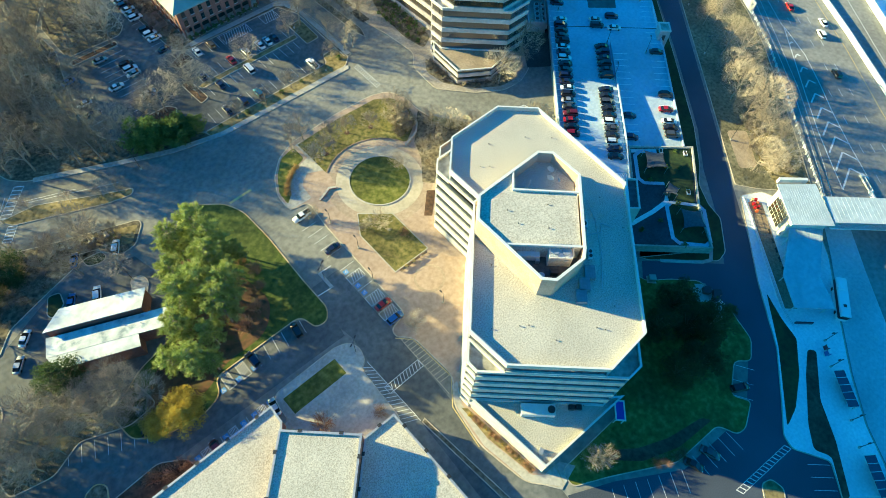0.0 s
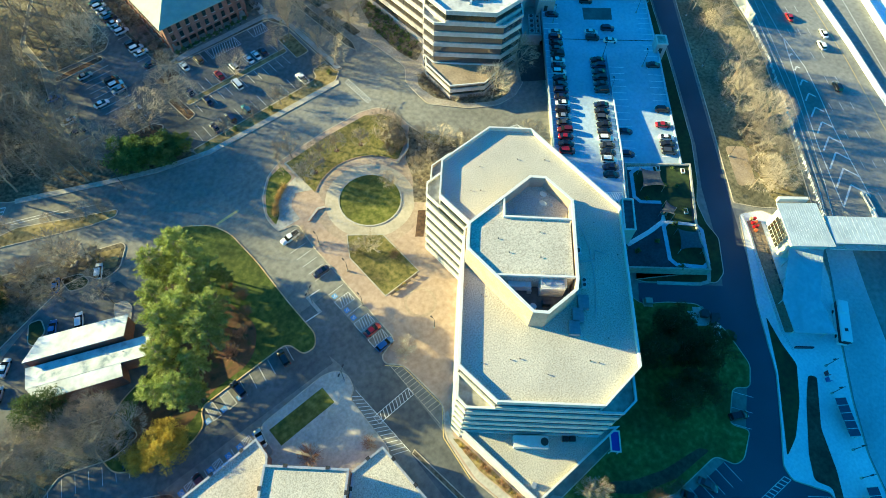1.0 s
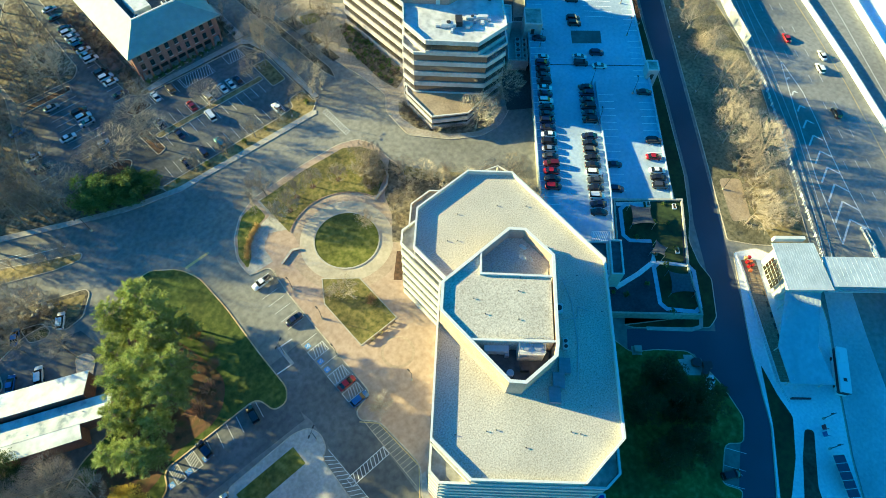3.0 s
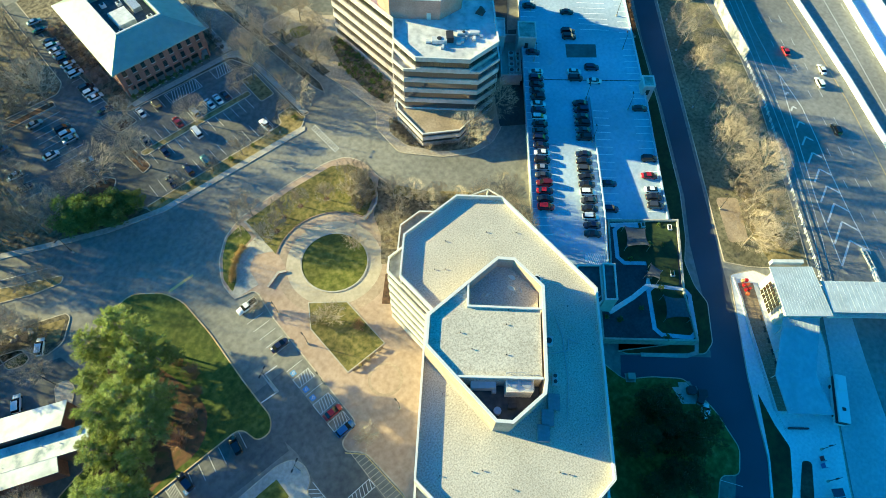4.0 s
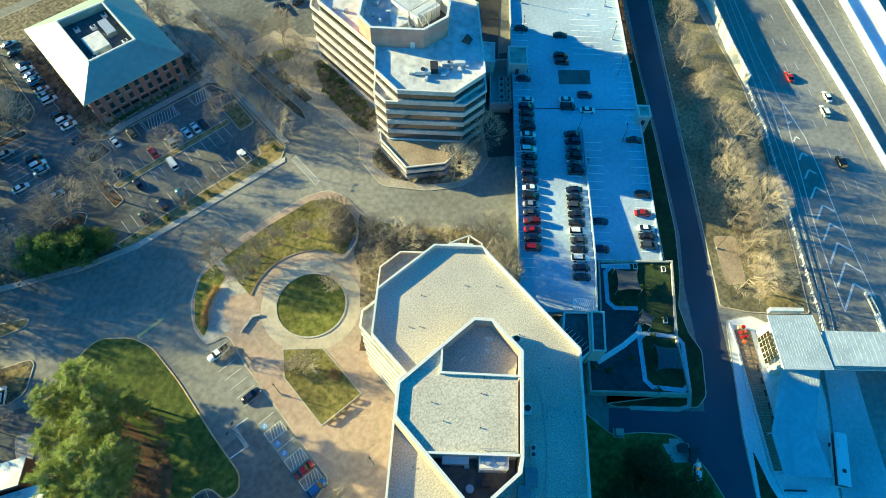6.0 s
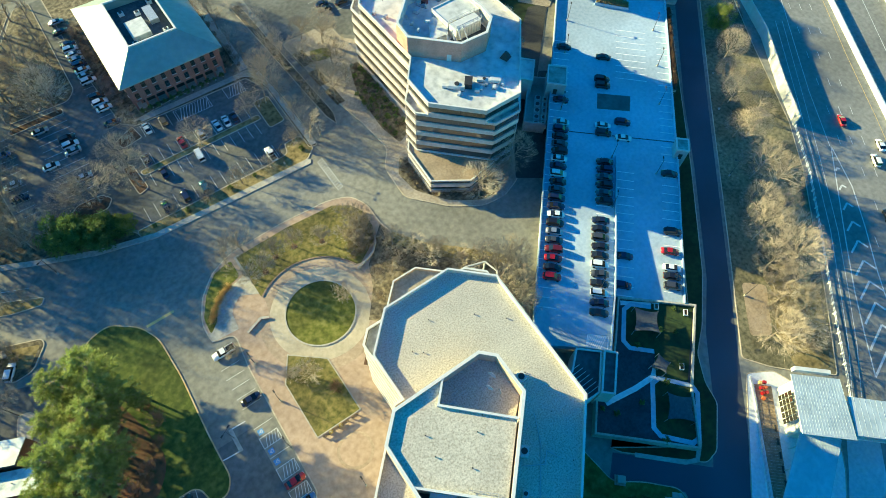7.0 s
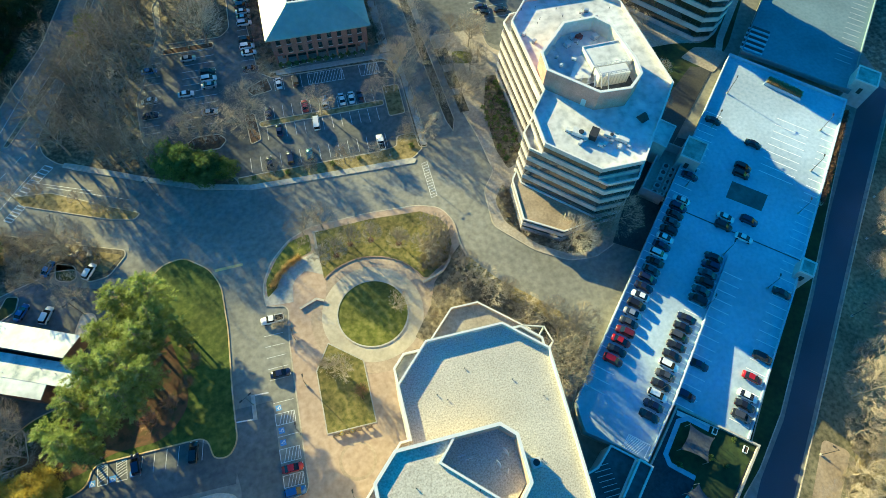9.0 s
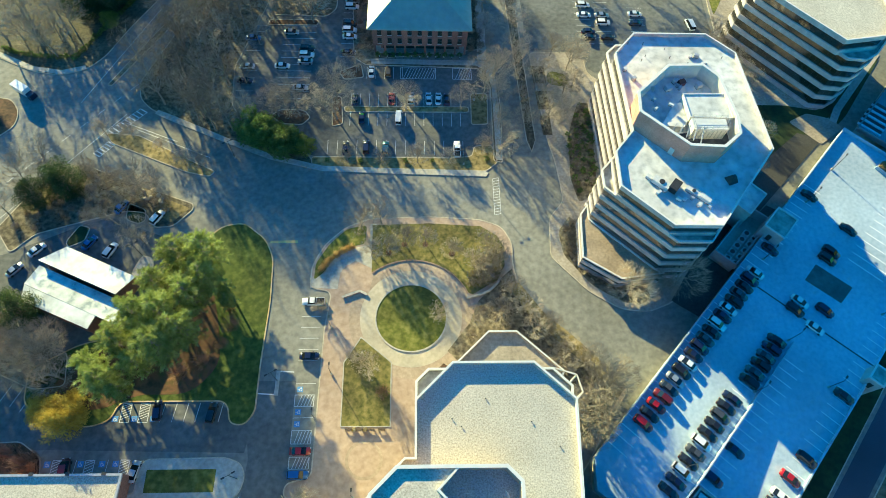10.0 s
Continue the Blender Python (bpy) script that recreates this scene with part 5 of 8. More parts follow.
def park(kind, colour, x, y, turn, where, z=0.0, tilt=0.0, group="parked cars"):
    at = pose(x, y, z, 0, tilt, turn)
    key = (kind, colour)
    if key in CARS:
        ob = copy_thing(CARS[key], at)
    else:
        ob = CARS[key] = make_car(kind, colour)
        ob.matrix_basis = at
    noun = {"sedan": "sedan", "suv": "sport utility car", "van": "van", "pickup": "pickup truck"}[kind]
    return tagged(ob, f"{colour} {noun} parked {where}", kind if kind in ("van", "pickup") else "car", group)


PLAZA_ROW = "in the row beside the plaza"
for a in (("pickup", "white", 34.4, 87.6, 180), ("sedan", "navy", 34.6, 73.8, 0), ("sedan", "red", 34.4, 52.2, 0), ("suv", "blue", 34.3, 47.2, 0)):
    park(*a, PLAZA_ROW)
for a in (("suv", "navy", 1.6, 61.3, 95), ("suv", "black", 13.8, 60.7, 83), ("van", "maroon", -15.6, 48.6, 94), ("sedan", "silver", -0.9, 48.3, 80)):
    park(*a, "in a marked stall on asphalt")
for a in (("suv", "white", -8.4, 111.4, 60), ("sedan", "blue", -18.4, 114.6, 62), ("suv", "white", -18.2, 101.7, 66), ("sedan", "blue", -24.0, 103.9, 60), ("sedan", "white", -36.6, 101.8, 48), ("sedan", "silver", -40.4, 96.2, 52), ("suv", "navy", -24.7, 63.2, 92)):
    park(*a, "in the small western lot")
NORTH = "in the lot before the brick office"
for k, a in enumerate((("sedan", "navy", 39.6, 134.2, 90), ("suv", "navy", 45.4, 134.6, 90), ("suv", "teal", 50.9, 134.3, 90), ("pickup", "white", 71.3, 134.2, 90), ("sedan", "navy", 43.6, 145.2, 92), ("van", "white", 54.4, 145.3, 88),
        ("sedan", "navy", 41.4, 152.0, 90), ("sedan", "red", 52.2, 152.4, 90), ("suv", "silver", 57.9, 152.6, 90), ("sedan", "white", 63.2, 152.6, 92), ("sedan", "white", 66.1, 152.6, 88), ("sedan", "navy", 68.7, 152.4, 90),
        ("sedan", "white", 45.8, 162.9, 90), ("suv", "grey", 50.9, 163.0, 90))):
    park(*a, NORTH)
for a in (("sedan", "blue", 8.4, 176.2, 0), ("sedan", "silver", 20.0, 179.0, 0), ("suv", "black", 25.6, 172.0, 0), ("suv", "white", 25.6, 169.4, 0), ("sedan", "silver", 25.4, 166.8, 180), ("sedan", "white", 18.6, 164.8, 0), ("sedan", "white", 8.0, 164.4, 180),
          ("suv", "black", 38.2, 183.0, 0), ("suv", "white", 38.2, 180.2, 0), ("sedan", "white", 38.4, 177.4, 0), ("sedan", "navy", 38.3, 170.6, 0), ("sedan", "navy", 8.2, 158.8, 0), ("sedan", "silver", 24.8, 156.2, 0)):
    park(*a, NORTH)
for k, c in enumerate(("white", "silver", "white", "navy", "silver", "white", "white", "navy")):
    park("suv" if k % 3 == 0 else "sedan", c, 38.4, 190.6 + 2.7 * k, 0, NORTH)
for a in (("sedan", "silver", 38.6, 221.5, 0), ("sedan", "black", 38.4, 216.4, 0), ("suv", "white", 114.6, 193.4, 0), ("sedan", "white", 114.4, 188.8, 0), ("sedan", "silver", 120.4, 188.8, 0), ("suv", "white", 120.4, 185.4, 0), ("sedan", "navy", 115, 181.4, 0), ("sedan", "black", 114.8, 178.8, 0), ("sedan", "black", 121, 178.8, 0), ("sedan", "white", 131.6, 189.6, 0), ("sedan", "navy", 131.2, 185.4, 0), ("van", "white", 149.2, 185, 100)):
    park(*a, "in the far lot between office buildings")
park("suv", "white", 99.2, -6.0, 35, "beside the lawn and the waste bins")
park("suv", "black", 85.4, -21.4, -30, "in a bay beside the lawn")
park("sedan", "black", 62.2, -24.6, -70, "on the dark asphalt lot")
park("sedan", "grey", 67.2, -25.6, -70, "on the dark asphalt lot")
# the garage deck: along the western edge, by the median and along the eastern edge
TURN_D = -43.4
DECKS = "on the pale garage deck"
ROW_A = "white navy black grey black white navy white black grey navy navy white black silver grey maroon red black red".split()
for k, c in enumerate(ROW_A):
    p = Vector((145.4, 93.4)) - AX * 2.66 * k
    park("suv" if k % 3 == 1 else "sedan", c, p.x - 0.3, p.y, TURN_D + (180 if k % 4 == 0 else 0), DECKS, DK)
for p, c in (((166.0, 116.2), "black"), ((150.8, 100.0), "navy")):
    park("sedan", c, *p, TURN_D, DECKS, DK)
for k, c in enumerate("black navy grey black grey black".split()):
    p = Vector((145.8, 75.6)) - AX * 2.66 * k
    park("suv" if k % 2 else "sedan", c, p.x, p.y, TURN_D + 180, DECKS, DK)
for k, c in enumerate("navy black grey black black white grey black white navy black".split()):
    p = Vector((131.8, 62.0)) - AX * 2.66 * k
    park("suv" if k % 3 == 2 else "sedan", c, p.x, p.y, TURN_D + (180 if k % 3 == 0 else 0), DECKS, DK)
for kind, c, x, y in (("sedan", "navy", 130.6, 51.0), ("suv", "navy", 124.6, 45.2), ("sedan", "black", 158.2, 62.4), ("suv", "black", 146.0, 48.8), ("sedan", "red", 141.4, 45.0), ("sedan", "white", 138.4, 41.4), ("sedan", "black", 136.8, 39.6), ("suv", "grey", 135.0, 37.6)):
    park(kind, c, x, y, TURN_D, DECKS, deck_z(x, y) + 0.02)
for kind, c, x, y in (("sedan", "black", 173.4, 105.8), ("suv", "black", 166.6, 99.2), ("suv", "black", 165.0, 97.2), ("suv", "navy", 160.0, 83.2), ("sedan", "white", 154.4, 85.6), ("suv", "black", 152.6, 83.4), ("sedan", "white", 156.2, 78.8)):
    park(kind, c, x, y, TURN_D, DECKS, DK)

park("suv", "navy", -25.1, 63.6, 65, "in the row beside the tree bed")

# the bus at the bus bay
bus = thing("bus", "white city bus with dark windows waiting at the bus bay", "bus", pose(125.2, -25.5, 0.02, 0, 0, -144.4))
BUS = fillet([(-5.8, -1.28), (5.8, -1.28), (5.8, 1.28), (-5.8, 1.28)], 0.3, 3)
part("skirt", prism(bmesh.new(), BUS, 0.35, 1.3), CAR_PAINT["white"], bus)
part("window_band", prism(bmesh.new(), inset(BUS, 0.05), 1.3, 2.4), CAR_GLASS, bus)
part("roof", prism(bmesh.new(), BUS, 2.4, 3.0), CAR_PAINT["white"], bus)
part("roof_unit", box(bmesh.new(), -3.2, 0, 3.0, 2.4, 1.7, 0.28, 0, 0.9), CAR_PAINT["white"], bus, "pale roof unit")
part("roof_hatch", box(bmesh.new(), 2.6, 0, 3.0, 0.8, 0.8, 0.1), DARK_METAL, bus)
part("destination_panel", box(bmesh.new(), 5.7, 0, 2.42, 0.3, 1.9, 0.4), DARK_METAL, bus)
for y in (-0.9, 0.9):
    part("headlight", box(bmesh.new(), 5.76, y, 0.6, 0.12, 0.34, 0.2), LAMP_CLEAR, bus)
for y in (-1.5, 1.5):
    part("mirror", box(bmesh.new(), 5.5, y, 1.7, 0.12, 0.3, 0.5), DARK_METAL, bus)
for x in (-3.3, 3.6):
    for y in (-1.16, 1.16):
        part("wheel", tube(bmesh.new(), (x, y - 0.14, 0.5), (x, y + 0.14, 0.5), 0.5, None, 12), TYRE, bus)



# ---- trees and shrubs ----
BARK = surface("grey_bark", [(0.22, 0.175, 0.13), (0.38, 0.31, 0.24)], 3.0, 0.95, 0.3)
TWIG = surface("bare_twigs", [(0.26, 0.215, 0.165), (0.46, 0.385, 0.3)], 0.6, 0.95, per_object=0.3)
TWIG_BROWN = surface("brown_twigs", [(0.18, 0.145, 0.11), (0.36, 0.295, 0.23)], 0.6, 0.95, per_object=0.35)
TWIG_EAST = surface("pale_brown_twigs", [(0.27, 0.21, 0.155), (0.48, 0.39, 0.3)], 0.6, 0.95, per_object=0.3)
TWIG_RED = surface("reddish_twigs", [(0.26, 0.13, 0.08), (0.42, 0.24, 0.15)], 0.5, 0.95, per_object=0.2)
NEEDLE = surface("pine_needles", [(0.14, 0.19, 0.04), (0.3, 0.36, 0.1), (0.48, 0.51, 0.21)], 0.5, 0.8, per_object=0.12)
LEAF_DARK = surface("dark_evergreen_leaves", [(0.016, 0.036, 0.012), (0.04, 0.07, 0.02), (0.08, 0.115, 0.038)], 0.9, 0.7, per_object=0.2)
LEAF_GREEN = surface("evergreen_leaves", [(0.055, 0.11, 0.024), (0.13, 0.2, 0.05), (0.23, 0.3, 0.09)], 0.9, 0.7, per_object=0.2)
LEAF_YELLOW = surface("yellow_leaves", [(0.3, 0.2, 0.03), (0.5, 0.37, 0.06), (0.6, 0.46, 0.1)], 0.8, 0.8)
LEAF_LIME = surface("yellow_green_leaves", [(0.1, 0.13, 0.02), (0.22, 0.26, 0.05), (0.32, 0.34, 0.09)], 0.8, 0.8)
STRAW = surface("dry_ornamental_grass", [(0.36, 0.24, 0.11), (0.55, 0.4, 0.2)], 2.0, 0.9)

for leaf in (NEEDLE, LEAF_DARK, LEAF_GREEN, LEAF_YELLOW, LEAF_LIME, STRAW):
    nt = leaf.node_tree
    base = nt.nodes["Principled BSDF"]
    thin, both = nt.nodes.new("ShaderNodeBsdfTranslucent"), nt.nodes.new("ShaderNodeMixShader")
    nt.links.new(base.inputs["Base Color"].links[0].from_socket, thin.inputs["Color"])
    both.inputs[0].default_value = 0.4
    nt.links.new(base.outputs[0], both.inputs[1])
    nt.links.new(thin.outputs[0], both.inputs[2])
    nt.links.new(both.outputs[0], nt.nodes["Material Output"].inputs["Surface"])


class Soup:
    """Loose faces gathered for one mesh."""

    def __init__(self):
        self.v, self.f = [], []

    def limb(self, a, b, r0, r1, sides=3):
        d = (b - a).normalized()
        u = d.orthogonal().normalized()
        w = d.cross(u)
        i = len(self.v)
        for p, r in ((a, r0), (b, r1)):
            for k in range(sides):
                t = 2 * math.pi * k / sides
                self.v.append(p + (u * math.cos(t) + w * math.sin(t)) * r)
        for k in range(sides):
            j = (k + 1) % sides
            self.f.append((i + k, i + j, i + sides + j, i + sides + k))

    def sprig(self, a, b, w):
        d = b - a
        s = d.cross(Vector((a.y - b.z, b.x + 0.3, a.x - b.y + 0.1)))
        s = s.normalized() * w if s.length > 1e-6 else Vector((w, 0, 0))
        i = len(self.v)
        self.v += [a - s, a + s, b + s * 0.4, b - s * 0.4]
        self.f.append((i, i + 1, i + 2, i + 3))

    def blade(self, a, d, width, rng):
        s = d.cross(Vector((rng.uniform(-1, 1), rng.uniform(-1, 1), rng.uniform(-1, 1)))).normalized() * width
        i = len(self.v)
        self.v += [a - s, a + s, a + d + s * 0.3, a + d - s * 0.3]
        self.f.append((i, i + 1, i + 2, i + 3))

    def mesh(self, name, material, parent, label="", kind=""):
        me = bpy.data.meshes.new(name)
        me.from_pydata([tuple(p) for p in self.v], [], self.f)
        me.materials.append(material)
        ob = new(name, me)
        ob.parent = parent
        return tagged(ob, label, kind=kind)


def bare_tree(seed, height, spread, stems=1, twig=TWIG, haze=420, fine=0.8):
    """A leafless tree: tapered trunk, forking limbs, and a crown of fine twigs."""
    rng = random.Random(seed)
    ob = thing("tree", "", "tree")
    trunk, limbs, crown = Soup(), Soup(), Soup()

    def bend(d, a):
        return (d + Vector((rng.gauss(0, a), rng.gauss(0, a), rng.gauss(0, a * 0.6)))).normalized()

    def twigs(p, d, length, n):
        for _ in range(n):
            e = bend(d, 0.55)
            L = length * rng.uniform(0.5, 1.1)
            q = p + e * L
            crown.sprig(p, q, 0.042 * fine)
            for _ in range(2):
                s = p.lerp(q, rng.uniform(0.3, 0.9))
                crown.sprig(s, s + bend(e, 0.6) * L * 0.6, 0.034 * fine)

    def branch(p, d, length, r, level):
        n = 3 if level < 1 else 2
        prev = p
        for k in range(n):
            d = (bend(d, 0.16) + Vector((0, 0, 0.07))).normalized()
            q = prev + d * length / n
            if level < 2:
                limbs.limb(prev, q, r * (1 - k / n * 0.6), r * (1 - (k + 1) / n * 0.6), 4 if level < 1 else 3)
                for _ in range(rng.randint(1, 2)):
                    branch(prev.lerp(q, rng.uniform(0.3, 1)), bend(d, 0.5 if level else 0.6), length * rng.uniform(0.42, 0.62), r * 0.5, level + 1)
            else:
                crown.sprig(prev, q, 0.06 * fine)
                twigs(prev.lerp(q, 0.5), d, length * 0.65, 1)
            prev = q
        twigs(prev, d, length * 0.6, 2)

    for s in range(stems):
        lean = Vector((rng.gauss(0, 0.07), rng.gauss(0, 0.07), 1)).normalized() if stems == 1 else Vector((rng.gauss(0, 0.35), rng.gauss(0, 0.35), 1)).normalized()
        r = height * 0.019 * (1 if stems == 1 else 0.55)
        prev, z = Vector((rng.gauss(0, 0.2), rng.gauss(0, 0.2), -0.1)) * (stems > 1) + Vector((0, 0, -0.15)), 0
        n = 7
        for k in range(n):
            q = prev + bend(lean, 0.05) * height * 0.62 / n
            trunk.limb(prev, q, r * (1 - k / n * 0.75), r * (1 - (k + 1) / n * 0.75), 7)
            if k >= (2 if stems == 1 else 1):
                for _ in range(2 if stems == 1 else 1):
                    a = rng.uniform(0, 2 * math.pi)
                    up = 0.55 + 0.5 * k / n
                    branch(q, Vector((math.cos(a), math.sin(a), up)).normalized(), spread * rng.uniform(0.75, 1.1) * (1.1 - 0.4 * k / n), r * 0.5 * (1 - 0.5 * k / n), 0 if stems == 1 else 1)
            prev = q
        branch(prev, lean, height * 0.3, r * 0.3, 1)
    for _ in range(int(haze * (1 if stems == 1 else 0.5))):
        # fine outer twigs that close the crown, pointing out from its middle
        a, v = rng.uniform(0, 2 * math.pi), rng.uniform(-0.75, 1)
        r = math.sqrt(1 - v * v) * rng.uniform(0.55, 1.0) ** 0.5
        p = Vector((math.cos(a) * r * spread * 1.25, math.sin(a) * r * spread * 1.25, height * (0.6 + 0.36 * v * rng.uniform(0.7, 1))))
        d = (p - Vector((0, 0, height * 0.35))).normalized()
        for _ in range(2):
            crown.sprig(p, p + bend(d, 0.4) * rng.uniform(0.5, 1.1) * spread * 0.3, 0.028 * fine)
    trunk.mesh("trunk", BARK, ob)
    limbs.mesh("branchwork", BARK if twig is TWIG else twig, ob, "", "stuff")
    crown.mesh("crown", twig, ob, "haze of bare twigs", "stuff")
    return ob


def pine(seed, height, spread):
    """A tall pine: whorls of limbs that carry round tufts of long needles, with gaps between the limbs."""
    rng = random.Random(seed)
    ob = thing("pine_tree", "", "tree")
    trunk, limbs, crown = Soup(), Soup(), Soup()
    n = 10
    for k in range(n):
        trunk.limb(Vector((0, 0, height * k / n - 0.15)), Vector((0, 0, height * (k + 1) / n)), 0.36 * (1 - 0.9 * k / n), 0.36 * (1 - 0.9 * (k + 1) / n), 8)
    z = height * 0.3
    while z < height * 0.985:
        t = (z / height - 0.3) / 0.7
        reach = spread * (0.62 + 0.7 * t) * (1 - t) ** 0.6 * 1.3 + 0.5
        for _ in range(6):
            a = rng.uniform(0, 2 * math.pi)
            L = reach * rng.uniform(0.4, 1.2)
            d = Vector((math.cos(a), math.sin(a), rng.uniform(-0.05, 0.35))).normalized()
            p = Vector((0, 0, z + rng.uniform(-0.4, 0.4)))
            e = p + d * L + Vector((0, 0, -0.05 * L))
            limbs.limb(p, e, 0.07, 0.02)
            side = Vector((-d.y, d.x, 0))
            for i in range(int(2 + L * 1.15)):
                u = 0.35 + 0.65 * (i + rng.random()) / int(2 + L * 1.15)
                c = p.lerp(e, u) + side * rng.gauss(0, 0.2 * L * (1.15 - u)) + Vector((0, 0, rng.gauss(0.1, 0.15)))
                size = rng.uniform(0.55, 1.0)
                for _ in range(20):
                    q = Vector((rng.gauss(0, 1), rng.gauss(0, 1), rng.gauss(0.45, 0.55))).normalized() + d * 0.35
                    crown.blade(c + q * 0.08, q * size * rng.uniform(0.7, 1.1), 0.055, rng)
        z += height * 0.036
    trunk.mesh("trunk", BARK, ob)
    limbs.mesh("branchwork", BARK, ob, "", "stuff")
    crown.mesh("crown", NEEDLE, ob, "tufts of yellow-green needles", "stuff")
    return ob


def leafy(name, seed, height, spread, material, leaves=5200, trunk_part=0.18, size=0.17, clumps=46, label="dense small leaves"):
    """A leafy bush or round tree, made of leaf clumps with gaps between."""
    rng = random.Random(seed)
    ob = thing(name, "", "tree" if height > 3.5 else "shrub")
    trunk, crown = Soup(), Soup()
    centres = []
    for _ in range(clumps):
        a, u, v = rng.uniform(0, 2 * math.pi), rng.random() ** 0.5, rng.uniform(-0.9, 1)
        w = math.sqrt(max(0.05, 1 - v * v)) * u
        centres.append(Vector((math.cos(a) * w * spread, math.sin(a) * w * spread, height * (trunk_part + (1 - trunk_part) * (0.5 + 0.5 * v) * rng.uniform(0.86, 1.0)))))
    trunk.limb(Vector((0, 0, -0.15)), Vector((0, 0, height * 0.7)), 0.05 + 0.02 * height, 0.03, 7)
    for c in centres:
        trunk.limb(Vector((0, 0, height * trunk_part * rng.uniform(0.4, 1.3))), c, 0.03 + 0.004 * height, 0.012)
    for _ in range(leaves):
        c = rng.choice(centres)
        r = spread * 0.3
        d = Vector((rng.gauss(0, 1), rng.gauss(0, 1), rng.gauss(0.2, 0.8))).normalized()
        p = c + d * r * rng.uniform(0.35, 1.0)
        p.z = max(p.z, 0.05)
        crown.blade(p, (d + Vector((rng.gauss(0, 0.6), rng.gauss(0, 0.6), rng.gauss(0, 0.6)))).normalized() * size * rng.uniform(0.8, 1.6), size * 0.55, rng)
    trunk.mesh("trunk", BARK, ob)
    crown.mesh("crown", material, ob, label, "stuff")
    return ob


def brush(seed, height, spread, material, name="shrub", count=110):
    """A low thicket of bare stems."""
    rng = random.Random(seed)
    ob = thing(name, "", "shrub")
    s = Soup()
    for _ in range(count):
        a, u = rng.uniform(0, 2 * math.pi), rng.random() ** 0.5
        p = Vector((math.cos(a) * u * spread * 0.5, math.sin(a) * u * spread * 0.5, -0.05))
        d = Vector((math.cos(a) * u * 0.7 + rng.gauss(0, 0.3), math.sin(a) * u * 0.7 + rng.gauss(0, 0.3), 1)).normalized()
        L = height * rng.uniform(0.5, 1.05)
        q = p + d * L
        s.sprig(p, q, 0.03)
        for _ in range(2):
            m = p.lerp(q, rng.uniform(0.4, 0.9))
            s.sprig(m, m + (d + Vector((rng.gauss(0, 0.6), rng.gauss(0, 0.6), rng.gauss(0, 0.3)))).normalized() * L * 0.45, 0.022)
    s.mesh("thicket", material, ob, "", "stuff")
    return ob


PLANTS = {}


def plant(key, x, y, label, scale=1.0, turn=None, z=0.1, group=""):
    """Set one plant: the first of a kind is built, the rest are copies with their own turn and size."""
    kind, make = key
    rng = random.Random(round(x * 31 + y * 17))
    turn = rng.uniform(0, 360) if turn is None else turn
    m = pose(x, y, z, rng.uniform(-2, 2), rng.uniform(-2, 2), turn) @ Matrix.Diagonal((scale, scale, scale * rng.uniform(0.92, 1.08), 1))
    if kind in PLANTS:
        ob = copy_thing(PLANTS[kind], m)
    else:
        ob = PLANTS[kind] = make()
        ob.matrix_basis = m
    return tagged(ob, label, group=group)


BIG = [("big%d" % k, (lambda k=k: bare_tree(40 + k, 13.0, 4.6, 1, TWIG, 620))) for k in range(4)]
TALL = [("tall%d" % k, (lambda k=k: bare_tree(140 + k, 21.0, 4.6, 1, TWIG_BROWN, 540))) for k in range(4)]
EAST = [("east%d" % k, (lambda k=k: bare_tree(160 + k, 14.0, 5.0, 1, TWIG_EAST, 950, 0.62))) for k in range(3)]
MID = [("mid%d" % k, (lambda k=k: bare_tree(60 + k, 8.0, 2.8))) for k in range(3)]
MULTI = [("multi%d" % k, (lambda k=k: bare_tree(80 + k, 6.5, 2.4, 5, TWIG))) for k in range(2)]
SHRUB = [("brush%d" % k, (lambda k=k: brush(90 + k, 1.9, 1.5, TWIG_BROWN))) for k in range(2)]
RED_SHRUB = ("red_brush", lambda: brush(97, 1.6, 1.4, TWIG_RED))
PINES = [("pine%d" % k, (lambda k=k: pine(120 + k, (22.0, 21.0, 19.6)[k], (5.8, 5.5, 5.9)[k]))) for k in range(3)]
HOLLY = ("holly", lambda: leafy("evergreen_tree", 7, 6.2, 3.5, LEAF_DARK, 9000, 0.06, 0.14, 90))
LEYLAND = ("leyland", lambda: leafy("evergreen_tree", 9, 4.5, 2.3, LEAF_GREEN, 5000, 0.05))
DARK_TREE = ("dark_tree", lambda: leafy("evergreen_tree", 11, 11.0, 4.4, LEAF_DARK, 7500, 0.12, 0.22))
YELLOW_TREE = ("yellow_tree", lambda: leafy("yellow_tree", 13, 6.5, 4.4, LEAF_YELLOW, 15000, 0.1, 0.17, 90))
LIME_TREE = ("lime_tree", lambda: leafy("green_tree", 15, 6.5, 3.2, LEAF_LIME, 5500, 0.15))
BOXWOOD = ("boxwood", lambda: leafy("evergreen_shrub", 17, 1.3, 0.9, LEAF_GREEN, 700, 0.05, 0.12, 14))
GOLD_SHRUB = ("gold_shrub", lambda: leafy("golden_shrub", 19, 1.3, 1.0, LEAF_YELLOW, 600, 0.05, 0.12, 14))


def scatter(kinds, points, label, lo=0.85, hi=1.15, group="", z=0.1):
    for i, (x, y) in enumerate(points):
        rng = random.Random(i * 7 + round(x * 13) + round(y))
        plant(kinds[(i + rng.randint(0, 1)) % len(kinds)], x, y, label, rng.uniform(lo, hi), None, z, group)


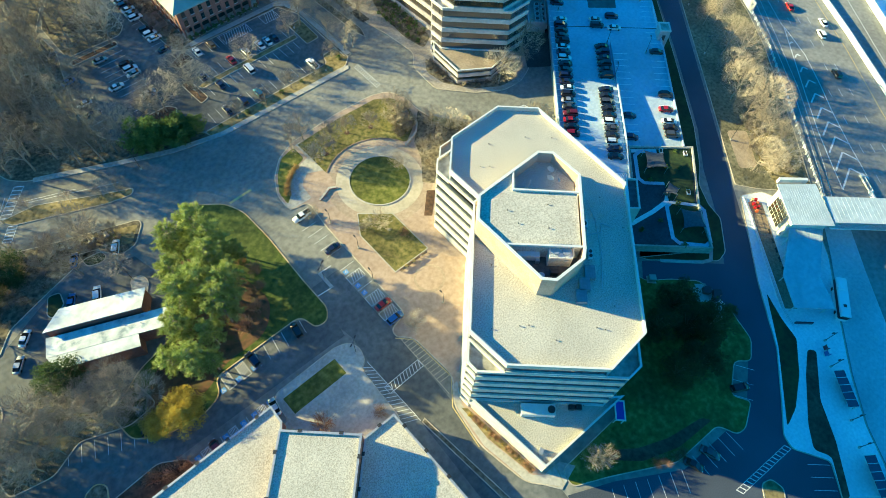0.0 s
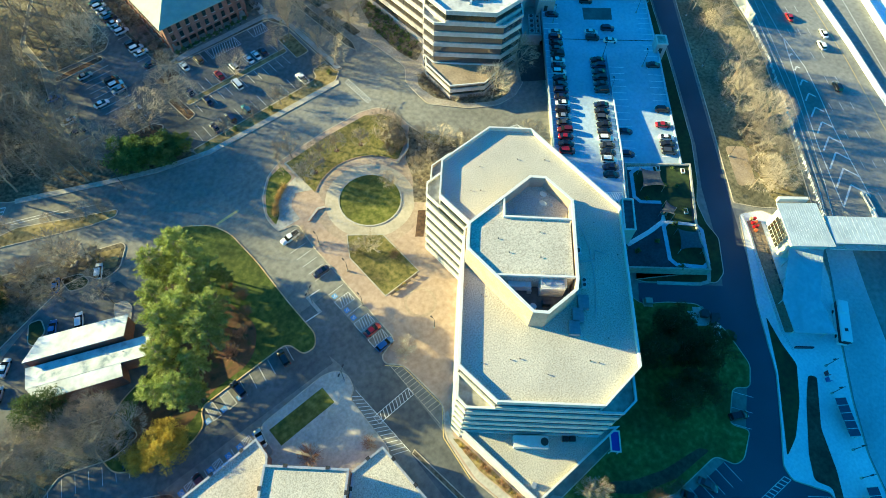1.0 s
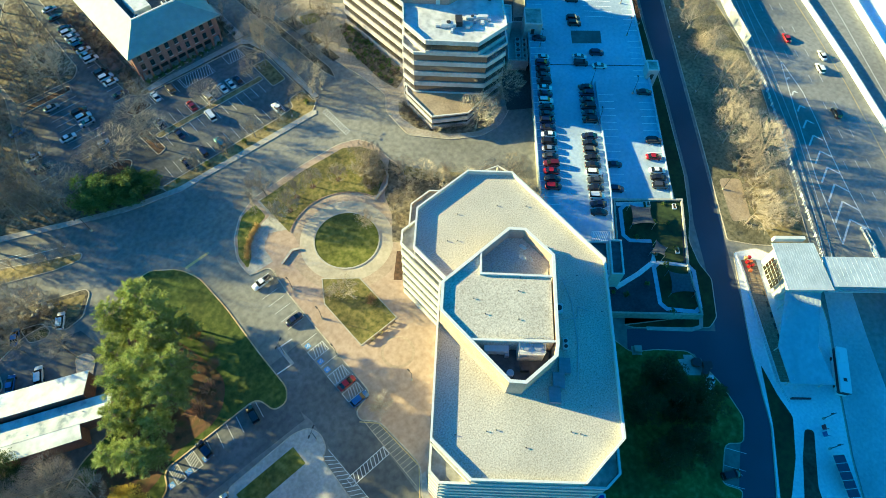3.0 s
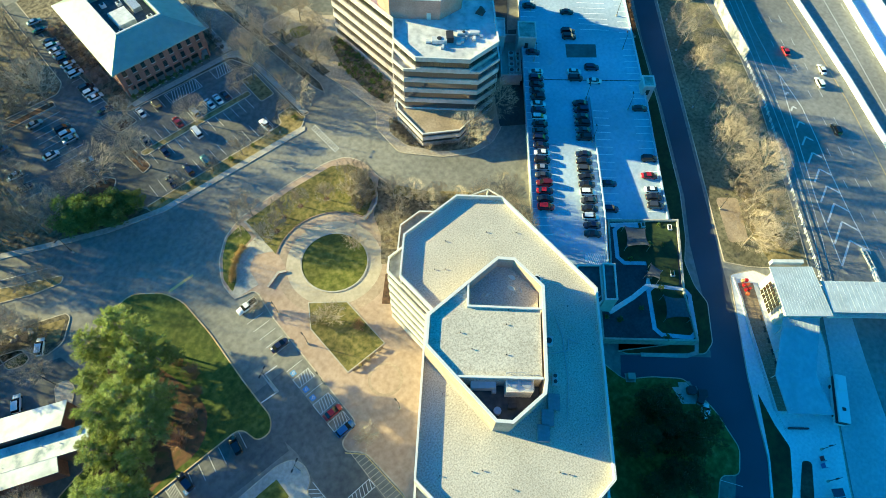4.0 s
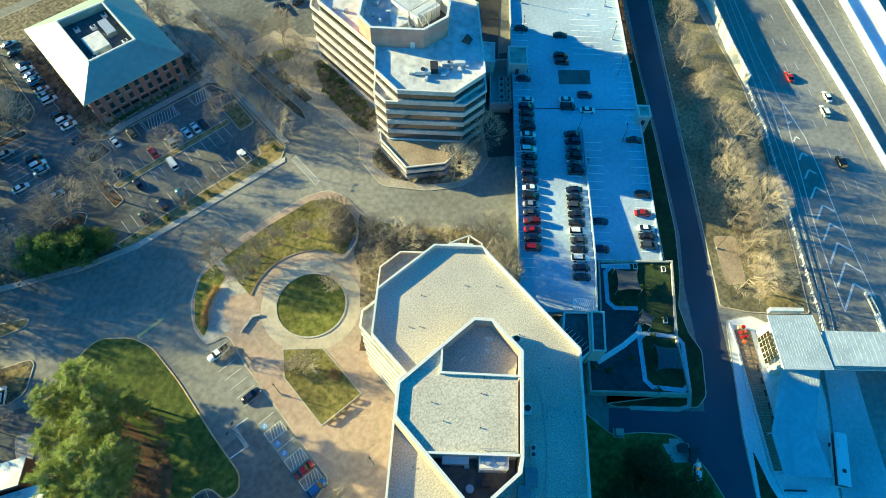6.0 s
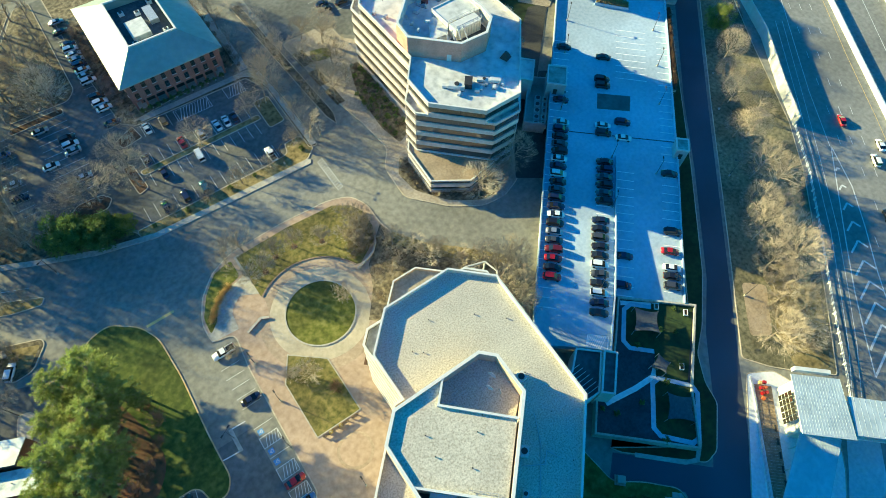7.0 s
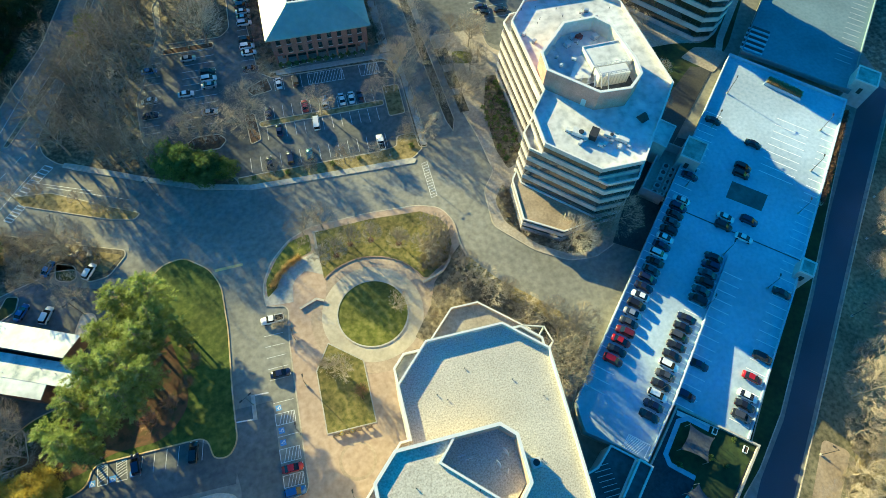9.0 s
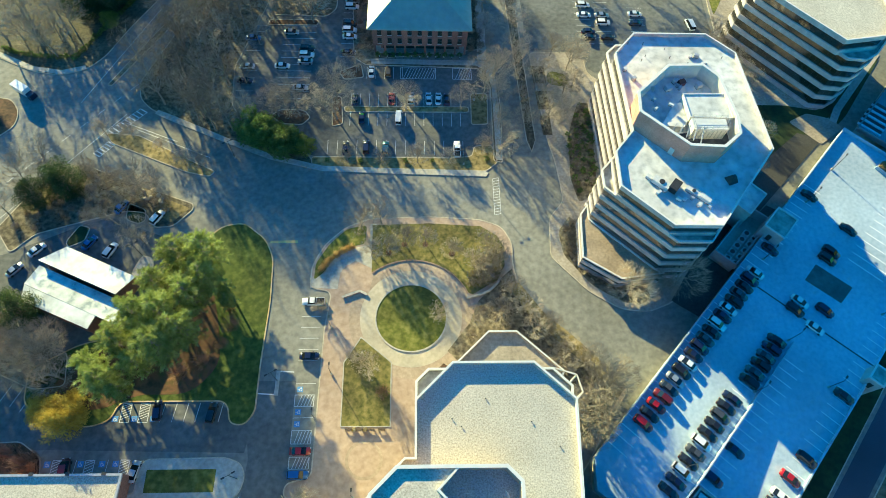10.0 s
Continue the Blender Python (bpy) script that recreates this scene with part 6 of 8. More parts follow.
def fill(poly, gap, seed, tries=1500, limit=999):
    """Uneven points inside an outline, at least gap apart."""
    rng = random.Random(seed)
    xs, ys = [p[0] for p in poly], [p[1] for p in poly]
    out = []
    for _ in range(tries):
        x, y = rng.uniform(min(xs), max(xs)), rng.uniform(min(ys), max(ys))
        inside = False
        for (ax, ay), (bx, by) in zip(poly, poly[1:] + poly[:1]):
            if (ay > y) != (by > y) and x < (bx - ax) * (y - ay) / (by - ay) + ax:
                inside = not inside
        if inside and all((x - a) ** 2 + (y - b) ** 2 > gap * gap for a, b in out):
            out.append((x, y))
    return out[:limit]


# the pines and the yellow tree on the western lawn
for k, (x, y, s) in enumerate(((9.4, 96.6, 0.86), (3.4, 95.4, 0.84), (11.2, 89.6, 0.86), (-1.2, 88.2, 0.88), (7.6, 85.2, 1.04), (14.4, 86.6, 0.5), (2.4, 81.0, 1.06), (7.4, 77.4, 0.98), (-3.0, 80.2, 1.06), (3.2, 73.2, 1.04), (-6.8, 75.2, 0.9), (-8.8, 66.6, 0.86), (-2.2, 70.0, 0.72), (-12.6, 70.2, 0.74), (-5.6, 64.6, 0.6))):
    plant(PINES[k % 3], x, y, "tall pine with yellow-green needle tufts on the western lawn", s, None, 0.1, "pines on the lawn")
plant(YELLOW_TREE, -17.0, 59.8, "low spreading tree with bright yellow leaves beside the kerb", 1.2)
plant(YELLOW_TREE, -22.5, 61.4, "low spreading tree with bright yellow leaves beside the kerb", 0.7)
scatter([RED_SHRUB], [(14.2, 86.2), (15.0, 81.5), (13.6, 76.8), (9.6, 72.6), (5.0, 69.8)], "reddish bare shrub at the pine lawn's edge", 0.9, 1.4, "shrubs under the pines")
# plaza and its lawns
scatter(MID, [(52.6, 101.4), (56.7, 103.9), (62.2, 103.9), (69.1, 101.1)], "young bare tree in a mulch ring on the lawn", 0.85, 1.0, "trees on the north lawn")
for x, y in ((52.6, 101.4), (56.7, 103.9), (62.2, 103.9), (69.1, 101.1)):
    patch("mulch_ring", circle(x, y, 0.8, 16), 0.19, MULCH, "round mulch ring at a young tree's foot", "bed")
scatter(MULTI, [(74.9, 97.7), (78.1, 102.6), (79.2, 95.4), (76.2, 93.8), (80.6, 99.2)], "bare many-stemmed small tree on the lawn", 0.8, 1.1, "small trees by the plaza")
scatter(SHRUB, fill([(72, 92), (76, 99), (82, 104), (82, 96), (79, 93)], 1.7, 5), "bare grey-brown shrub on the lawn", 0.8, 1.2, "bare shrubs")
plant(MULTI[0], 65.4, 84.4, "bare many-stemmed small tree beside the round lawn", 0.9)
plant(MULTI[1], 48.2, 71.0, "bare pale small tree on the plaza lawn", 0.95)
plant(MULTI[0], 45.4, 73.6, "bare pale small tree on the plaza lawn", 0.6)
plant(RED_SHRUB, 52.2, 65.0, "reddish-brown shrub on the plaza lawn", 1.0)
plant(MULTI[1], 36.4, 85.4, "bare many-stemmed tree beside the parked pickup", 0.6)
plant(MULTI[0], 37.0, 42.6, "bare pale tree at the plaza's corner", 0.95)
plant(MID[1], 48.2, 100.4, "slim bare tree beside the concrete path", 0.9)
scatter(BIG, [(45.6, 108.2), (50.6, 110.0)], "tall slim bare tree behind the plaza", 0.7, 0.8, "trees on the north lawn")
for k in range(13):
    t = k / 12
    x, y = 35.6 + 5.0 * t + 2.4 * t * t, 96.4 + 9.0 * t - 2.6 * t * t
    plant(("straw", lambda: brush(101, 1.5, 1.2, STRAW, "ornamental_grass", 170)), x, y, "clump of dry golden ornamental grass in the bed", 0.8 + 0.3 * ((k * 7) % 5) / 5, None, 0.16, "ornamental grasses")
# the bed between tower and road
scatter(BIG, [(100.8, 60.0), (99.4, 54.6), (103.6, 64.8), (97.4, 58.2), (101.8, 57.0), (106.4, 67.4), (99.0, 64.0)], "spreading bare tree between tower and garage", 0.95, 1.15, "trees beside the tower")
scatter(MID, [(84.0, 89.7), (87.2, 85.1), (92.5, 80.6), (96.2, 76.2), (101.3, 72.0), (105.6, 67.6), (80.0, 83.6), (74.3, 82.6), (96.5, 64.5), (88.5, 79.5), (94.5, 71.5)], "slim bare tree in the bed beside the tower", 0.8, 1.1, "trees beside the tower")
scatter(SHRUB, fill([(75, 86), (84, 95), (91, 84), (104, 70), (98, 57), (94, 58), (93, 67), (85, 79), (76, 80), (69, 74)], 4.8, 8), "bare grey-brown shrub in the leaf-strewn bed", 0.6, 0.95, "bare shrubs")
# the north lot, walks and medians
scatter(BIG, [(22.8, 146.4), (19.5, 145.6), (25.6, 146.0), (36.4, 145), (36.0, 151.6), (56.5, 149.0), (72.7, 149.2), (79.2, 152.8), (41.2, 163), (14.5, 183.8), (20.5, 183.8), (26.5, 183.8), (8.6, 158), (8.2, 166), (10.6, 174)], "bare tree in a kerbed parking-lot bed", 0.85, 1.1, "trees in the parking lot")
scatter(MID, [(69.0, 130.1), (60.1, 129.6), (50.2, 129.4), (40.6, 129.8), (78.2, 133.4)], "small bare tree in the grass strip", 0.7, 1.0, "trees along the strip")
scatter([BOXWOOD], [(44.0, 130.2), (56.6, 130.2), (64.2, 130.4), (79.6, 131.2), (34.8, 130.3)], "round clipped shrub in dry grass", 0.8, 1.2, "clipped shrubs")
scatter(BIG, [(83.4, 133), (83.2, 142), (83.4, 151.5), (83.0, 160), (81.2, 170.5), (80.8, 180), (81, 190), (81.6, 199), (81, 209)], "bare tree along the footway by the brick office", 0.75, 0.95, "trees along the footway")
scatter(BIG, [(90.8, 142), (90.4, 151), (90.2, 160.5), (89.9, 170), (89.6, 180), (89.2, 190), (97.6, 143), (97.4, 152), (97.2, 162), (101.5, 171), (108, 168.5), (104, 155.6), (107, 158), (104.4, 148), (106.2, 165.4)], "bare street tree in the paved verge", 0.62, 0.85, "street trees")
scatter([BOXWOOD], fill([(104, 119), (103.5, 140), (108.5, 151), (111, 148), (110.5, 124)], 2.0, 72), "green shrub along the office block's foot", 0.9, 1.5, "foot shrubs")
scatter(SHRUB, fill([(104, 119), (103.5, 140), (108.5, 151), (111, 148), (110.5, 124)], 3.6, 12) , "bare shrub along the office block's foot", 0.8, 1.2, "bare shrubs")
scatter(BIG, [(112.4, 89.2), (117.2, 89.6), (121.6, 90.6), (125.0, 91.6)], "spreading bare tree beside the office block", 0.85, 1.05, "trees below the office block")
scatter(SHRUB, fill([(99, 102), (99.5, 110), (102, 111), (103, 104), (119, 91.5), (117, 87.8), (105, 93)], 2.0, 13), "bare shrub in the bed below the office block", 0.7, 1.1, "bare shrubs")
scatter(MID, [(150, 150), (152, 157), (156, 163), (148, 140), (155, 127), (160, 139), (158.6, 168), (156, 174), (161, 163.4), (164.4, 160.6), (155.4, 168)], "bare reddish tree in the court", 0.8, 1.1, "trees in the court")
scatter(SHRUB, fill([(41, 170), (45, 170), (44.4, 215), (40, 215)], 2.4, 61) + fill([(76.5, 169), (80, 169), (79, 200), (76.5, 200)], 2.6, 62), "bare brown shrub beside the brick office", 0.7, 1.0, "bare shrubs")
scatter([BOXWOOD], [(47.6 + 2.3 * k, 169.9 + 0.3 * (k % 2)) for k in range(12)], "dark clipped shrub along the brick office", 0.9, 1.3, "shrubs along the office")
# the wood beside the road and the evergreens
scatter(TALL, fill([(12.8, 189), (31, 188), (33, 234), (28, 234), (13, 206)], 6.0, 22), "tall bare tree in the wood behind the lot", 0.75, 0.95, "trees of the wood")
scatter(TALL, fill([(-20, 150), (-8, 145.5), (4, 140), (5, 150), (3.4, 165), (6, 174), (10.4, 192), (8, 205), (24, 233), (4, 233), (-5, 205), (-14, 178), (-21, 158)], 4.7, 21, 2500), "tall bare tree in the wood beside the road", 0.85, 1.2, "trees of the wood")
scatter(TALL, [(6.8, 141.0), (10.6, 140.0), (2.4, 140.4), (-3.0, 144.0)], "tall bare tree beside the boulevard", 0.9, 1.05, "trees of the wood")
scatter([LEYLAND], [(12.8, 136.6), (15.4, 135.8), (18.4, 135.6), (21.4, 134.6), (24.2, 133.4), (14.2, 138.6), (17.6, 138.0)], "dense green evergreen bush beside the lot", 1.3, 1.65, "evergreen hedge")
plant(LIME_TREE, 28.6, 132.8, "yellow-green leafy small tree beside the lot", 0.95)
plant(LIME_TREE, 26.4, 135.4, "yellow-green leafy small tree beside the lot", 0.6)
scatter(MID, [(-3.4, 129.0), (-27.4, 137.8), (0.8, 126.4), (-20.2, 137.4), (-11, 133)], "bare small tree on the traffic island", 0.6, 1.0, "trees on the island")
# western beds
scatter(MULTI, [(-21.7, 122.0), (-15.1, 118.6), (-11.3, 119.2), (-29.6, 125.0), (-36.1, 123.8), (-6.9, 116.0), (-25, 118)], "bare spreading shrub-tree in the rock bed", 0.8, 1.2, "trees in the rock bed")
scatter(SHRUB, fill([(-4, 112.5), (-18, 120.5), (-32, 126), (-42, 118), (-44, 106), (-30, 111.5), (-18, 115)], 3.0, 31), "brown bare shrub in the rock bed", 0.7, 1.1, "bare shrubs")
scatter([HOLLY], [(-39.6, 115.8), (-32.4, 119.8)], "round dark green holly tree", 1.25, 1.35, "hollies")
plant(HOLLY, -33.6, 83.6, "round dark green holly beside the pavilion", 1.2)
scatter(BIG, [(-24.6, 74.6), (-31.2, 75.4), (-28.4, 69.2), (-10.6, 104.4), (-18.4, 109.6), (-17.0, 119.8), (-28.4, 123.6), (-42.6, 120), (-34.0, 122.0), (-22.6, 120.4), (-12.6, 118.0), (-46.4, 112.0)], "bare tree beside the pavilion lot", 0.7, 0.9, "bare trees behind the pavilion")
scatter(EAST, fill([(-54, 80), (-44, 81), (-36, 80), (-24, 76.5), (-20.5, 68), (-27, 66.6), (-38, 70.8), (-45, 67.5), (-54, 69.5)], 3.5, 36), "bare tree in the bed behind the pavilion", 0.7, 0.95, "bare trees behind the pavilion")
scatter(BIG, fill([(-74, 45), (-49, 88), (-51, 98), (-60, 93), (-74, 80)], 6, 35), "bare tree on the western verge", 0.8, 1.1, "bare trees behind the pavilion")
scatter([RED_SHRUB], [(-22.6, 48.2), (-24.5, 49.8), (-27.6, 52.4), (-29.6, 52.6), (-22.8, 51)], "reddish bare shrub in a mulch bed", 0.9, 1.5, "shrubs at the row's end")
plant(RED_SHRUB, 5.2, 38.0, "tangled brown shrub in the forecourt", 1.5)
plant(RED_SHRUB, 16.6, 31.2, "tangled brown shrub in the forecourt", 1.0)
scatter(BIG, [(-49, 167.4), (-58, 176), (-46, 177), (-66, 174), (-53, 184), (-63, 183), (-59, 190), (-68, 192)], "bare tree beyond the main road", 1.0, 1.35, "trees beyond the road")
scatter([DARK_TREE], [(-36, 186), (-41, 190), (-33, 196), (-44, 198), (-28, 205), (-30, 214), (-24, 218), (-34, 224)], "tall dark evergreen beyond the main road", 0.9, 1.2, "evergreens beyond the road")
scatter([DARK_TREE], fill([(-53, 192), (-42, 184), (-31, 196), (-20, 230), (-18, 238), (-50, 238)], 10.0, 41), "tall dark evergreen beyond the main road", 1.0, 1.35, "evergreens beyond the road")
scatter([DARK_TREE], [(-45, 199), (-41, 213), (-48, 222), (-38, 205)], "tall dark evergreen beyond the main road", 1.35, 1.6, "evergreens beyond the road")
scatter(EAST, [(-61, 174), (-55, 172.5), (-50, 174.5)], "spreading bare tree on the verge beyond the main road", 0.7, 0.9, "trees beyond the road")
scatter([BOXWOOD], [(-66 + 1.5 * k, 170.4 - 0.62 * k + 0.03 * k * k) for k in range(14)] + [(-44.0 + 0.62 * k, 166.6 + 1.3 * k) for k in range(22)], "dark clipped hedge shrub along the verge", 0.9, 1.3, "hedge along the verge")
scatter([LIME_TREE], [(-35.6, 180.2), (-8.4, 196.6), (-11.4, 190.2)], "yellow-green leafy tree beside the main road", 0.8, 1.2, "green trees by the road")
scatter([HOLLY], [(-63, 147), (-70, 141)], "round dark green evergreen on the mulch island", 0.6, 0.9, "hollies")
scatter(BIG, [(112, 206), (121, 204), (130, 207), (139, 205), (148, 203), (154, 178), (152, 171), (147, 166), (126, 165)], "bare tree round the far parking lot", 0.75, 1.0, "trees round the far lot")
plant(BIG[0], -40, 126.5, "tall bare tree beside the main road", 1.05)
# beside the podium and the eastern lawn
for k in range(12):
    plant(RED_SHRUB if k % 3 else GOLD_SHRUB, 31.9 + 0.19 * k * 0.9, 17.0 - 1.62 * k, "rounded red-brown shrub along the podium's foot", 0.55, None, 0.15, "shrubs along the podium")
plant(MULTI[0], 45.0, -8.4, "reddish-brown bare tree beside the podium", 0.95)
plant(MULTI[1], 47.5, -9.4, "reddish-brown bare tree beside the podium", 0.75)
scatter([DARK_TREE], [(81.0, 1.5), (87.5, -3.5), (91.5, -6.8), (82.0, -11.0), (90.0, 3.0), (76.0, -9.0)], "broad dark evergreen tree on the shaded lawn", 0.85, 1.15, "evergreens on the shaded lawn")
scatter([RED_SHRUB], [(58.2, -20.0), (56.2, -18.8), (60.5, -20.9), (62.4, -21.2)], "orange-brown shrub at the lawn's edge", 0.7, 0.9, "shrubs by the lower lot")
# the wood between service road and highway
scatter(EAST, [(160.4, 27.7), (154.6, 19.8), (145.8, 14.2), (150.6, 10.6), (165.1, 35.4), (170.6, 41.3), (180.8, 49.6), (175.1, 37.3), (169.4, 29.6), (179.7, 43.7), (158.0, 14.4), (163.0, 21.0), (166.2, 25.0)], "tall bare tree on the verge above the highway", 0.95, 1.2, "trees above the highway")
scatter(EAST, [(188.5, 62.8), (192.6, 60.8), (197.7, 73.0), (202.7, 79.1), (211.0, 86.6), (217.2, 88.8), (198.4, 64.6), (206.4, 74.4), (222.5, 99.6), (228.4, 106)], "bare tree on the verge above the highway", 0.75, 0.95, "trees above the highway")
scatter(SHRUB, fill([(150, 16), (160, 28), (168, 26), (158, 12), (153, 4)], 3.0, 44), "brown bare shrub above the highway", 0.9, 1.4, "bare shrubs")
plant(LIME_TREE, 219.4, 98.0, "yellow-green leafy tree among bare ones", 1.5)


# ---- the tower's roof ----
def roof_unit(x, y, z, lx, ly, h, turn, material, label, fans=0):
    """A roof-top unit: casing, base rail and round fans."""
    ob = thing("roof_unit", label, "roof unit", pose(x, y, z, 0, 0, turn))
    part("base_rail", box(bmesh.new(), 0, 0, -0.03, lx * 0.96, ly * 0.96, 0.2), DARK_METAL, ob)
    part("casing", box(bmesh.new(), 0, 0, 0.15, lx, ly, h), material, ob)
    for k in range(fans):
        fx = lx * ((k + 0.5) / fans - 0.5)
        part("fan_shroud", tube(bmesh.new(), (fx, 0, h + 0.1), (fx, 0, h + 0.35), min(lx / fans, ly) * 0.36, None, 14), DARK_METAL, ob)
    return ob


def vent(x, y, z, h=0.2, r=0.07):
    ob = thing("vent_pipe", "short dark vent pipe standing on the roof", "vent pipe", pose(x, y, z), "vent pipes")
    part("pipe", tube(bmesh.new(), (0, 0, -0.03), (0, 0, h), r, None, 8), DARK_METAL, ob)
    part("cap", tube(bmesh.new(), (0, 0, h), (0, 0, h + 0.12), r * 1.9, r * 1.4, 8), DARK_METAL, ob)


def dish(x, y, z, turn, size=1.0):
    ob = thing("satellite_dish", "white satellite dish on a roof mast", "satellite dish", pose(x, y, z, 0, 0, turn))
    part("mast", tube(bmesh.new(), (0, 0, -0.03), (0, 0, 1.1 * size), 0.06, None, 7), STEEL, ob)
    bm = bmesh.new()
    rows = []
    for r, d in ((0.05, 0.0), (0.3, 0.05), (0.55, 0.17), (0.7, 0.28)):
        rows.append([bm.verts.new((d * size, r * size * math.cos(a), 1.2 * size + r * size * math.sin(a) + 0.0)) for a in [2 * math.pi * k / 14 for k in range(14)]])
    for a, b in zip(rows, rows[1:]):
        for k in range(14):
            bm.faces.new((a[k], a[(k + 1) % 14], b[(k + 1) % 14], b[k]))
    bm.faces.new(rows[0][::-1])
    part("reflector", bm, COPING, ob)
    part("feed_arm", tube(bmesh.new(), (0, 0, 0.8 * size), (0.7 * size, 0, 1.2 * size), 0.03, None, 5), STEEL, ob)


Z_ROOF = R_DECK
for x, y in ((44.9, 19.3), (46.4, 18.2), (56.4, 8.8), (57.4, 7.4), (81.2, 53.0), (66.7, 53.6), (68.4, 52.2), (50.3, 33.0), (40.2, 22.6), (73.0, 57.2), (79.0, 20.6), (81.4, 29.4), (86.0, 48.6), (62.8, 9.5), (48.2, 12.4), (82.0, 38.0)):
    vent(x, y, Z_ROOF)
for x, y in ((59.2, 38.2), (66.8, 33.6), (58.6, 34.4), (62.6, 29.4), (69.2, 35.4)):
    vent(x, y, P_TOP - 0.45, 0.2)
SLATE_UNIT = surface("slate_blue_casing", [(0.16, 0.19, 0.23), (0.24, 0.27, 0.31)], 1.5, 0.5)
UNIT_BLUE = surface("light_steel_casing", [(0.5, 0.52, 0.54), (0.62, 0.63, 0.64)], 1.5, 0.5, 0.05)
roof_unit(72.6, 26.8, Z_ROOF, 2.0, 1.6, 1.1, 45, UNIT_BLUE, "grey air-conditioning unit on the gravel roof", 1)
roof_unit(68.0, 20.8, Z_ROOF, 2.2, 1.0, 0.9, 45, UNIT_BLUE, "low twin condenser on the gravel roof", 2)
roof_unit(64.6, 18.0, Z_ROOF, 3.0, 2.2, 0.9, 45, SLATE_UNIT, "grey roof-top unit beside the penthouse", 0)
roof_unit(61.6, 16.8, Z_ROOF, 3.0, 2.2, 0.9, 45, SLATE_UNIT, "grey roof-top unit beside the penthouse", 0)
roof_unit(59.0, 15.4, Z_ROOF, 3.0, 2.2, 0.9, 45, SLATE_UNIT, "grey roof-top unit beside the penthouse", 0)
roof_unit(80.6, 37.6, Z_ROOF, 1.7, 1.7, 1.2, 0, UNIT_BLUE, "grey mushroom exhaust on the gravel roof", 1)
pipe = thing("roof_pipe", "thin grey pipe run crossing the gravel roof", "roof pipe")
part("run", strip(bmesh.new(), [(71.0, 25.0), (74.4, 23.0), (76.2, 24.6), (77.4, 22.2)], 0.14, Z_ROOF - 0.02, Z_ROOF + 0.16), STEEL, pipe)
pipe = thing("roof_pipe", "thin grey cable tray along the roof", "roof pipe")
part("run", strip(bmesh.new(), [(78.6, 31.0), (76.0, 26.0), (70.0, 19.0), (64.0, 13.8)], 0.12, Z_ROOF - 0.02, Z_ROOF + 0.12), STEEL, pipe)
dish(75.6, 40.4, 32.4, 200, 1.2)
dish(73.8, 38.8, 32.4, 200, 1.2)
dish(75.0, 37.2, 32.4, 160, 0.8)
for x, y in ((67.6, 41.4), (68.8, 40.6), (66.4, 40.2)):
    a = thing("antenna", "thin metal roof antenna with cross rods", "antenna", pose(x, y, 32.4), "roof antennas")
    part("mast", tube(bmesh.new(), (0, 0, -0.03), (0, 0, 2.6), 0.05, None, 6), STEEL, a)
    for z in (1.6, 2.0, 2.4):
        part("rod", tube(bmesh.new(), (-0.7, 0, z), (0.7, 0, z), 0.025, None, 5), STEEL, a)
chiller = thing("chiller", "long white chiller in the roof well", "roof unit", pose(56.2, 28.6, 31.0, 0, 0, -43))
part("casing", box(bmesh.new(), 0, 0, 0.3, 4.6, 1.4, 1.7), COPING, chiller)
part("end_box", box(bmesh.new(), 2.0, -0.9, -0.03, 0.8, 0.7, 1.2), STEEL, chiller)
for x in (-1.5, 1.5):
    part("foot", box(bmesh.new(), x, 0, -0.03, 0.3, 1.3, 0.34), DARK_METAL, chiller)
cool = thing("cooling_tower", "white louvred cooling tower with railing in the roof well", "roof unit", pose(60.8, 24.2, 31.0, 0, 0, -43))
part("casing", box(bmesh.new(), 0, 0, -0.03, 4.8, 3.2, 3.4), COPING, cool)
for k in range(7):
    part("louvre", box(bmesh.new(), 0, -1.63, 0.5 + 0.36 * k, 4.4, 0.12, 0.12), STEEL, cool)
for k in range(2):
    part("fan_shroud", tube(bmesh.new(), (-1.2 + 2.4 * k, 0, 3.35), (-1.2 + 2.4 * k, 0, 3.8), 0.95, None, 16), STEEL, cool)
bm = bmesh.new()
for z in (4.0, 4.5):
    strip(bm, [(-2.4, -1.6), (2.4, -1.6), (2.4, 1.6), (-2.4, 1.6)], 0.06, z, z + 0.06, True)
for x in (-2.4, -0.8, 0.8, 2.4):
    for y in (-1.6, 1.6):
        box(bm, x, y, 3.37, 0.06, 0.06, 1.15)
part("railing", bm, STEEL, cool)
tank = thing("round_tank", "small round grey tank in the roof well", "tank", pose(55.0, 23.6, 31.0))
part("shell", tube(bmesh.new(), (0, 0, -0.03), (0, 0, 1.1), 0.7, None, 16), STEEL, tank)
roof_unit(57.6, 22.4, 31.0, 1.6, 1.0, 1.2, -43, DARK_METAL, "dark pump casing in the roof well")
# podium roof
podium_unit = roof_unit(42.6, 6.8, 5.3, 7.6, 2.5, 2.0, -43, COPING, "long white roof-top unit on the podium", 0)
part("fan_shroud", tube(bmesh.new(), (2.9, 0, 2.1), (2.9, 0, 2.4), 0.85, None, 16), DARK_METAL, podium_unit)
for x, y in ((49.0, 2.2), (50.2, 1.2)):
    roof_unit(x, y, 5.3, 1.3, 1.1, 1.0, -43, DARK_METAL, "small dark condenser on the podium roof", 1)
vent(51.6, 0.8, 5.3)
roof_unit(36.9, 0.2, 5.3, 1.2, 1.0, 0.8, 20, STEEL, "small grey unit at the podium's corner")
ram = thing("entry_canopy", "blue-glazed entry canopy with white frame beside the podium", "canopy", pose(58.0, -5.6, 0.1, 0, 0, 45))
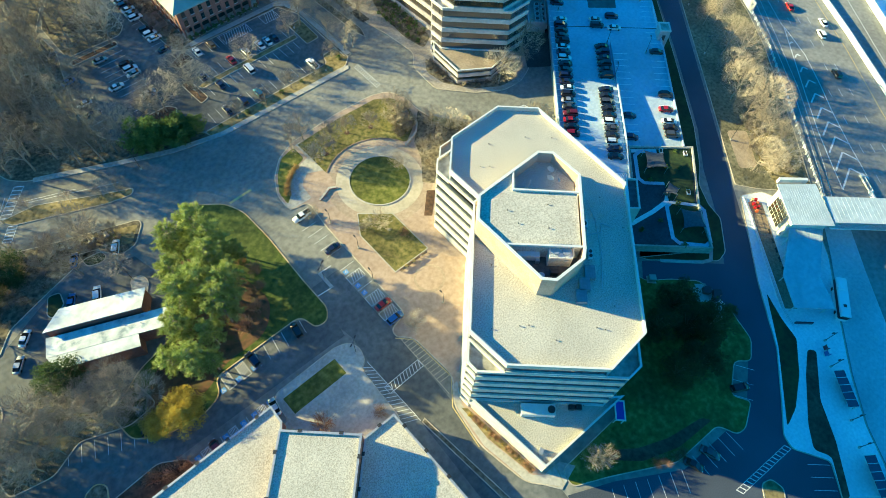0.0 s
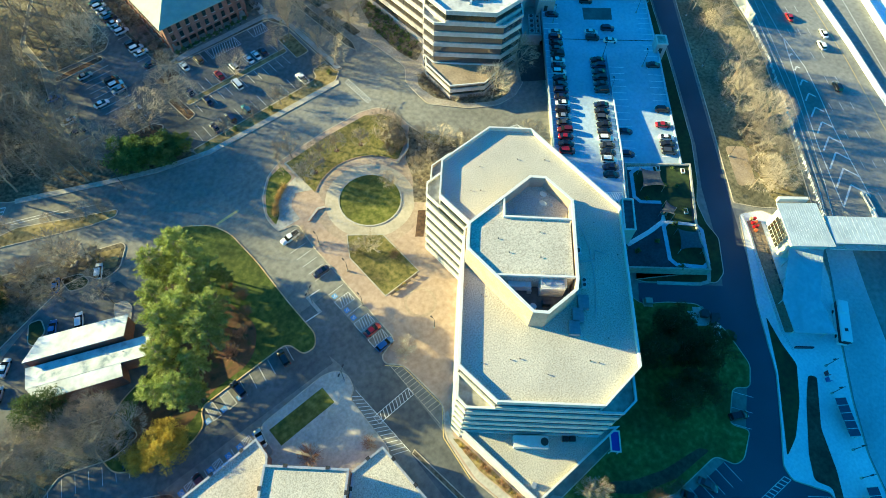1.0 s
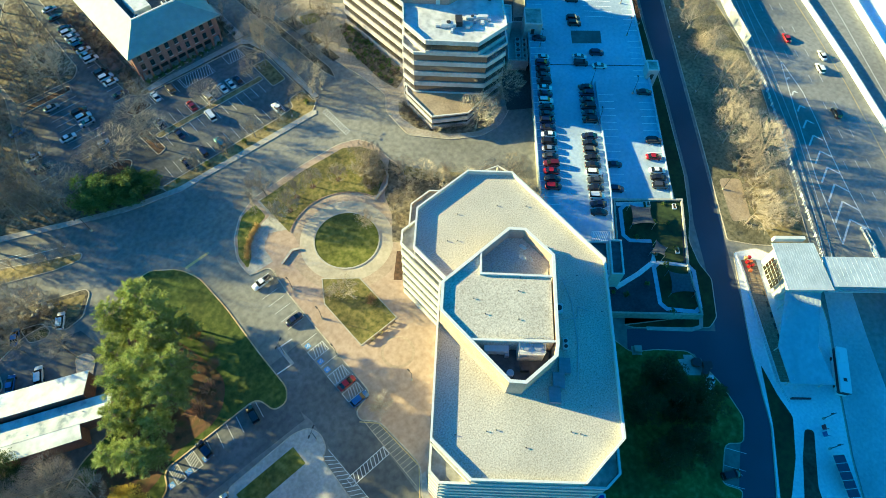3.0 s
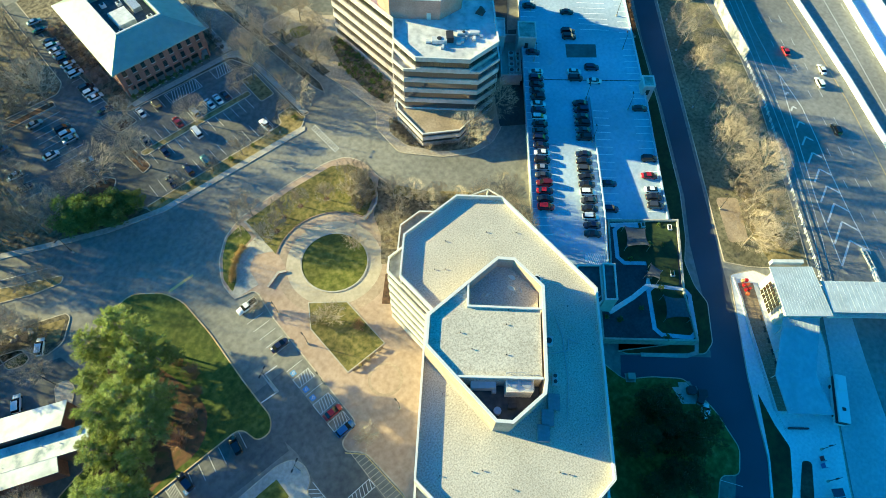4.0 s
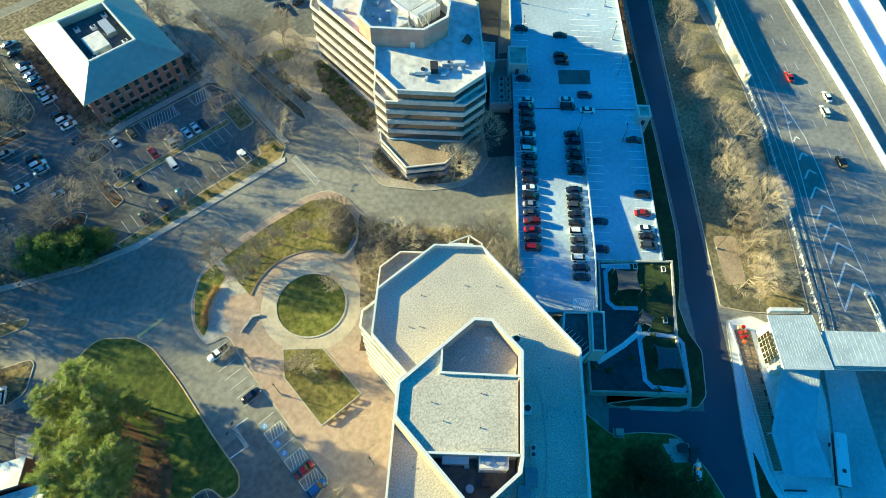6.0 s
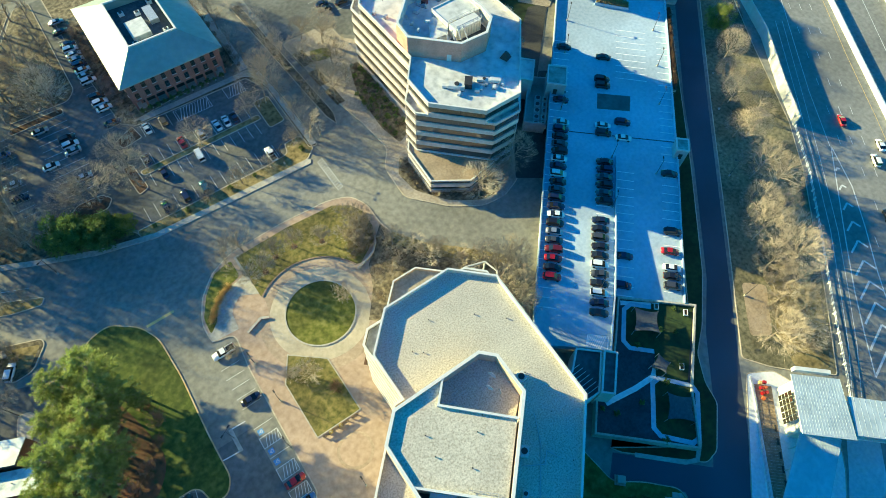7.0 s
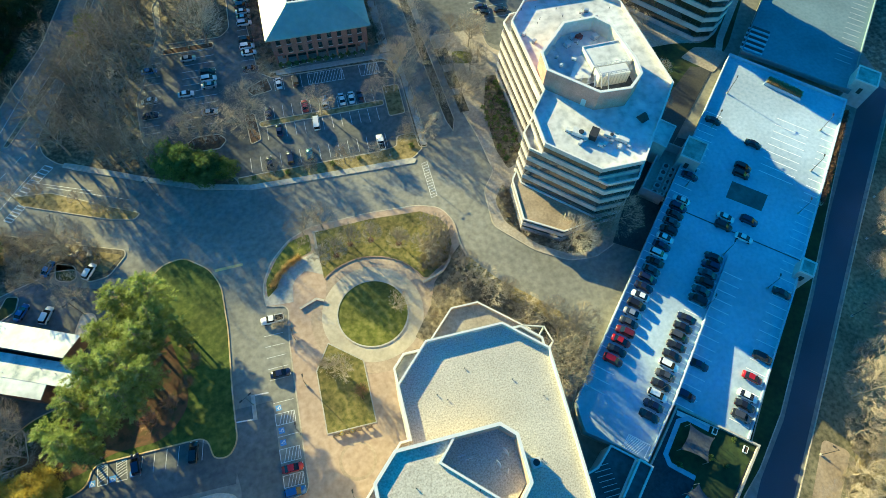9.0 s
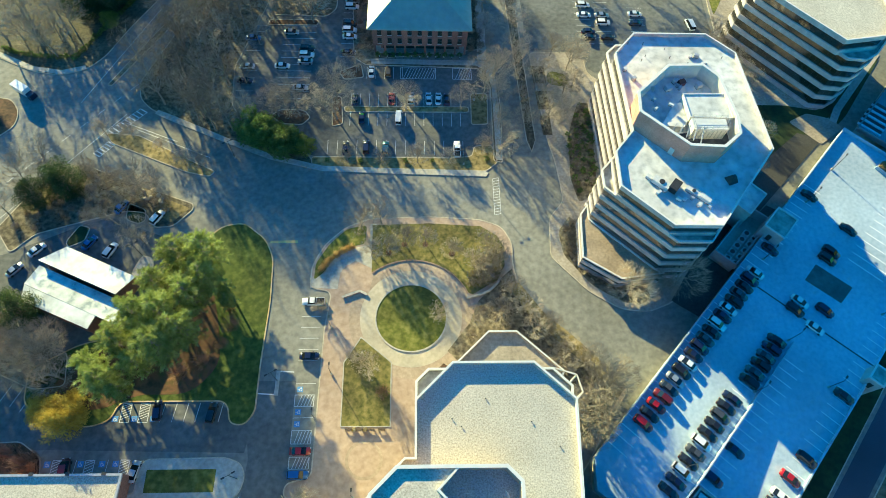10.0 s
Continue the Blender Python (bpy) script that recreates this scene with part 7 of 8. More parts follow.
part("glass", box(bmesh.new(), 0, 0, 2.9, 4.6, 2.2, 0.12), paint("blue_canopy_glass", (0.02, 0.05, 0.35), 0.15), ram)
part("frame", ring(bmesh.new(), [(-2.4, -1.2), (2.4, -1.2), (2.4, 1.2), (-2.4, 1.2)], 0.3, 2.85, 3.2), COPING, ram)
for x in (-2.1, 2.1):
    for y in (-0.95, 0.95):
        part("post", box(bmesh.new(), x, y, -0.03, 0.18, 0.18, 2.9), COPING, ram)
# tower entrance wing towards the garage
wing = thing("stair_wing", "low white annex with a pale roof between tower and garage", "annex")
AN = [(102.0, 38.8), (106.4, 34.8), (99.4, 27.9), (89.2, 28.4), (89.4, 33.5), (97.5, 35.2)]
part("wall", prism(bmesh.new(), AN, -0.2, 7.4), PRECAST, wing)
part("roof", prism(bmesh.new(), inset(AN, 0.25), 7.4, 7.5), ROOF_DARK, wing)
parapet(wing, AN, 7.4, 7.9, PRECAST, 0.3)
ST_A = [(106.4, 34.6), (108.5, 32.3), (101.4, 25.5), (99.1, 27.6)]
part("stair_wall", prism(bmesh.new(), ST_A, -0.2, 8.8), PRECAST, wing)
part("stair_roof", prism(bmesh.new(), inset(ST_A, 0.3), 8.8, 8.9), ROOF_DARK, wing)
parapet(wing, ST_A, 8.8, 9.5, PRECAST, 0.3)
for k in range(7):
    q = Vector((99.8, 35.4)).lerp(Vector((100.4, 29.2)), k / 6)
    part("skylight_bar", box(bmesh.new(), q.x - 1.5, q.y, 7.5, 3.4, 0.12, 0.35), COPING, wing)
# pergola frame at the cut corner
perg = thing("corner_frame", "open white frame round the tower's cut corner terrace", "frame")
for a, b in (((87.2, 64.0), (91.6, 62.6)), ((91.6, 62.6), (92.4, 59.2)), ((92.4, 59.2), (90.2, 56.8))):
    part("beam", strip(bmesh.new(), [a, b], 0.22, 24.8, 25.2), PRECAST, perg)
for x, y in ((91.6, 62.6), (92.4, 59.2)):
    part("post", box(bmesh.new(), x, y, 4.5, 0.3, 0.3, 20.4), PRECAST, perg)

# ---- the second block's roof ----
for x, y, lx, ly, h, l in ((116.6, 107.4, 4.2, 1.8, 1.2, "long pale roof-top unit on white membrane"), (119.6, 106.4, 2.0, 3.0, 1.6, "dark roof-top unit on white membrane"), (123.8, 105.2, 3.6, 1.2, 0.8, "low duct on white membrane"), (126.2, 103.4, 2.8, 1.4, 1.0, "pale roof-top unit on white membrane"), (114.2, 109.2, 1.4, 1.0, 0.7, "small pale roof box on white membrane")):
    roof_unit(x, y, 24.1, lx, ly, h, -40, DARK_METAL if "dark" in l else UNIT_BLUE, l, 1 if lx > 3 else 0)
hood = thing("roof_hood", "dark pyramid-shaped roof hood on white membrane", "roof hood", pose(133.8, 108.8, 24.1))
part("hood", box(bmesh.new(), 0, 0, -0.03, 2.4, 2.4, 1.9, 20, 0.3), DARK_METAL, hood)
bct = thing("cooling_tower", "white louvred cooling tower with railing in the roof well", "roof unit", pose(129.0, 120.9, 26.05, 0, 0, 0))
part("casing", box(bmesh.new(), 0, 0, -0.03, 8.2, 3.2, 3.6), COPING, bct)
for k in range(9):
    part("louvre", box(bmesh.new(), -3.6 + 0.9 * k, -1.65, 0.3, 0.14, 0.12, 2.8), STEEL, bct)
bm = bmesh.new()
for z in (4.2, 4.8):
    strip(bm, [(-4.1, -1.6), (4.1, -1.6), (4.1, 1.6), (-4.1, 1.6)], 0.08, z, z + 0.07, True)
for k in range(7):
    for y in (-1.6, 1.6):
        box(bm, -4.1 + 8.2 * k / 6, y, 3.5, 0.07, 0.07, 1.35)
part("railing", bm, STEEL, bct)
for x, y, l in ((122.6, 134.4, "white"), (130.6, 135.4, "white"), (126.4, 136.2, "red")):
    roof_unit(x, y, 26.0, 1.6, 1.3, 1.1, 20, UNIT_BLUE if l == "white" else CAR_PAINT["maroon"], f"small {l} unit on the penthouse roof")
dish(118.6, 133.6, 26.0, 200)
for k in range(9):
    rng = random.Random(300 + k)
    vent(115 + rng.random() * 26, 141 + rng.random() * 11, 24.1, 0.6)

CLUTTER = random.Random(812)
for k, (cx, cy, z) in enumerate([(118.5, 104.5, 24.1)] * 5 + [(124.5, 103.5, 24.1)] * 5 + [(124.0, 136.0, 26.0)] * 4 + [(119.0, 127.6, 28.9)] * 3 + [(133.0, 146.0, 24.1)] * 3 + [(116.0, 141.0, 24.1)] * 2):
    roof_unit(cx + CLUTTER.uniform(-3, 3), cy + CLUTTER.uniform(-2.2, 2.2), z, CLUTTER.uniform(0.5, 1.5), CLUTTER.uniform(0.5, 1.0), CLUTTER.uniform(0.4, 0.9), CLUTTER.uniform(-60, 60), (UNIT_BLUE, COPING, STEEL)[k % 3], "small pale service box on the white membrane roof")
for x, y in ((55.6, 182.4), (65.2, 183.0), (65.6, 197.4), (56.6, 196.8), (60.8, 194.6)):
    roof_unit(x, y, EAVE + 1.6, 1.6, 1.3, 1.0, 0, UNIT_BLUE, "small grey unit in the dark roof well", 1)

# ---- garage towers, lamps and the yard between ----
def tower_hut(x, y, lx, ly, z0, z1, turn, label):
    ob = thing("stair_tower", label, "stair tower", pose(x, y, 0, 0, 0, turn))
    part("wall", box(bmesh.new(), 0, 0, z0, lx, ly, z1 - z0), PRECAST_B, ob)
    part("roof", box(bmesh.new(), 0, 0, z1, lx - 0.5, ly - 0.5, 0.06), TERRACE, ob)
    part("coping", ring(bmesh.new(), [(-lx / 2 - 0.1, -ly / 2 - 0.1), (lx / 2 + 0.1, -ly / 2 - 0.1), (lx / 2 + 0.1, ly / 2 + 0.1), (-lx / 2 - 0.1, ly / 2 + 0.1)], 0.35, z1, z1 + 0.4), COPING, ob)
    part("door", box(bmesh.new(), 0, -ly / 2 - 0.02, max(z0, DK), 1.1, 0.08, 2.1), DARK_METAL, ob)
    return ob


tower_hut(153.4, 105.8, 5.6, 7.4, -0.2, 9.0, -43.4, "grey flat-roofed stair tower on the garage deck")
tower_hut(165.8, 66.2, 3.4, 4.2, -0.2, 8.6, -43.4, "small grey flat-roofed stair tower at the garage edge")
LAMP_ARM = surface("bronze_lamp_metal", [(0.03, 0.028, 0.026), (0.05, 0.047, 0.043)], 3, 0.5)


def street_lamp(x, y, z, height, turn, label, heads=1):
    ob = thing("street_lamp", label, "street lamp", pose(x, y, z, 0, 0, turn), "street lamps")
    part("foot", tube(bmesh.new(), (0, 0, -0.05), (0, 0, 0.6), 0.28, None, 10), CONCRETE, ob)
    part("pole", tube(bmesh.new(), (0, 0, 0.6), (0, 0, height), 0.09, 0.06, 8), LAMP_ARM, ob)
    for k in range(heads):
        s = 1 if k == 0 else -1
        part("arm", tube(bmesh.new(), (0, 0, height - 0.1), (s * 0.9, 0, height), 0.045, None, 6), LAMP_ARM, ob)
        part("lamp_head", box(bmesh.new(), s * 1.15, 0, height - 0.08, 0.75, 0.34, 0.16), LAMP_ARM, ob)
    return ob


for x, y in ((175.3, 125.1), (164.9, 114.5), (195.6, 106.0), (185.4, 93.9), (174.5, 82.3), (148.6, 97.4), (149.0, 75.8), (137.6, 63.5), (118.6, 47.5), (155.6, 64.6)):
    street_lamp(x, y, deck_z(x, y), 6.0, 47, "dark deck lamp with one arm on the garage", 1)
for x, y in ((36.9, 59.4), (39.2, 81.0), (46.5, 42.6), (40.0, 69.6)):
    street_lamp(x, y, 0.12, 4.8, 90, "slim dark plaza lamp on clay paving", 1)
for x, y in ((27.6, 68.0), (21.4, 46.6), (9.0, 131.0), (73.0, 129.4), (36.4, 148.4), (86.5, 132.4), (-9.6, 100.0), (23.0, 147.0), (76.8, 152.6)):
    street_lamp(x, y, 0.0 if x == 27.6 else 0.1, 7.5, 30, "dark parking-lot lamp with two heads", 2)
for x, y in ((150.6, 25.4), (176.5, 53.6), (193.2, 72.6), (203.0, 84.0)):
    street_lamp(x, y, 0.1, 7.0, 130, "dark lamp beside the service road", 1)
# mechanical yard between block and garage
yard = thing("plant_yard", "sunken walled plant yard with fan units beside the garage", "plant yard")
YD = [(137.0, 100.4), (149.6, 113.6), (154.6, 109.4), (141.6, 96.0)]
part("floor", prism(bmesh.new(), YD, 0.1, 1.2), CONCRETE, yard)
part("wall", ring(bmesh.new(), YD, 0.35, 0.1, 4.4), PRECAST_B, yard)
for k in range(5):
    for j in range(2):
        p = Vector((140.0, 99.6)) + AX * 2.5 * k + PX_ * (1.0 + 2.3 * j)
        roof_unit(p.x, p.y, 1.2, 1.7, 1.7, 1.4, -43, COPING, "white square condenser with fan in the yard", 1)
link = thing("link_bridge", "pale flat-roofed link between office block and garage", "link")
LK = [(141.6, 113.8), (147.8, 119.6), (152.4, 114.8), (146.4, 108.6)]
part("wall", prism(bmesh.new(), LK, -0.2, 8.0), PRECAST_B, link)
part("roof", prism(bmesh.new(), inset(LK, 0.2), 8.0, 8.1), MEMBRANE, link)
parapet(link, LK, 8.0, 8.5, PRECAST_B, 0.25)

# ---- walled garden ----
SAIL = surface("grey_shade_sail", [(0.05, 0.055, 0.065), (0.08, 0.09, 0.1)], 1.5, 0.8)
GZ = GF - 0.1
for pl in ([(114.6, 34.6), (120.2, 40.2), (122.0, 40.2), (126.8, 35.6), (126.6, 34.0), (120.8, 28.6), (119.0, 28.6), (114.6, 32.8)], [(105.8, 15.4), (112.6, 22.6), (114.2, 22.6), (119.0, 17.2), (118.8, 15.6), (111.8, 8.6), (110.4, 8.6), (105.8, 13.6)]):
    part("path", ring(bmesh.new(), inset(pl, -1.1), 1.1, GZ, GZ + 0.06), DECK, garden, "pale concrete garden path")
    part("lawn", prism(bmesh.new(), pl, GZ, GZ + 0.1), TURF_SHADED, garden)
part("path", strip(bmesh.new(), [(119.4, 27.6), (113.6, 24.2), (108, 24.6), (100, 26)], 1.3, GZ, GZ + 0.05), CONCRETE_PALE, garden)
part("path", strip(bmesh.new(), [(120.4, 42.6), (128, 36.4)], 1.2, GZ, GZ + 0.05), CONCRETE_PALE, garden)


def shade_sail(x, y, turn, size, label="dark shade sail on four poles over garden seats"):
    ob = thing("shade_sail", label, "shade sail", Matrix.Translation(GARDEN_AT) @ pose(x, y, GZ + 0.05, 0, 0, turn), "shade sails")
    h = size / 2
    bm = bmesh.new()
    n = 8
    grid = []
    for i in range(n + 1):
        row = []
        for j in range(n + 1):
            u, v = i / n * 2 - 1, j / n * 2 - 1
            pinch = 1 - 0.16 * (1 - v * v)
            pinch2 = 1 - 0.16 * (1 - u * u)
            row.append(bm.verts.new((u * h * pinch, v * h * pinch2, 2.6 + 0.5 * u * v)))
        grid.append(row)
    for i in range(n):
        for j in range(n):
            bm.faces.new((grid[i][j], grid[i + 1][j], grid[i + 1][j + 1], grid[i][j + 1]))
    part("sail", bm, SAIL, ob)
    for sx in (-1, 1):
        for sy in (-1, 1):
            part("pole", tube(bmesh.new(), (sx * h, sy * h, -0.05), (sx * h, sy * h, 2.7 + 0.5 * sx * sy), 0.07, None, 7), STEEL, ob)
    part("seat", box(bmesh.new(), 0, 0, -0.03, 1.8, 0.5, 0.45), WOOD, ob)
    part("table", box(bmesh.new(), 0, 0.9, 0.0, 1.6, 0.7, 0.75), WOOD, ob)


shade_sail(121.0, 35.0, 47, 6.0)
shade_sail(112.4, 15.4, 47, 6.0)
shade_sail(116.2, 25.2, 20, 3.4, "small dark shade sail in the walled garden")
scatter([BOXWOOD], [(131.2, 33.2), (127.0, 28.6), (117.0, 31.4), (124.4, 31.0), (108.0, 20.8), (101.5, 22.4), (99.5, 25.0), (106.5, 11.6), (116, 21), (122, 22)], "dark shrub in the walled garden", 0.7, 1.2, "garden shrubs", GZ + 0.05)
for x, y in ((126.9, 36.6), (131.8, 31.2), (120.8, 22.0)):
    pb = thing("planter_box", "pale square planter in the walled garden", "planter", Matrix.Translation(GARDEN_AT) @ pose(x, y, GZ, 0, 0, 47), "planters")
    part("box", ring(bmesh.new(), [(-0.8, -0.5), (0.8, -0.5), (0.8, 0.5), (-0.8, 0.5)], 0.12, -0.02, 0.7), CONCRETE_PALE, pb)
    part("soil", box(bmesh.new(), 0, 0, 0.0, 1.4, 0.8, 0.6), MULCH, pb)

# ---- plaza furniture ----
def bench(x, y, turn, z=0.12):
    ob = thing("bench", "wooden plaza bench with metal legs beside the lawn", "bench", pose(x, y, z, 0, 0, turn), "plaza benches")
    for k in range(4):
        part("slat", box(bmesh.new(), 0, -0.2 + 0.13 * k, 0.42, 1.7, 0.1, 0.05), WOOD, ob)
    part("backrest", box(bmesh.new(), 0, 0.28, 0.5, 1.7, 0.06, 0.4), WOOD, ob)
    for sx in (-0.7, 0.7):
        part("leg", box(bmesh.new(), sx, 0.02, -0.02, 0.08, 0.5, 0.45), DARK_METAL, ob)


for x in (44.8, 47.2, 49.8, 52.2):
    bench(x, 56.6, 0)
for x in (46.0, 48.5):
    pl = thing("planter", "round stone planter with yellow flowers beside the bench", "planter", pose(x, 56.7, 0.12), "planters")
    part("pot", tube(bmesh.new(), (0, 0, -0.02), (0, 0, 0.6), 0.35, 0.5, 12), CONCRETE, pl)
    s = Soup()
    rng = random.Random(5)
    for _ in range(60):
        d = Vector((rng.gauss(0, 1), rng.gauss(0, 1), abs(rng.gauss(0.6, 0.6)))).normalized()
        s.blade(Vector((0, 0, 0.55)) + d * 0.3, d * 0.25, 0.08, rng)
    s.mesh("flowers", LEAF_YELLOW, pl, "", "stuff")
wl = thing("seat_wall", "angled brick seat wall with pale coping in the plaza", "garden wall")
part("wall_body", strip(bmesh.new(), [(41.4, 88.9), (45.7, 90.5), (47.4, 89.6)], 0.5, 0.05, 0.5), BRICK_RED, wl)
part("coping", strip(bmesh.new(), [(41.3, 88.87), (45.7, 90.53), (47.5, 89.55)], 0.62, 0.5, 0.58), CONCRETE, wl)
wl = thing("seat_wall", "curved pale stone wall at the lawn's corner", "garden wall")
part("wall_body", strip(bmesh.new(), [(72.6, 88.6), (75.6, 89.4), (78.4, 90.6), (80.6, 92.8), (81.4, 94.4)], 0.5, 0.05, 0.8), CONCRETE, wl)
mc = thing("median_kerb", "narrow raised concrete median with a lamp in the lane", "kerb", kind="structure")
part("kerb_body", box(bmesh.new(), 27.6, 67.5, -0.02, 0.9, 5.8, 0.17), CONCRETE, mc)
for a, b in (((27.7, 70.3), (31.2, 70.1)), ((23.4, 65.1), (27.4, 64.8))):
    line(thing("stop_line", "white bar across the parking lane", "road marking", kind="structure"), a, b, 0.3)
for x, y in ((66.6, 67.4), (68.2, 66.2)):
    sk = thing("skylight_box", "dark framed grille box at the tower's foot", "vent box", pose(x, y, 0.12, 0, 0, 40))
    part("frame", ring(bmesh.new(), [(-0.9, -0.6), (0.9, -0.6), (0.9, 0.6), (-0.9, 0.6)], 0.15, -0.02, 0.5), WOOD, sk)
    part("grille", box(bmesh.new(), 0, 0, 0, 1.6, 0.9, 0.3), DARK_METAL, sk)
# boulders
ROCK = surface("grey_boulder", [(0.22, 0.2, 0.17), (0.42, 0.39, 0.34)], 1.2, 0.9, 0.5)
for k in range(16):
    rng = random.Random(700 + k)
    t = k / 15
    bm = bmesh.new()
    bmesh.ops.create_icosphere(bm, subdivisions=2, radius=1)
    for v in bm.verts:
        v.co *= 0.8 + 0.35 * noise.noise(v.co * 1.7 + Vector((k * 3.1, 0, 0)))
        v.co.z *= 0.6
    ob = part("boulder", bm, ROCK)
    ob.matrix_basis = pose(-8 - 16 * t + rng.uniform(-1, 1), 117.2 + 4.4 * t + rng.uniform(-1.2, 1.2), 0.2, 0, 0, rng.uniform(0, 360)) @ Matrix.Scale(rng.uniform(0.45, 1.0), 4)
    tagged(ob, "grey boulder set in the brown planting bed", "boulder", "boulders")
# bins by the eastern lawn, transformer
for x, y, c in ((101.0, -0.6, "brown"), (102.4, -2.8, "brown")):
    sk = thing("skip_bin", "brown steel waste container on a concrete pad", "waste container", pose(x, y, 0.1, 0, 0, -43), "waste containers")
    part("body", box(bmesh.new(), 0, 0, -0.03, 2.0, 1.5, 1.3, 0, 1.08), BRICK_RED, sk)
    part("lid", box(bmesh.new(), 0, 0, 1.27, 2.15, 1.6, 0.1), DARK_METAL, sk)
tr = thing("transformer", "green-grey metal transformer box on a concrete pad", "transformer", pose(92.8, 11.2, 0.1, 0, 0, -43))
part("pad", box(bmesh.new(), 0, 0, -0.05, 2.4, 2.2, 0.15), CONCRETE, tr)
part("casing", box(bmesh.new(), 0, 0, 0.1, 1.8, 1.6, 1.4), ROOF_TEAL, tr)
patch("bin_pad", [(98.6, 3.0), (103.2, -0.8), (101.0, -4.6), (97.0, -1.0)], 0.14, CONCRETE, "pale concrete pad under the waste containers", "paving")


# ---- station, bridge, bus bays and highway furniture ----
RIB = surface("ribbed_white_roof", [(0.37, 0.45, 0.49), (0.47, 0.54, 0.57)], 0.8, 0.45, 0.05, 0.08, 0.2)


def ribbed(owner, poly, z_a, z_b, thick, step=0.62, label="ribbed pale metal roof"):
    """A four-cornered ribbed metal roof, z_a along its first edge and z_b along its third; the ribs run from the first to the third."""
    a, b, c, d = [Vector(p) for p in poly]
    bm = bmesh.new()
    top = [bm.verts.new((p.x, p.y, z)) for p, z in ((a, z_a), (b, z_a), (c, z_b), (d, z_b))]
    low = [bm.verts.new((p.x, p.y, z - thick)) for p, z in ((a, z_a), (b, z_a), (c, z_b), (d, z_b))]
    bm.faces.new(top)
    bm.faces.new(low[::-1])
    for k in range(4):
        bm.faces.new((low[k], low[(k + 1) % 4], top[(k + 1) % 4], top[k]))
    bmesh.ops.recalc_face_normals(bm, faces=bm.faces)
    roof = part("roof", bm, RIB, owner, label)
    n = int((b - a).length / step)
    for k in range(n + 1):
        t = k / n
        p, q = a.lerp(b, t), d.lerp(c, t)
        u = (b - a).normalized() * 0.04
        bm = bmesh.new()
        bm.faces.new([bm.verts.new(v) for v in ((p.x - u.x, p.y - u.y, z_a), (p.x, p.y, z_a + 0.03), (q.x, q.y, z_b + 0.03), (q.x - u.x, q.y - u.y, z_b))])
        bm.faces.new([bm.verts.new(v) for v in ((p.x, p.y, z_a + 0.03), (p.x + u.x, p.y + u.y, z_a), (q.x + u.x, q.y + u.y, z_b), (q.x, q.y, z_b + 0.03))])
        part("rib", bm, RIB, roof)
    return roof


station = thing("station_pavilion", "white station entrance pavilion with a ribbed metal roof", "station")
ST = [(138.0, 5.9), (146.2, -1.3), (138.4, -12.2), (129.8, -4.4)]
ribbed(station, ST, 8.6, 8.0, 0.35)
WALLS = inset(ST, 0.9)
part("wall", ring(bmesh.new(), WALLS, 0.3, -0.2, 7.7), WALL_WHITE, station)
part("floor", prism(bmesh.new(), inset(WALLS, 0.3), -0.2, 0.3), CONCRETE, station)
part("upstand", strip(bmesh.new(), [(139.4, 6.4), (145.4, 1.0)], 0.9, 7.6, 9.3), WALL_WHITE, station)
a, b = Vector((137.2, 4.4)), Vector((131.0, -3.2))
u = (b - a).normalized()
nrm = Vector((u.y, -u.x))
if nrm.x > 0:
    nrm = -nrm
ang = math.degrees(math.atan2(u.y, u.x))
for i in range(5):
    for j in range(4):
        p = a + u * (2.2 + 1.35 * i) + nrm * 0.25
        w = part("window", box(bmesh.new(), p.x, p.y, 1.6 + 1.4 * j, 1.1, 0.12, 1.2, ang), GLASS_DARK, station)
        part("frame", box(bmesh.new(), p.x + nrm.x * 0.05, p.y + nrm.y * 0.05, 1.5 + 1.4 * j, 1.3, 0.1, 0.1, ang), WALL_WHITE, w)
canopy = thing("walk_canopy", "long pale ribbed canopy along the station walk", "canopy")
ribbed(canopy, [(131.6, -4.2), (137.6, -10.8), (124.2, -17.9), (116.9, -11.4)], 5.2, 4.8, 0.25)
ribbed(canopy, [(116.9, -11.4), (124.2, -17.9), (119.2, -25.7), (111.5, -18.4)], 4.9, 4.4, 0.25)
for x, y in ((129.2, -6.2), (133.6, -11.6), (118.6, -11.8), (123.8, -17.2), (113.0, -18.4), (118.6, -24.2), (124.4, -8.6), (128.8, -14.0)):
    part("post", tube(bmesh.new(), (x, y, 0), (x, y, 4.5), 0.14, None, 8), WALL_WHITE, canopy)
walkdeck = thing("timber_walk", "tan plank walk beside the station canopy", "walkway", kind="structure")
p0, p1, wv = Vector((134.4, 8.4)), Vector((112.8, -17.4)), Vector((3.0, -2.7))
for k in range(52):
    t0, t1 = k / 52, (k + 0.92) / 52
    q0, q1 = p0.lerp(p1, t0), p0.lerp(p1, t1)
    part("plank", prism(bmesh.new(), [tuple(q0), tuple(q0 + wv * (1 - 0.2 * t0)), tuple(q1 + wv * (1 - 0.2 * t1)), tuple(q1)], 0.1, 0.24), WOOD, walkdeck)
for k in range(7):
    q = p0.lerp(p1, 0.3 + 0.09 * k) + wv * 0.75
    bl = thing("walk_bench", "low dark bench on the plank walk", "bench", pose(q.x, q.y, 0.22, 0, 0, 50), "walk benches")
    part("seat", box(bmesh.new(), 0, 0, 0.35, 1.5, 0.45, 0.09), DARK_METAL, bl)
    for sx in (-0.55, 0.55):
        part("leg", box(bmesh.new(), sx, 0, -0.02, 0.1, 0.4, 0.37), DARK_METAL, bl)
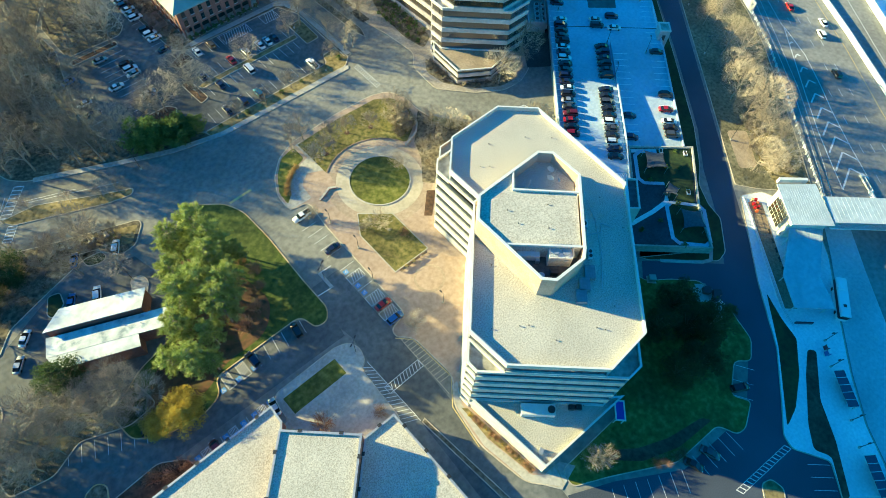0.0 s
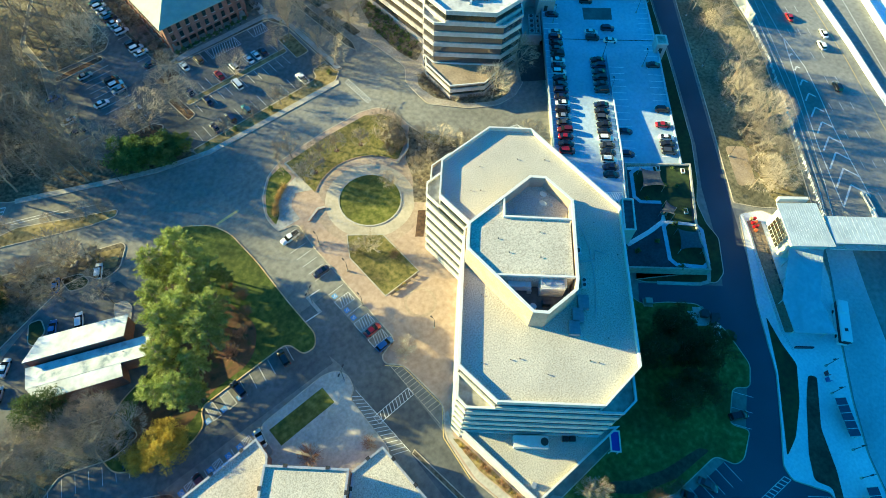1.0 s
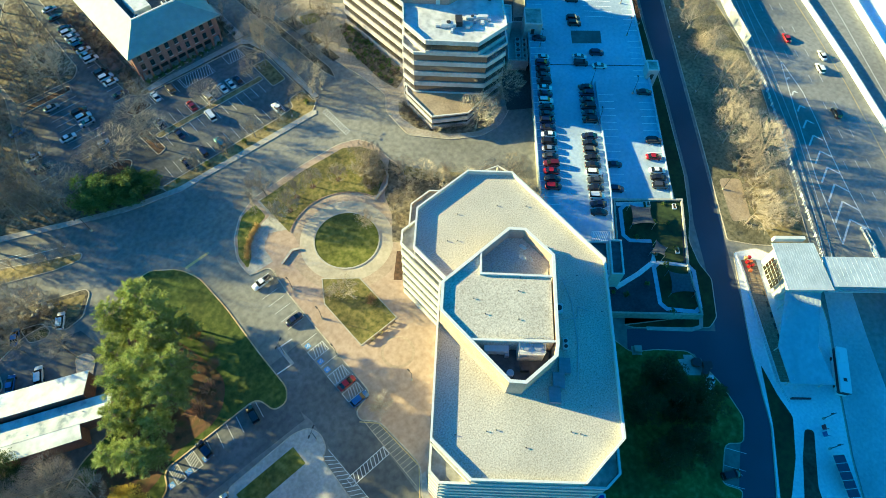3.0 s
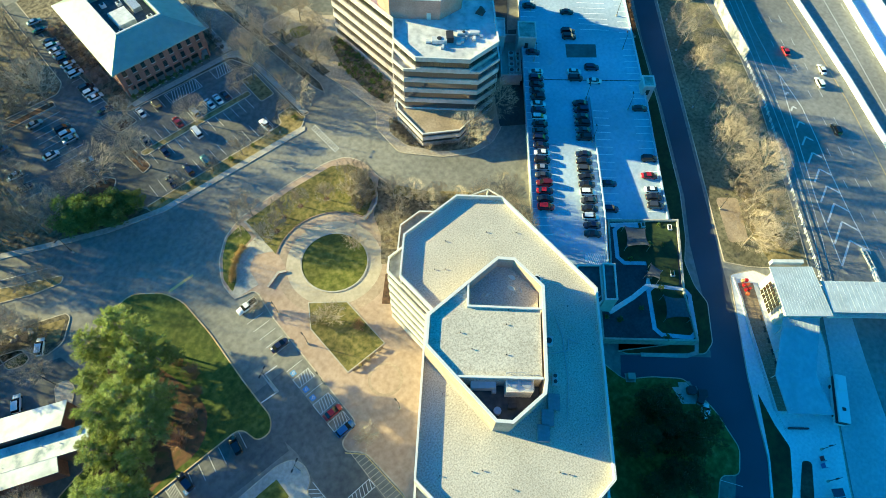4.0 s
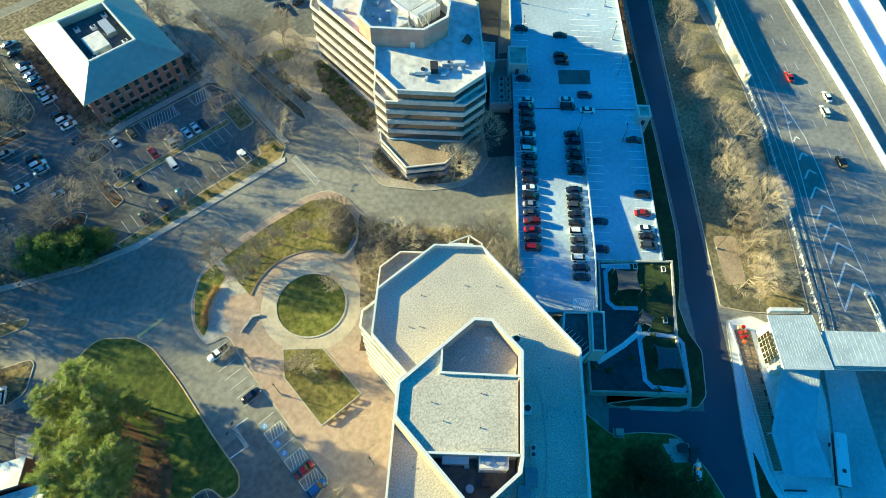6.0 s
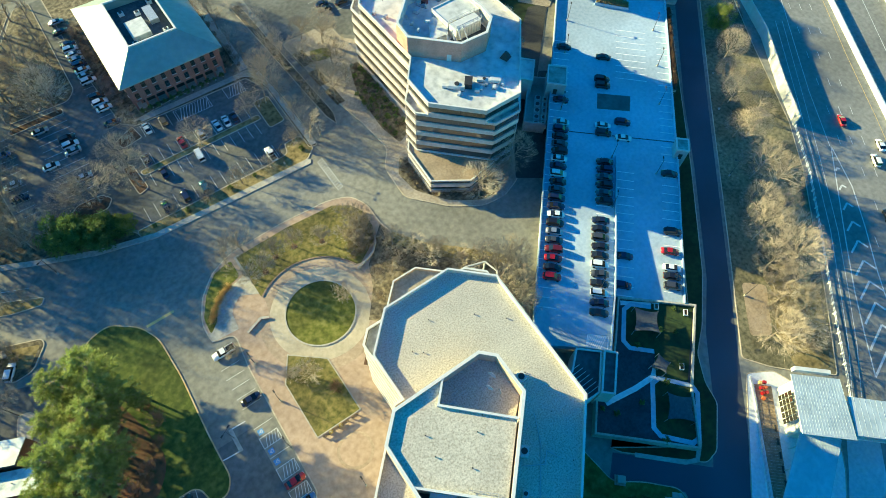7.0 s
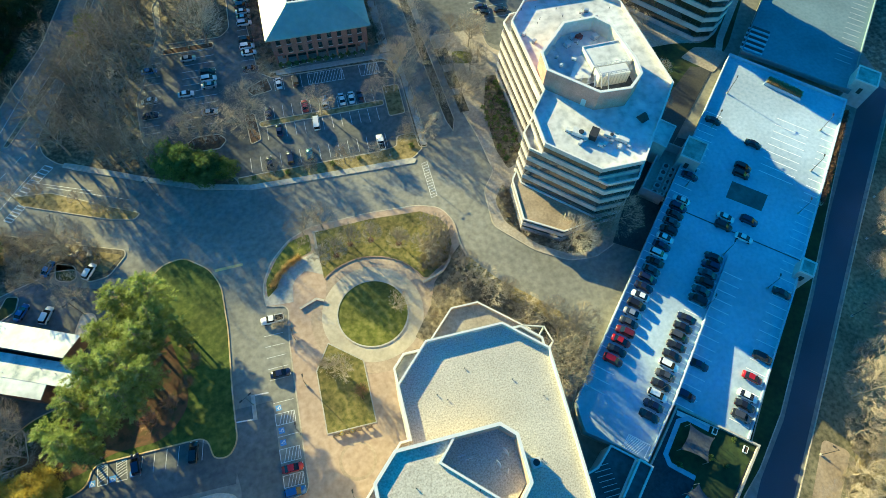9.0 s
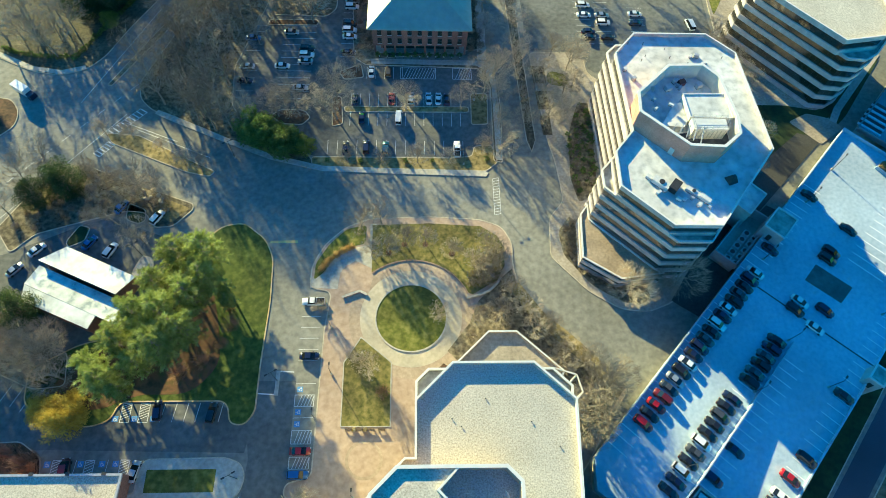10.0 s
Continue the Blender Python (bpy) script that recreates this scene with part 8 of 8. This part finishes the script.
part("side_wall", strip(bmesh.new(), [(134.9, 10.2), (131.4, 5.6), (120.6, -6.4), (112.2, -16.4)], 0.35, -0.2, 0.5), CONCRETE_PALE, walkdeck)
NEWS_ORANGE = paint("orange_enamel", (0.6, 0.14, 0.05), 0.4)
rail = thing("station_railing", "pale metal railing along the station walk", "railing")
rp = [(134.9, 10.2), (131.4, 5.6), (120.4, -6.6), (112.0, -16.6), (109.6, -21.4)]
for z in (0.6, 1.05):
    part("rail", strip(bmesh.new(), rp, 0.06, z, z + 0.06), STEEL, rail)
for a, b in zip(rp, rp[1:]):
    n = max(1, int(math.dist(a, b) / 2.2))
    for k in range(n):
        part("post", box(bmesh.new(), a[0] + (b[0] - a[0]) * k / n, a[1] + (b[1] - a[1]) * k / n, 0.1, 0.07, 0.07, 1.0), STEEL, rail)
for k, c in enumerate(("yellow", "red", "red", "orange", "red", "orange", "red")):
    nb = thing("news_box", f"{c} newspaper box at the head of the station walk", "news box", pose(135.4 - 0.75 * (k % 4) + 0.9 * (k // 4), 7.9 - 1.0 * (k % 4) - 0.5 * (k // 4), 0.24, 0, 0, 40 + 23 * k), "news boxes")
    part("cabinet", box(bmesh.new(), 0, 0, 0.25, 0.75, 0.65, 0.85), CAR_PAINT["red"] if c == "red" else NEWS_ORANGE if c == "orange" else YELLOW_LINE, nb)
    part("pedestal", box(bmesh.new(), 0, 0, -0.03, 0.3, 0.3, 0.3), DARK_METAL, nb)
bridge = thing("foot_bridge", "covered pedestrian bridge with a pale metal roof over the highway", "bridge")
b0, b1 = Vector((144.8, -5.0)), Vector((139.4, -11.6))
away = Vector((0.735, -0.678))
ribbed(bridge, [tuple(b0), tuple(b0 + away * 90), tuple(b1 + away * 90), tuple(b1)], 8.0, 7.9, 0.3, 1.2)
part("deck", prism(bmesh.new(), [tuple(b0 + away * 0.5), tuple(b0 + away * 90), tuple(b1 + away * 90), tuple(b1 + away * 0.5)], 4.6, 5.0), CONCRETE_PALE, bridge)
for side in (b0, b1):
    for k in range(18):
        p, q = side + away * 5 * k, side + away * 5 * (k + 1)
        part("truss_diagonal", tube(bmesh.new(), (p.x, p.y, 5.0 if k % 2 else 7.7), (q.x, q.y, 7.7 if k % 2 else 5.0), 0.1, None, 6), STEEL, bridge)
    part("chord", strip(bmesh.new(), [tuple(side), tuple(side + away * 90)], 0.25, 7.5, 7.75), STEEL, bridge)
for k in (36, 62):
    m = (b0 + b1) / 2 + away * k
    part("pier", box(bmesh.new(), m.x, m.y, 0, 1.2, 5, 4.7, -43), CONCRETE_PALE, bridge)


def shelter(x, y, turn):
    ob = thing("bus_shelter", "glass-roofed bus shelter with a steel frame", "bus shelter", pose(x, y, 0.12, 0, 0, turn), "bus shelters")
    for k in range(5):
        part("roof_pane", box(bmesh.new(), -3.6 + 1.8 * k, 0.3, 2.6, 1.7, 2.6, 0.06), GLASS_BLUE, ob)
        part("rafter", box(bmesh.new(), -4.5 + 1.8 * k, 0.3, 2.55, 0.12, 2.8, 0.2), COPING, ob)
    part("rafter", box(bmesh.new(), 4.5, 0.3, 2.55, 0.12, 2.8, 0.2), COPING, ob)
    for x0 in (-4.4, 0, 4.4):
        part("post", box(bmesh.new(), x0, -0.8, -0.03, 0.14, 0.14, 2.6), COPING, ob)
    part("back_glass", box(bmesh.new(), 0, -0.9, 0.3, 8.6, 0.05, 2.0), GLASS_BLUE, ob)
    part("seat", box(bmesh.new(), 0, -0.5, 0.0, 5.0, 0.4, 0.5), DARK_METAL, ob)


shelter(103.6, -38.6, 52)
shelter(90.6, -53.6, 52)
for x, y in ((107.4, -33.6), (99.0, -43.8), (94.6, -48.2), (112.6, -29.0)):
    street_lamp(x, y, 0.12, 5.5, 150, "slim grey lamp at the bus bays", 1)
for x, y, c in ((110.8, -30.2, "red"), (109.6, -31.2, "blue")):
    kb = thing("ticket_machine", f"{c} and white ticket machine at the bus bays", "ticket machine", pose(x, y, 0.12, 0, 0, 50))
    part("cabinet", box(bmesh.new(), 0, 0, -0.03, 1.0, 0.8, 1.7), CAR_PAINT[c], kb)
    part("top", box(bmesh.new(), 0, 0, 1.67, 1.05, 0.85, 0.25), CAR_PAINT["white"], kb)
hc = thing("low_sign", "long dark low sign board on the station pavement", "sign", pose(112.6, -22.8, 0.12, 0, 0, -43))
part("board", box(bmesh.new(), 0, 0, -0.03, 4.6, 0.35, 0.9), CAR_PAINT["maroon"], hc)

# sound wall, fence and barriers
sw = thing("sound_wall", "tall pale concrete sound wall beside the highway", "wall")
wp = [(262, 138), (241, 108.5), (229.4, 86.1), (215.8, 67.8), (207.4, 55.0)]
for a, b in zip(wp, wp[1:]):
    n = max(1, int(math.dist(a, b) / 4.8))
    for k in range(n):
        q0, q1 = Vector(a).lerp(Vector(b), k / n), Vector(a).lerp(Vector(b), (k + 0.97) / n)
        part("panel", strip(bmesh.new(), [tuple(q0), tuple(q1)], 0.35, -0.2, 4.2), WALL_WHITE, sw)
        part("pillar", box(bmesh.new(), q0.x, q0.y, -0.2, 0.5, 0.5, 4.4, 52), WALL_WHITE, sw)
fence = thing("highway_fence", "pale post-and-rail guard fence above the highway", "fence")
fp = [(207.2, 54.6), (196.3, 40.6), (182.0, 25.6), (167.4, 10.8), (154.6, -3.0), (148.5, -8.8)]
for z in (0.5, 1.0):
    part("rail", strip(bmesh.new(), fp, 0.1, z, z + 0.14), CONCRETE_PALE, fence)
for a, b in zip(fp, fp[1:]):
    n = int(math.dist(a, b) / 2.6)
    for k in range(n):
        q = Vector(a).lerp(Vector(b), k / n)
        part("post", box(bmesh.new(), q.x, q.y, -0.1, 0.28, 0.28, 1.45, 45), CONCRETE_PALE, fence)


def barrier(label, pts, w, h):
    ob = thing("road_barrier", label, "barrier")
    for a, b in zip(pts, pts[1:]):
        n = max(1, int(math.dist(a, b) / 6))
        for k in range(n):
            q0, q1 = Vector(a).lerp(Vector(b), k / n), Vector(a).lerp(Vector(b), (k + 0.985) / n)
            bm = strip(bmesh.new(), [tuple(q0), tuple(q1)], w, -0.05, h * 0.35)
            strip(bm, [tuple(q0), tuple(q1)], w * 0.45, h * 0.35, h)
            part("segment", bm, CONCRETE_PALE, ob)


barrier("pale concrete barrier along the highway's inner edge", [(300, 137), (248.9, 61.8), (236.4, 43.2), (225.1, 26.5), (209.6, 5.2), (165, -56)], 1.3, 1.5)
barrier("pale concrete wall along the rail tracks", [(320, 122), (266.8, 54.3), (240.4, 21.3), (190, -42)], 1.2, 2.2)
barrier("pale concrete wall along the far side of the tracks", [(326, 112), (275.4, 47.2), (249, 14.6), (200, -46)], 1.2, 2.2)
barrier("concrete barrier running from the gore under the bridge", [(165.6, -13.4), (158, -22.6), (140, -46)], 1.0, 1.1)
slab("track_bed", [(320, 121), (267.4, 54), (241, 21), (190.6, -42), (199.4, -46), (248.6, 14.8), (275, 47.4), (325.4, 112)], 0.02, 0.5, CONCRETE_PALE, "pale concrete bed of the rail tracks", "track bed")
att = thing("crash_cushion", "white framed crash cushion at the gore's end", "crash cushion", pose(167.2, -11.4, 0.03, 0, 0, 55))
for y in (-0.55, 0.55):
    part("side_rail", box(bmesh.new(), 0, y, 0.2, 6.4, 0.14, 0.6), WALL_WHITE, att)
for k in range(7):
    part("rib", box(bmesh.new(), -2.8 + 0.93 * k, 0, -0.03, 0.14, 1.0, 0.75), WALL_WHITE, att)
part("nose", tube(bmesh.new(), (3.2, 0, -0.03), (3.2, 0, 0.85), 0.6, None, 12), WALL_WHITE, att)
# a few cars on the highway lanes
for kind, c, x, y in (("sedan", "white", 222.8, 35.1), ("suv", "white", 216.7, 32.4), ("suv", "black", 202.7, 18.5), ("sedan", "red", 221.1, 47.8)):
    park(kind, c, x, y, 53, "standing in a highway lane", 0.02, group="cars on the highway")

# ---- the second garage and planters north of the deck ----
g2 = thing("far_garage", "blue-shaded concrete parking garage beyond the first deck", "parking garage")
G2 = [(187.6, 139.8), (212.8, 117.2), (262, 170.4), (236.8, 193.0)]
# deck and parapet coloured as if shaded by the block beside them
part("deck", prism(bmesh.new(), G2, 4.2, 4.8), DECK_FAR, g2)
part("lower_floor", prism(bmesh.new(), inset(G2, 0.4), -0.2, 0.1), CONCRETE, g2)
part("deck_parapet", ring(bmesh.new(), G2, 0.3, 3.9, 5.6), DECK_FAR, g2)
# dark filler stands in for the shaded interior of the far garage
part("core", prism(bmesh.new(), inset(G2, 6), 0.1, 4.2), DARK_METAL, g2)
for k in range(5):
    p = Vector((188.0, 142.0)) + AX * 2.4 * k
    part("light_well_beam", box(bmesh.new(), p.x + 3, p.y - 2.6, 4.8, 7.0, 0.7, 0.35, -43), DECK, g2)
    # flat plate painting the shaded depth of a light well
    part("well_dark_plate", box(bmesh.new(), p.x + 3.9, p.y - 1.7, 4.8, 6.6, 1.5, 0.02, -43), DARK_METAL, g2)
stalls("worn white stall lines beside the tree bed", (-40.2, 70.9), (2.52, -1.18), 7, (-1.6, -3.7))
stalls("white stall lines on the far garage deck", (219.5, 127.2), AX * 2.65, 14, -PX_ * 5.0, lambda x, y: 4.8)
tower_hut(216.6, 118.4, 6.4, 6.4, -0.2, 9.2, -43.4, "pale stair tower with dark openings between garages")
pl = thing("deck_planter", "long concrete planter with tan dry grasses on the deck", "planter", pose(192.8, 122.6, DK, 0, 0, -48))
part("box", ring(bmesh.new(), [(-5.6, -1.6), (5.6, -1.6), (5.6, 1.6), (-5.6, 1.6)], 0.3, -0.03, 1.0), DECK, pl)
part("soil", box(bmesh.new(), 0, 0, 0, 10.8, 2.8, 0.8), MULCH, pl)
s = Soup()
rng = random.Random(77)
for _ in range(2800):
    p = Vector((rng.uniform(-5.2, 5.2), rng.uniform(-1.3, 1.3), 0.75))
    s.blade(p, Vector((rng.gauss(0, 0.25), rng.gauss(0, 0.25), rng.uniform(0.5, 1.0))), 0.1, rng)
s.mesh("dry_grass", STRAW, pl, "", "stuff")
hb = thing("edge_hedge", "rust-brown hedge in a trough along the garage edge", "hedge")
s = Soup()
for _ in range(5200):
    t = rng.random()
    p = Vector((206.4, 110.9, DK + 0.1)).lerp(Vector((182.0, 84.3, DK + 0.1)), t) + Vector((rng.gauss(0, 0.3) + 0.5, rng.gauss(0, 0.3) - 0.5, rng.uniform(0, 0.9)))
    s.blade(p, Vector((rng.gauss(0, 0.3), rng.gauss(0, 0.3), rng.gauss(0.1, 0.25))), 0.1, rng)
s.mesh("foliage", MULCH, hb, "", "stuff")
part("trough", strip(bmesh.new(), [(206.9, 110.4), (182.5, 83.8)], 1.3, DK - 0.9, DK + 0.15), CONCRETE, hb)

# the refuse pad on the shaded lawn
patch("refuse_pad", [(98.8, 0.8), (100.6, 2.8), (102.1, 1.4), (101.7, -5.2), (99.8, -4.2)], 0.165, CONCRETE, "pale concrete pad with refuse containers", "pad")
for x, y, turn in ((101.0, -0.6, 42), (100.9, -3.4, 20)):
    db = thing("dumpster", "brown steel refuse container with a sloped lid on the pad", "dumpster", pose(x, y, 0.166, 0, 0, turn), "dumpsters")
    part("body", box(bmesh.new(), 0, 0, 0.1, 1.9, 1.3, 1.1, 0, 1.06), BRICK_RED, db)
    part("lid", box(bmesh.new(), 0, 0, 1.2, 2.05, 1.45, 0.12), DARK_METAL, db, "dark lid")
    for px in (-0.7, 0.7):
        part("skid", box(bmesh.new(), px, 0, 0, 0.15, 1.2, 0.1), DARK_METAL, db)

# a box truck standing at the junction
tk = thing("box_truck", "white box truck with dark cab at the road junction", "truck", pose(-54.0, 152.8, 0.01, 0, 0, -32))
part("cargo_box", box(bmesh.new(), -1.0, 0, 0.9, 5.2, 2.3, 2.4), CAR_PAINT["white"], tk)
part("cab", box(bmesh.new(), 2.6, 0, 0.5, 1.9, 2.1, 1.6, 0, 0.9), CAR_PAINT["navy"], tk)
part("chassis", box(bmesh.new(), 0, 0, 0.45, 6.8, 1.6, 0.45), DARK_METAL, tk)
for x in (-2.3, 2.4):
    for y in (-0.95, 0.95):
        part("wheel", tube(bmesh.new(), (x, y - 0.15, 0.45), (x, y + 0.15, 0.45), 0.45, None, 12), TYRE, tk)
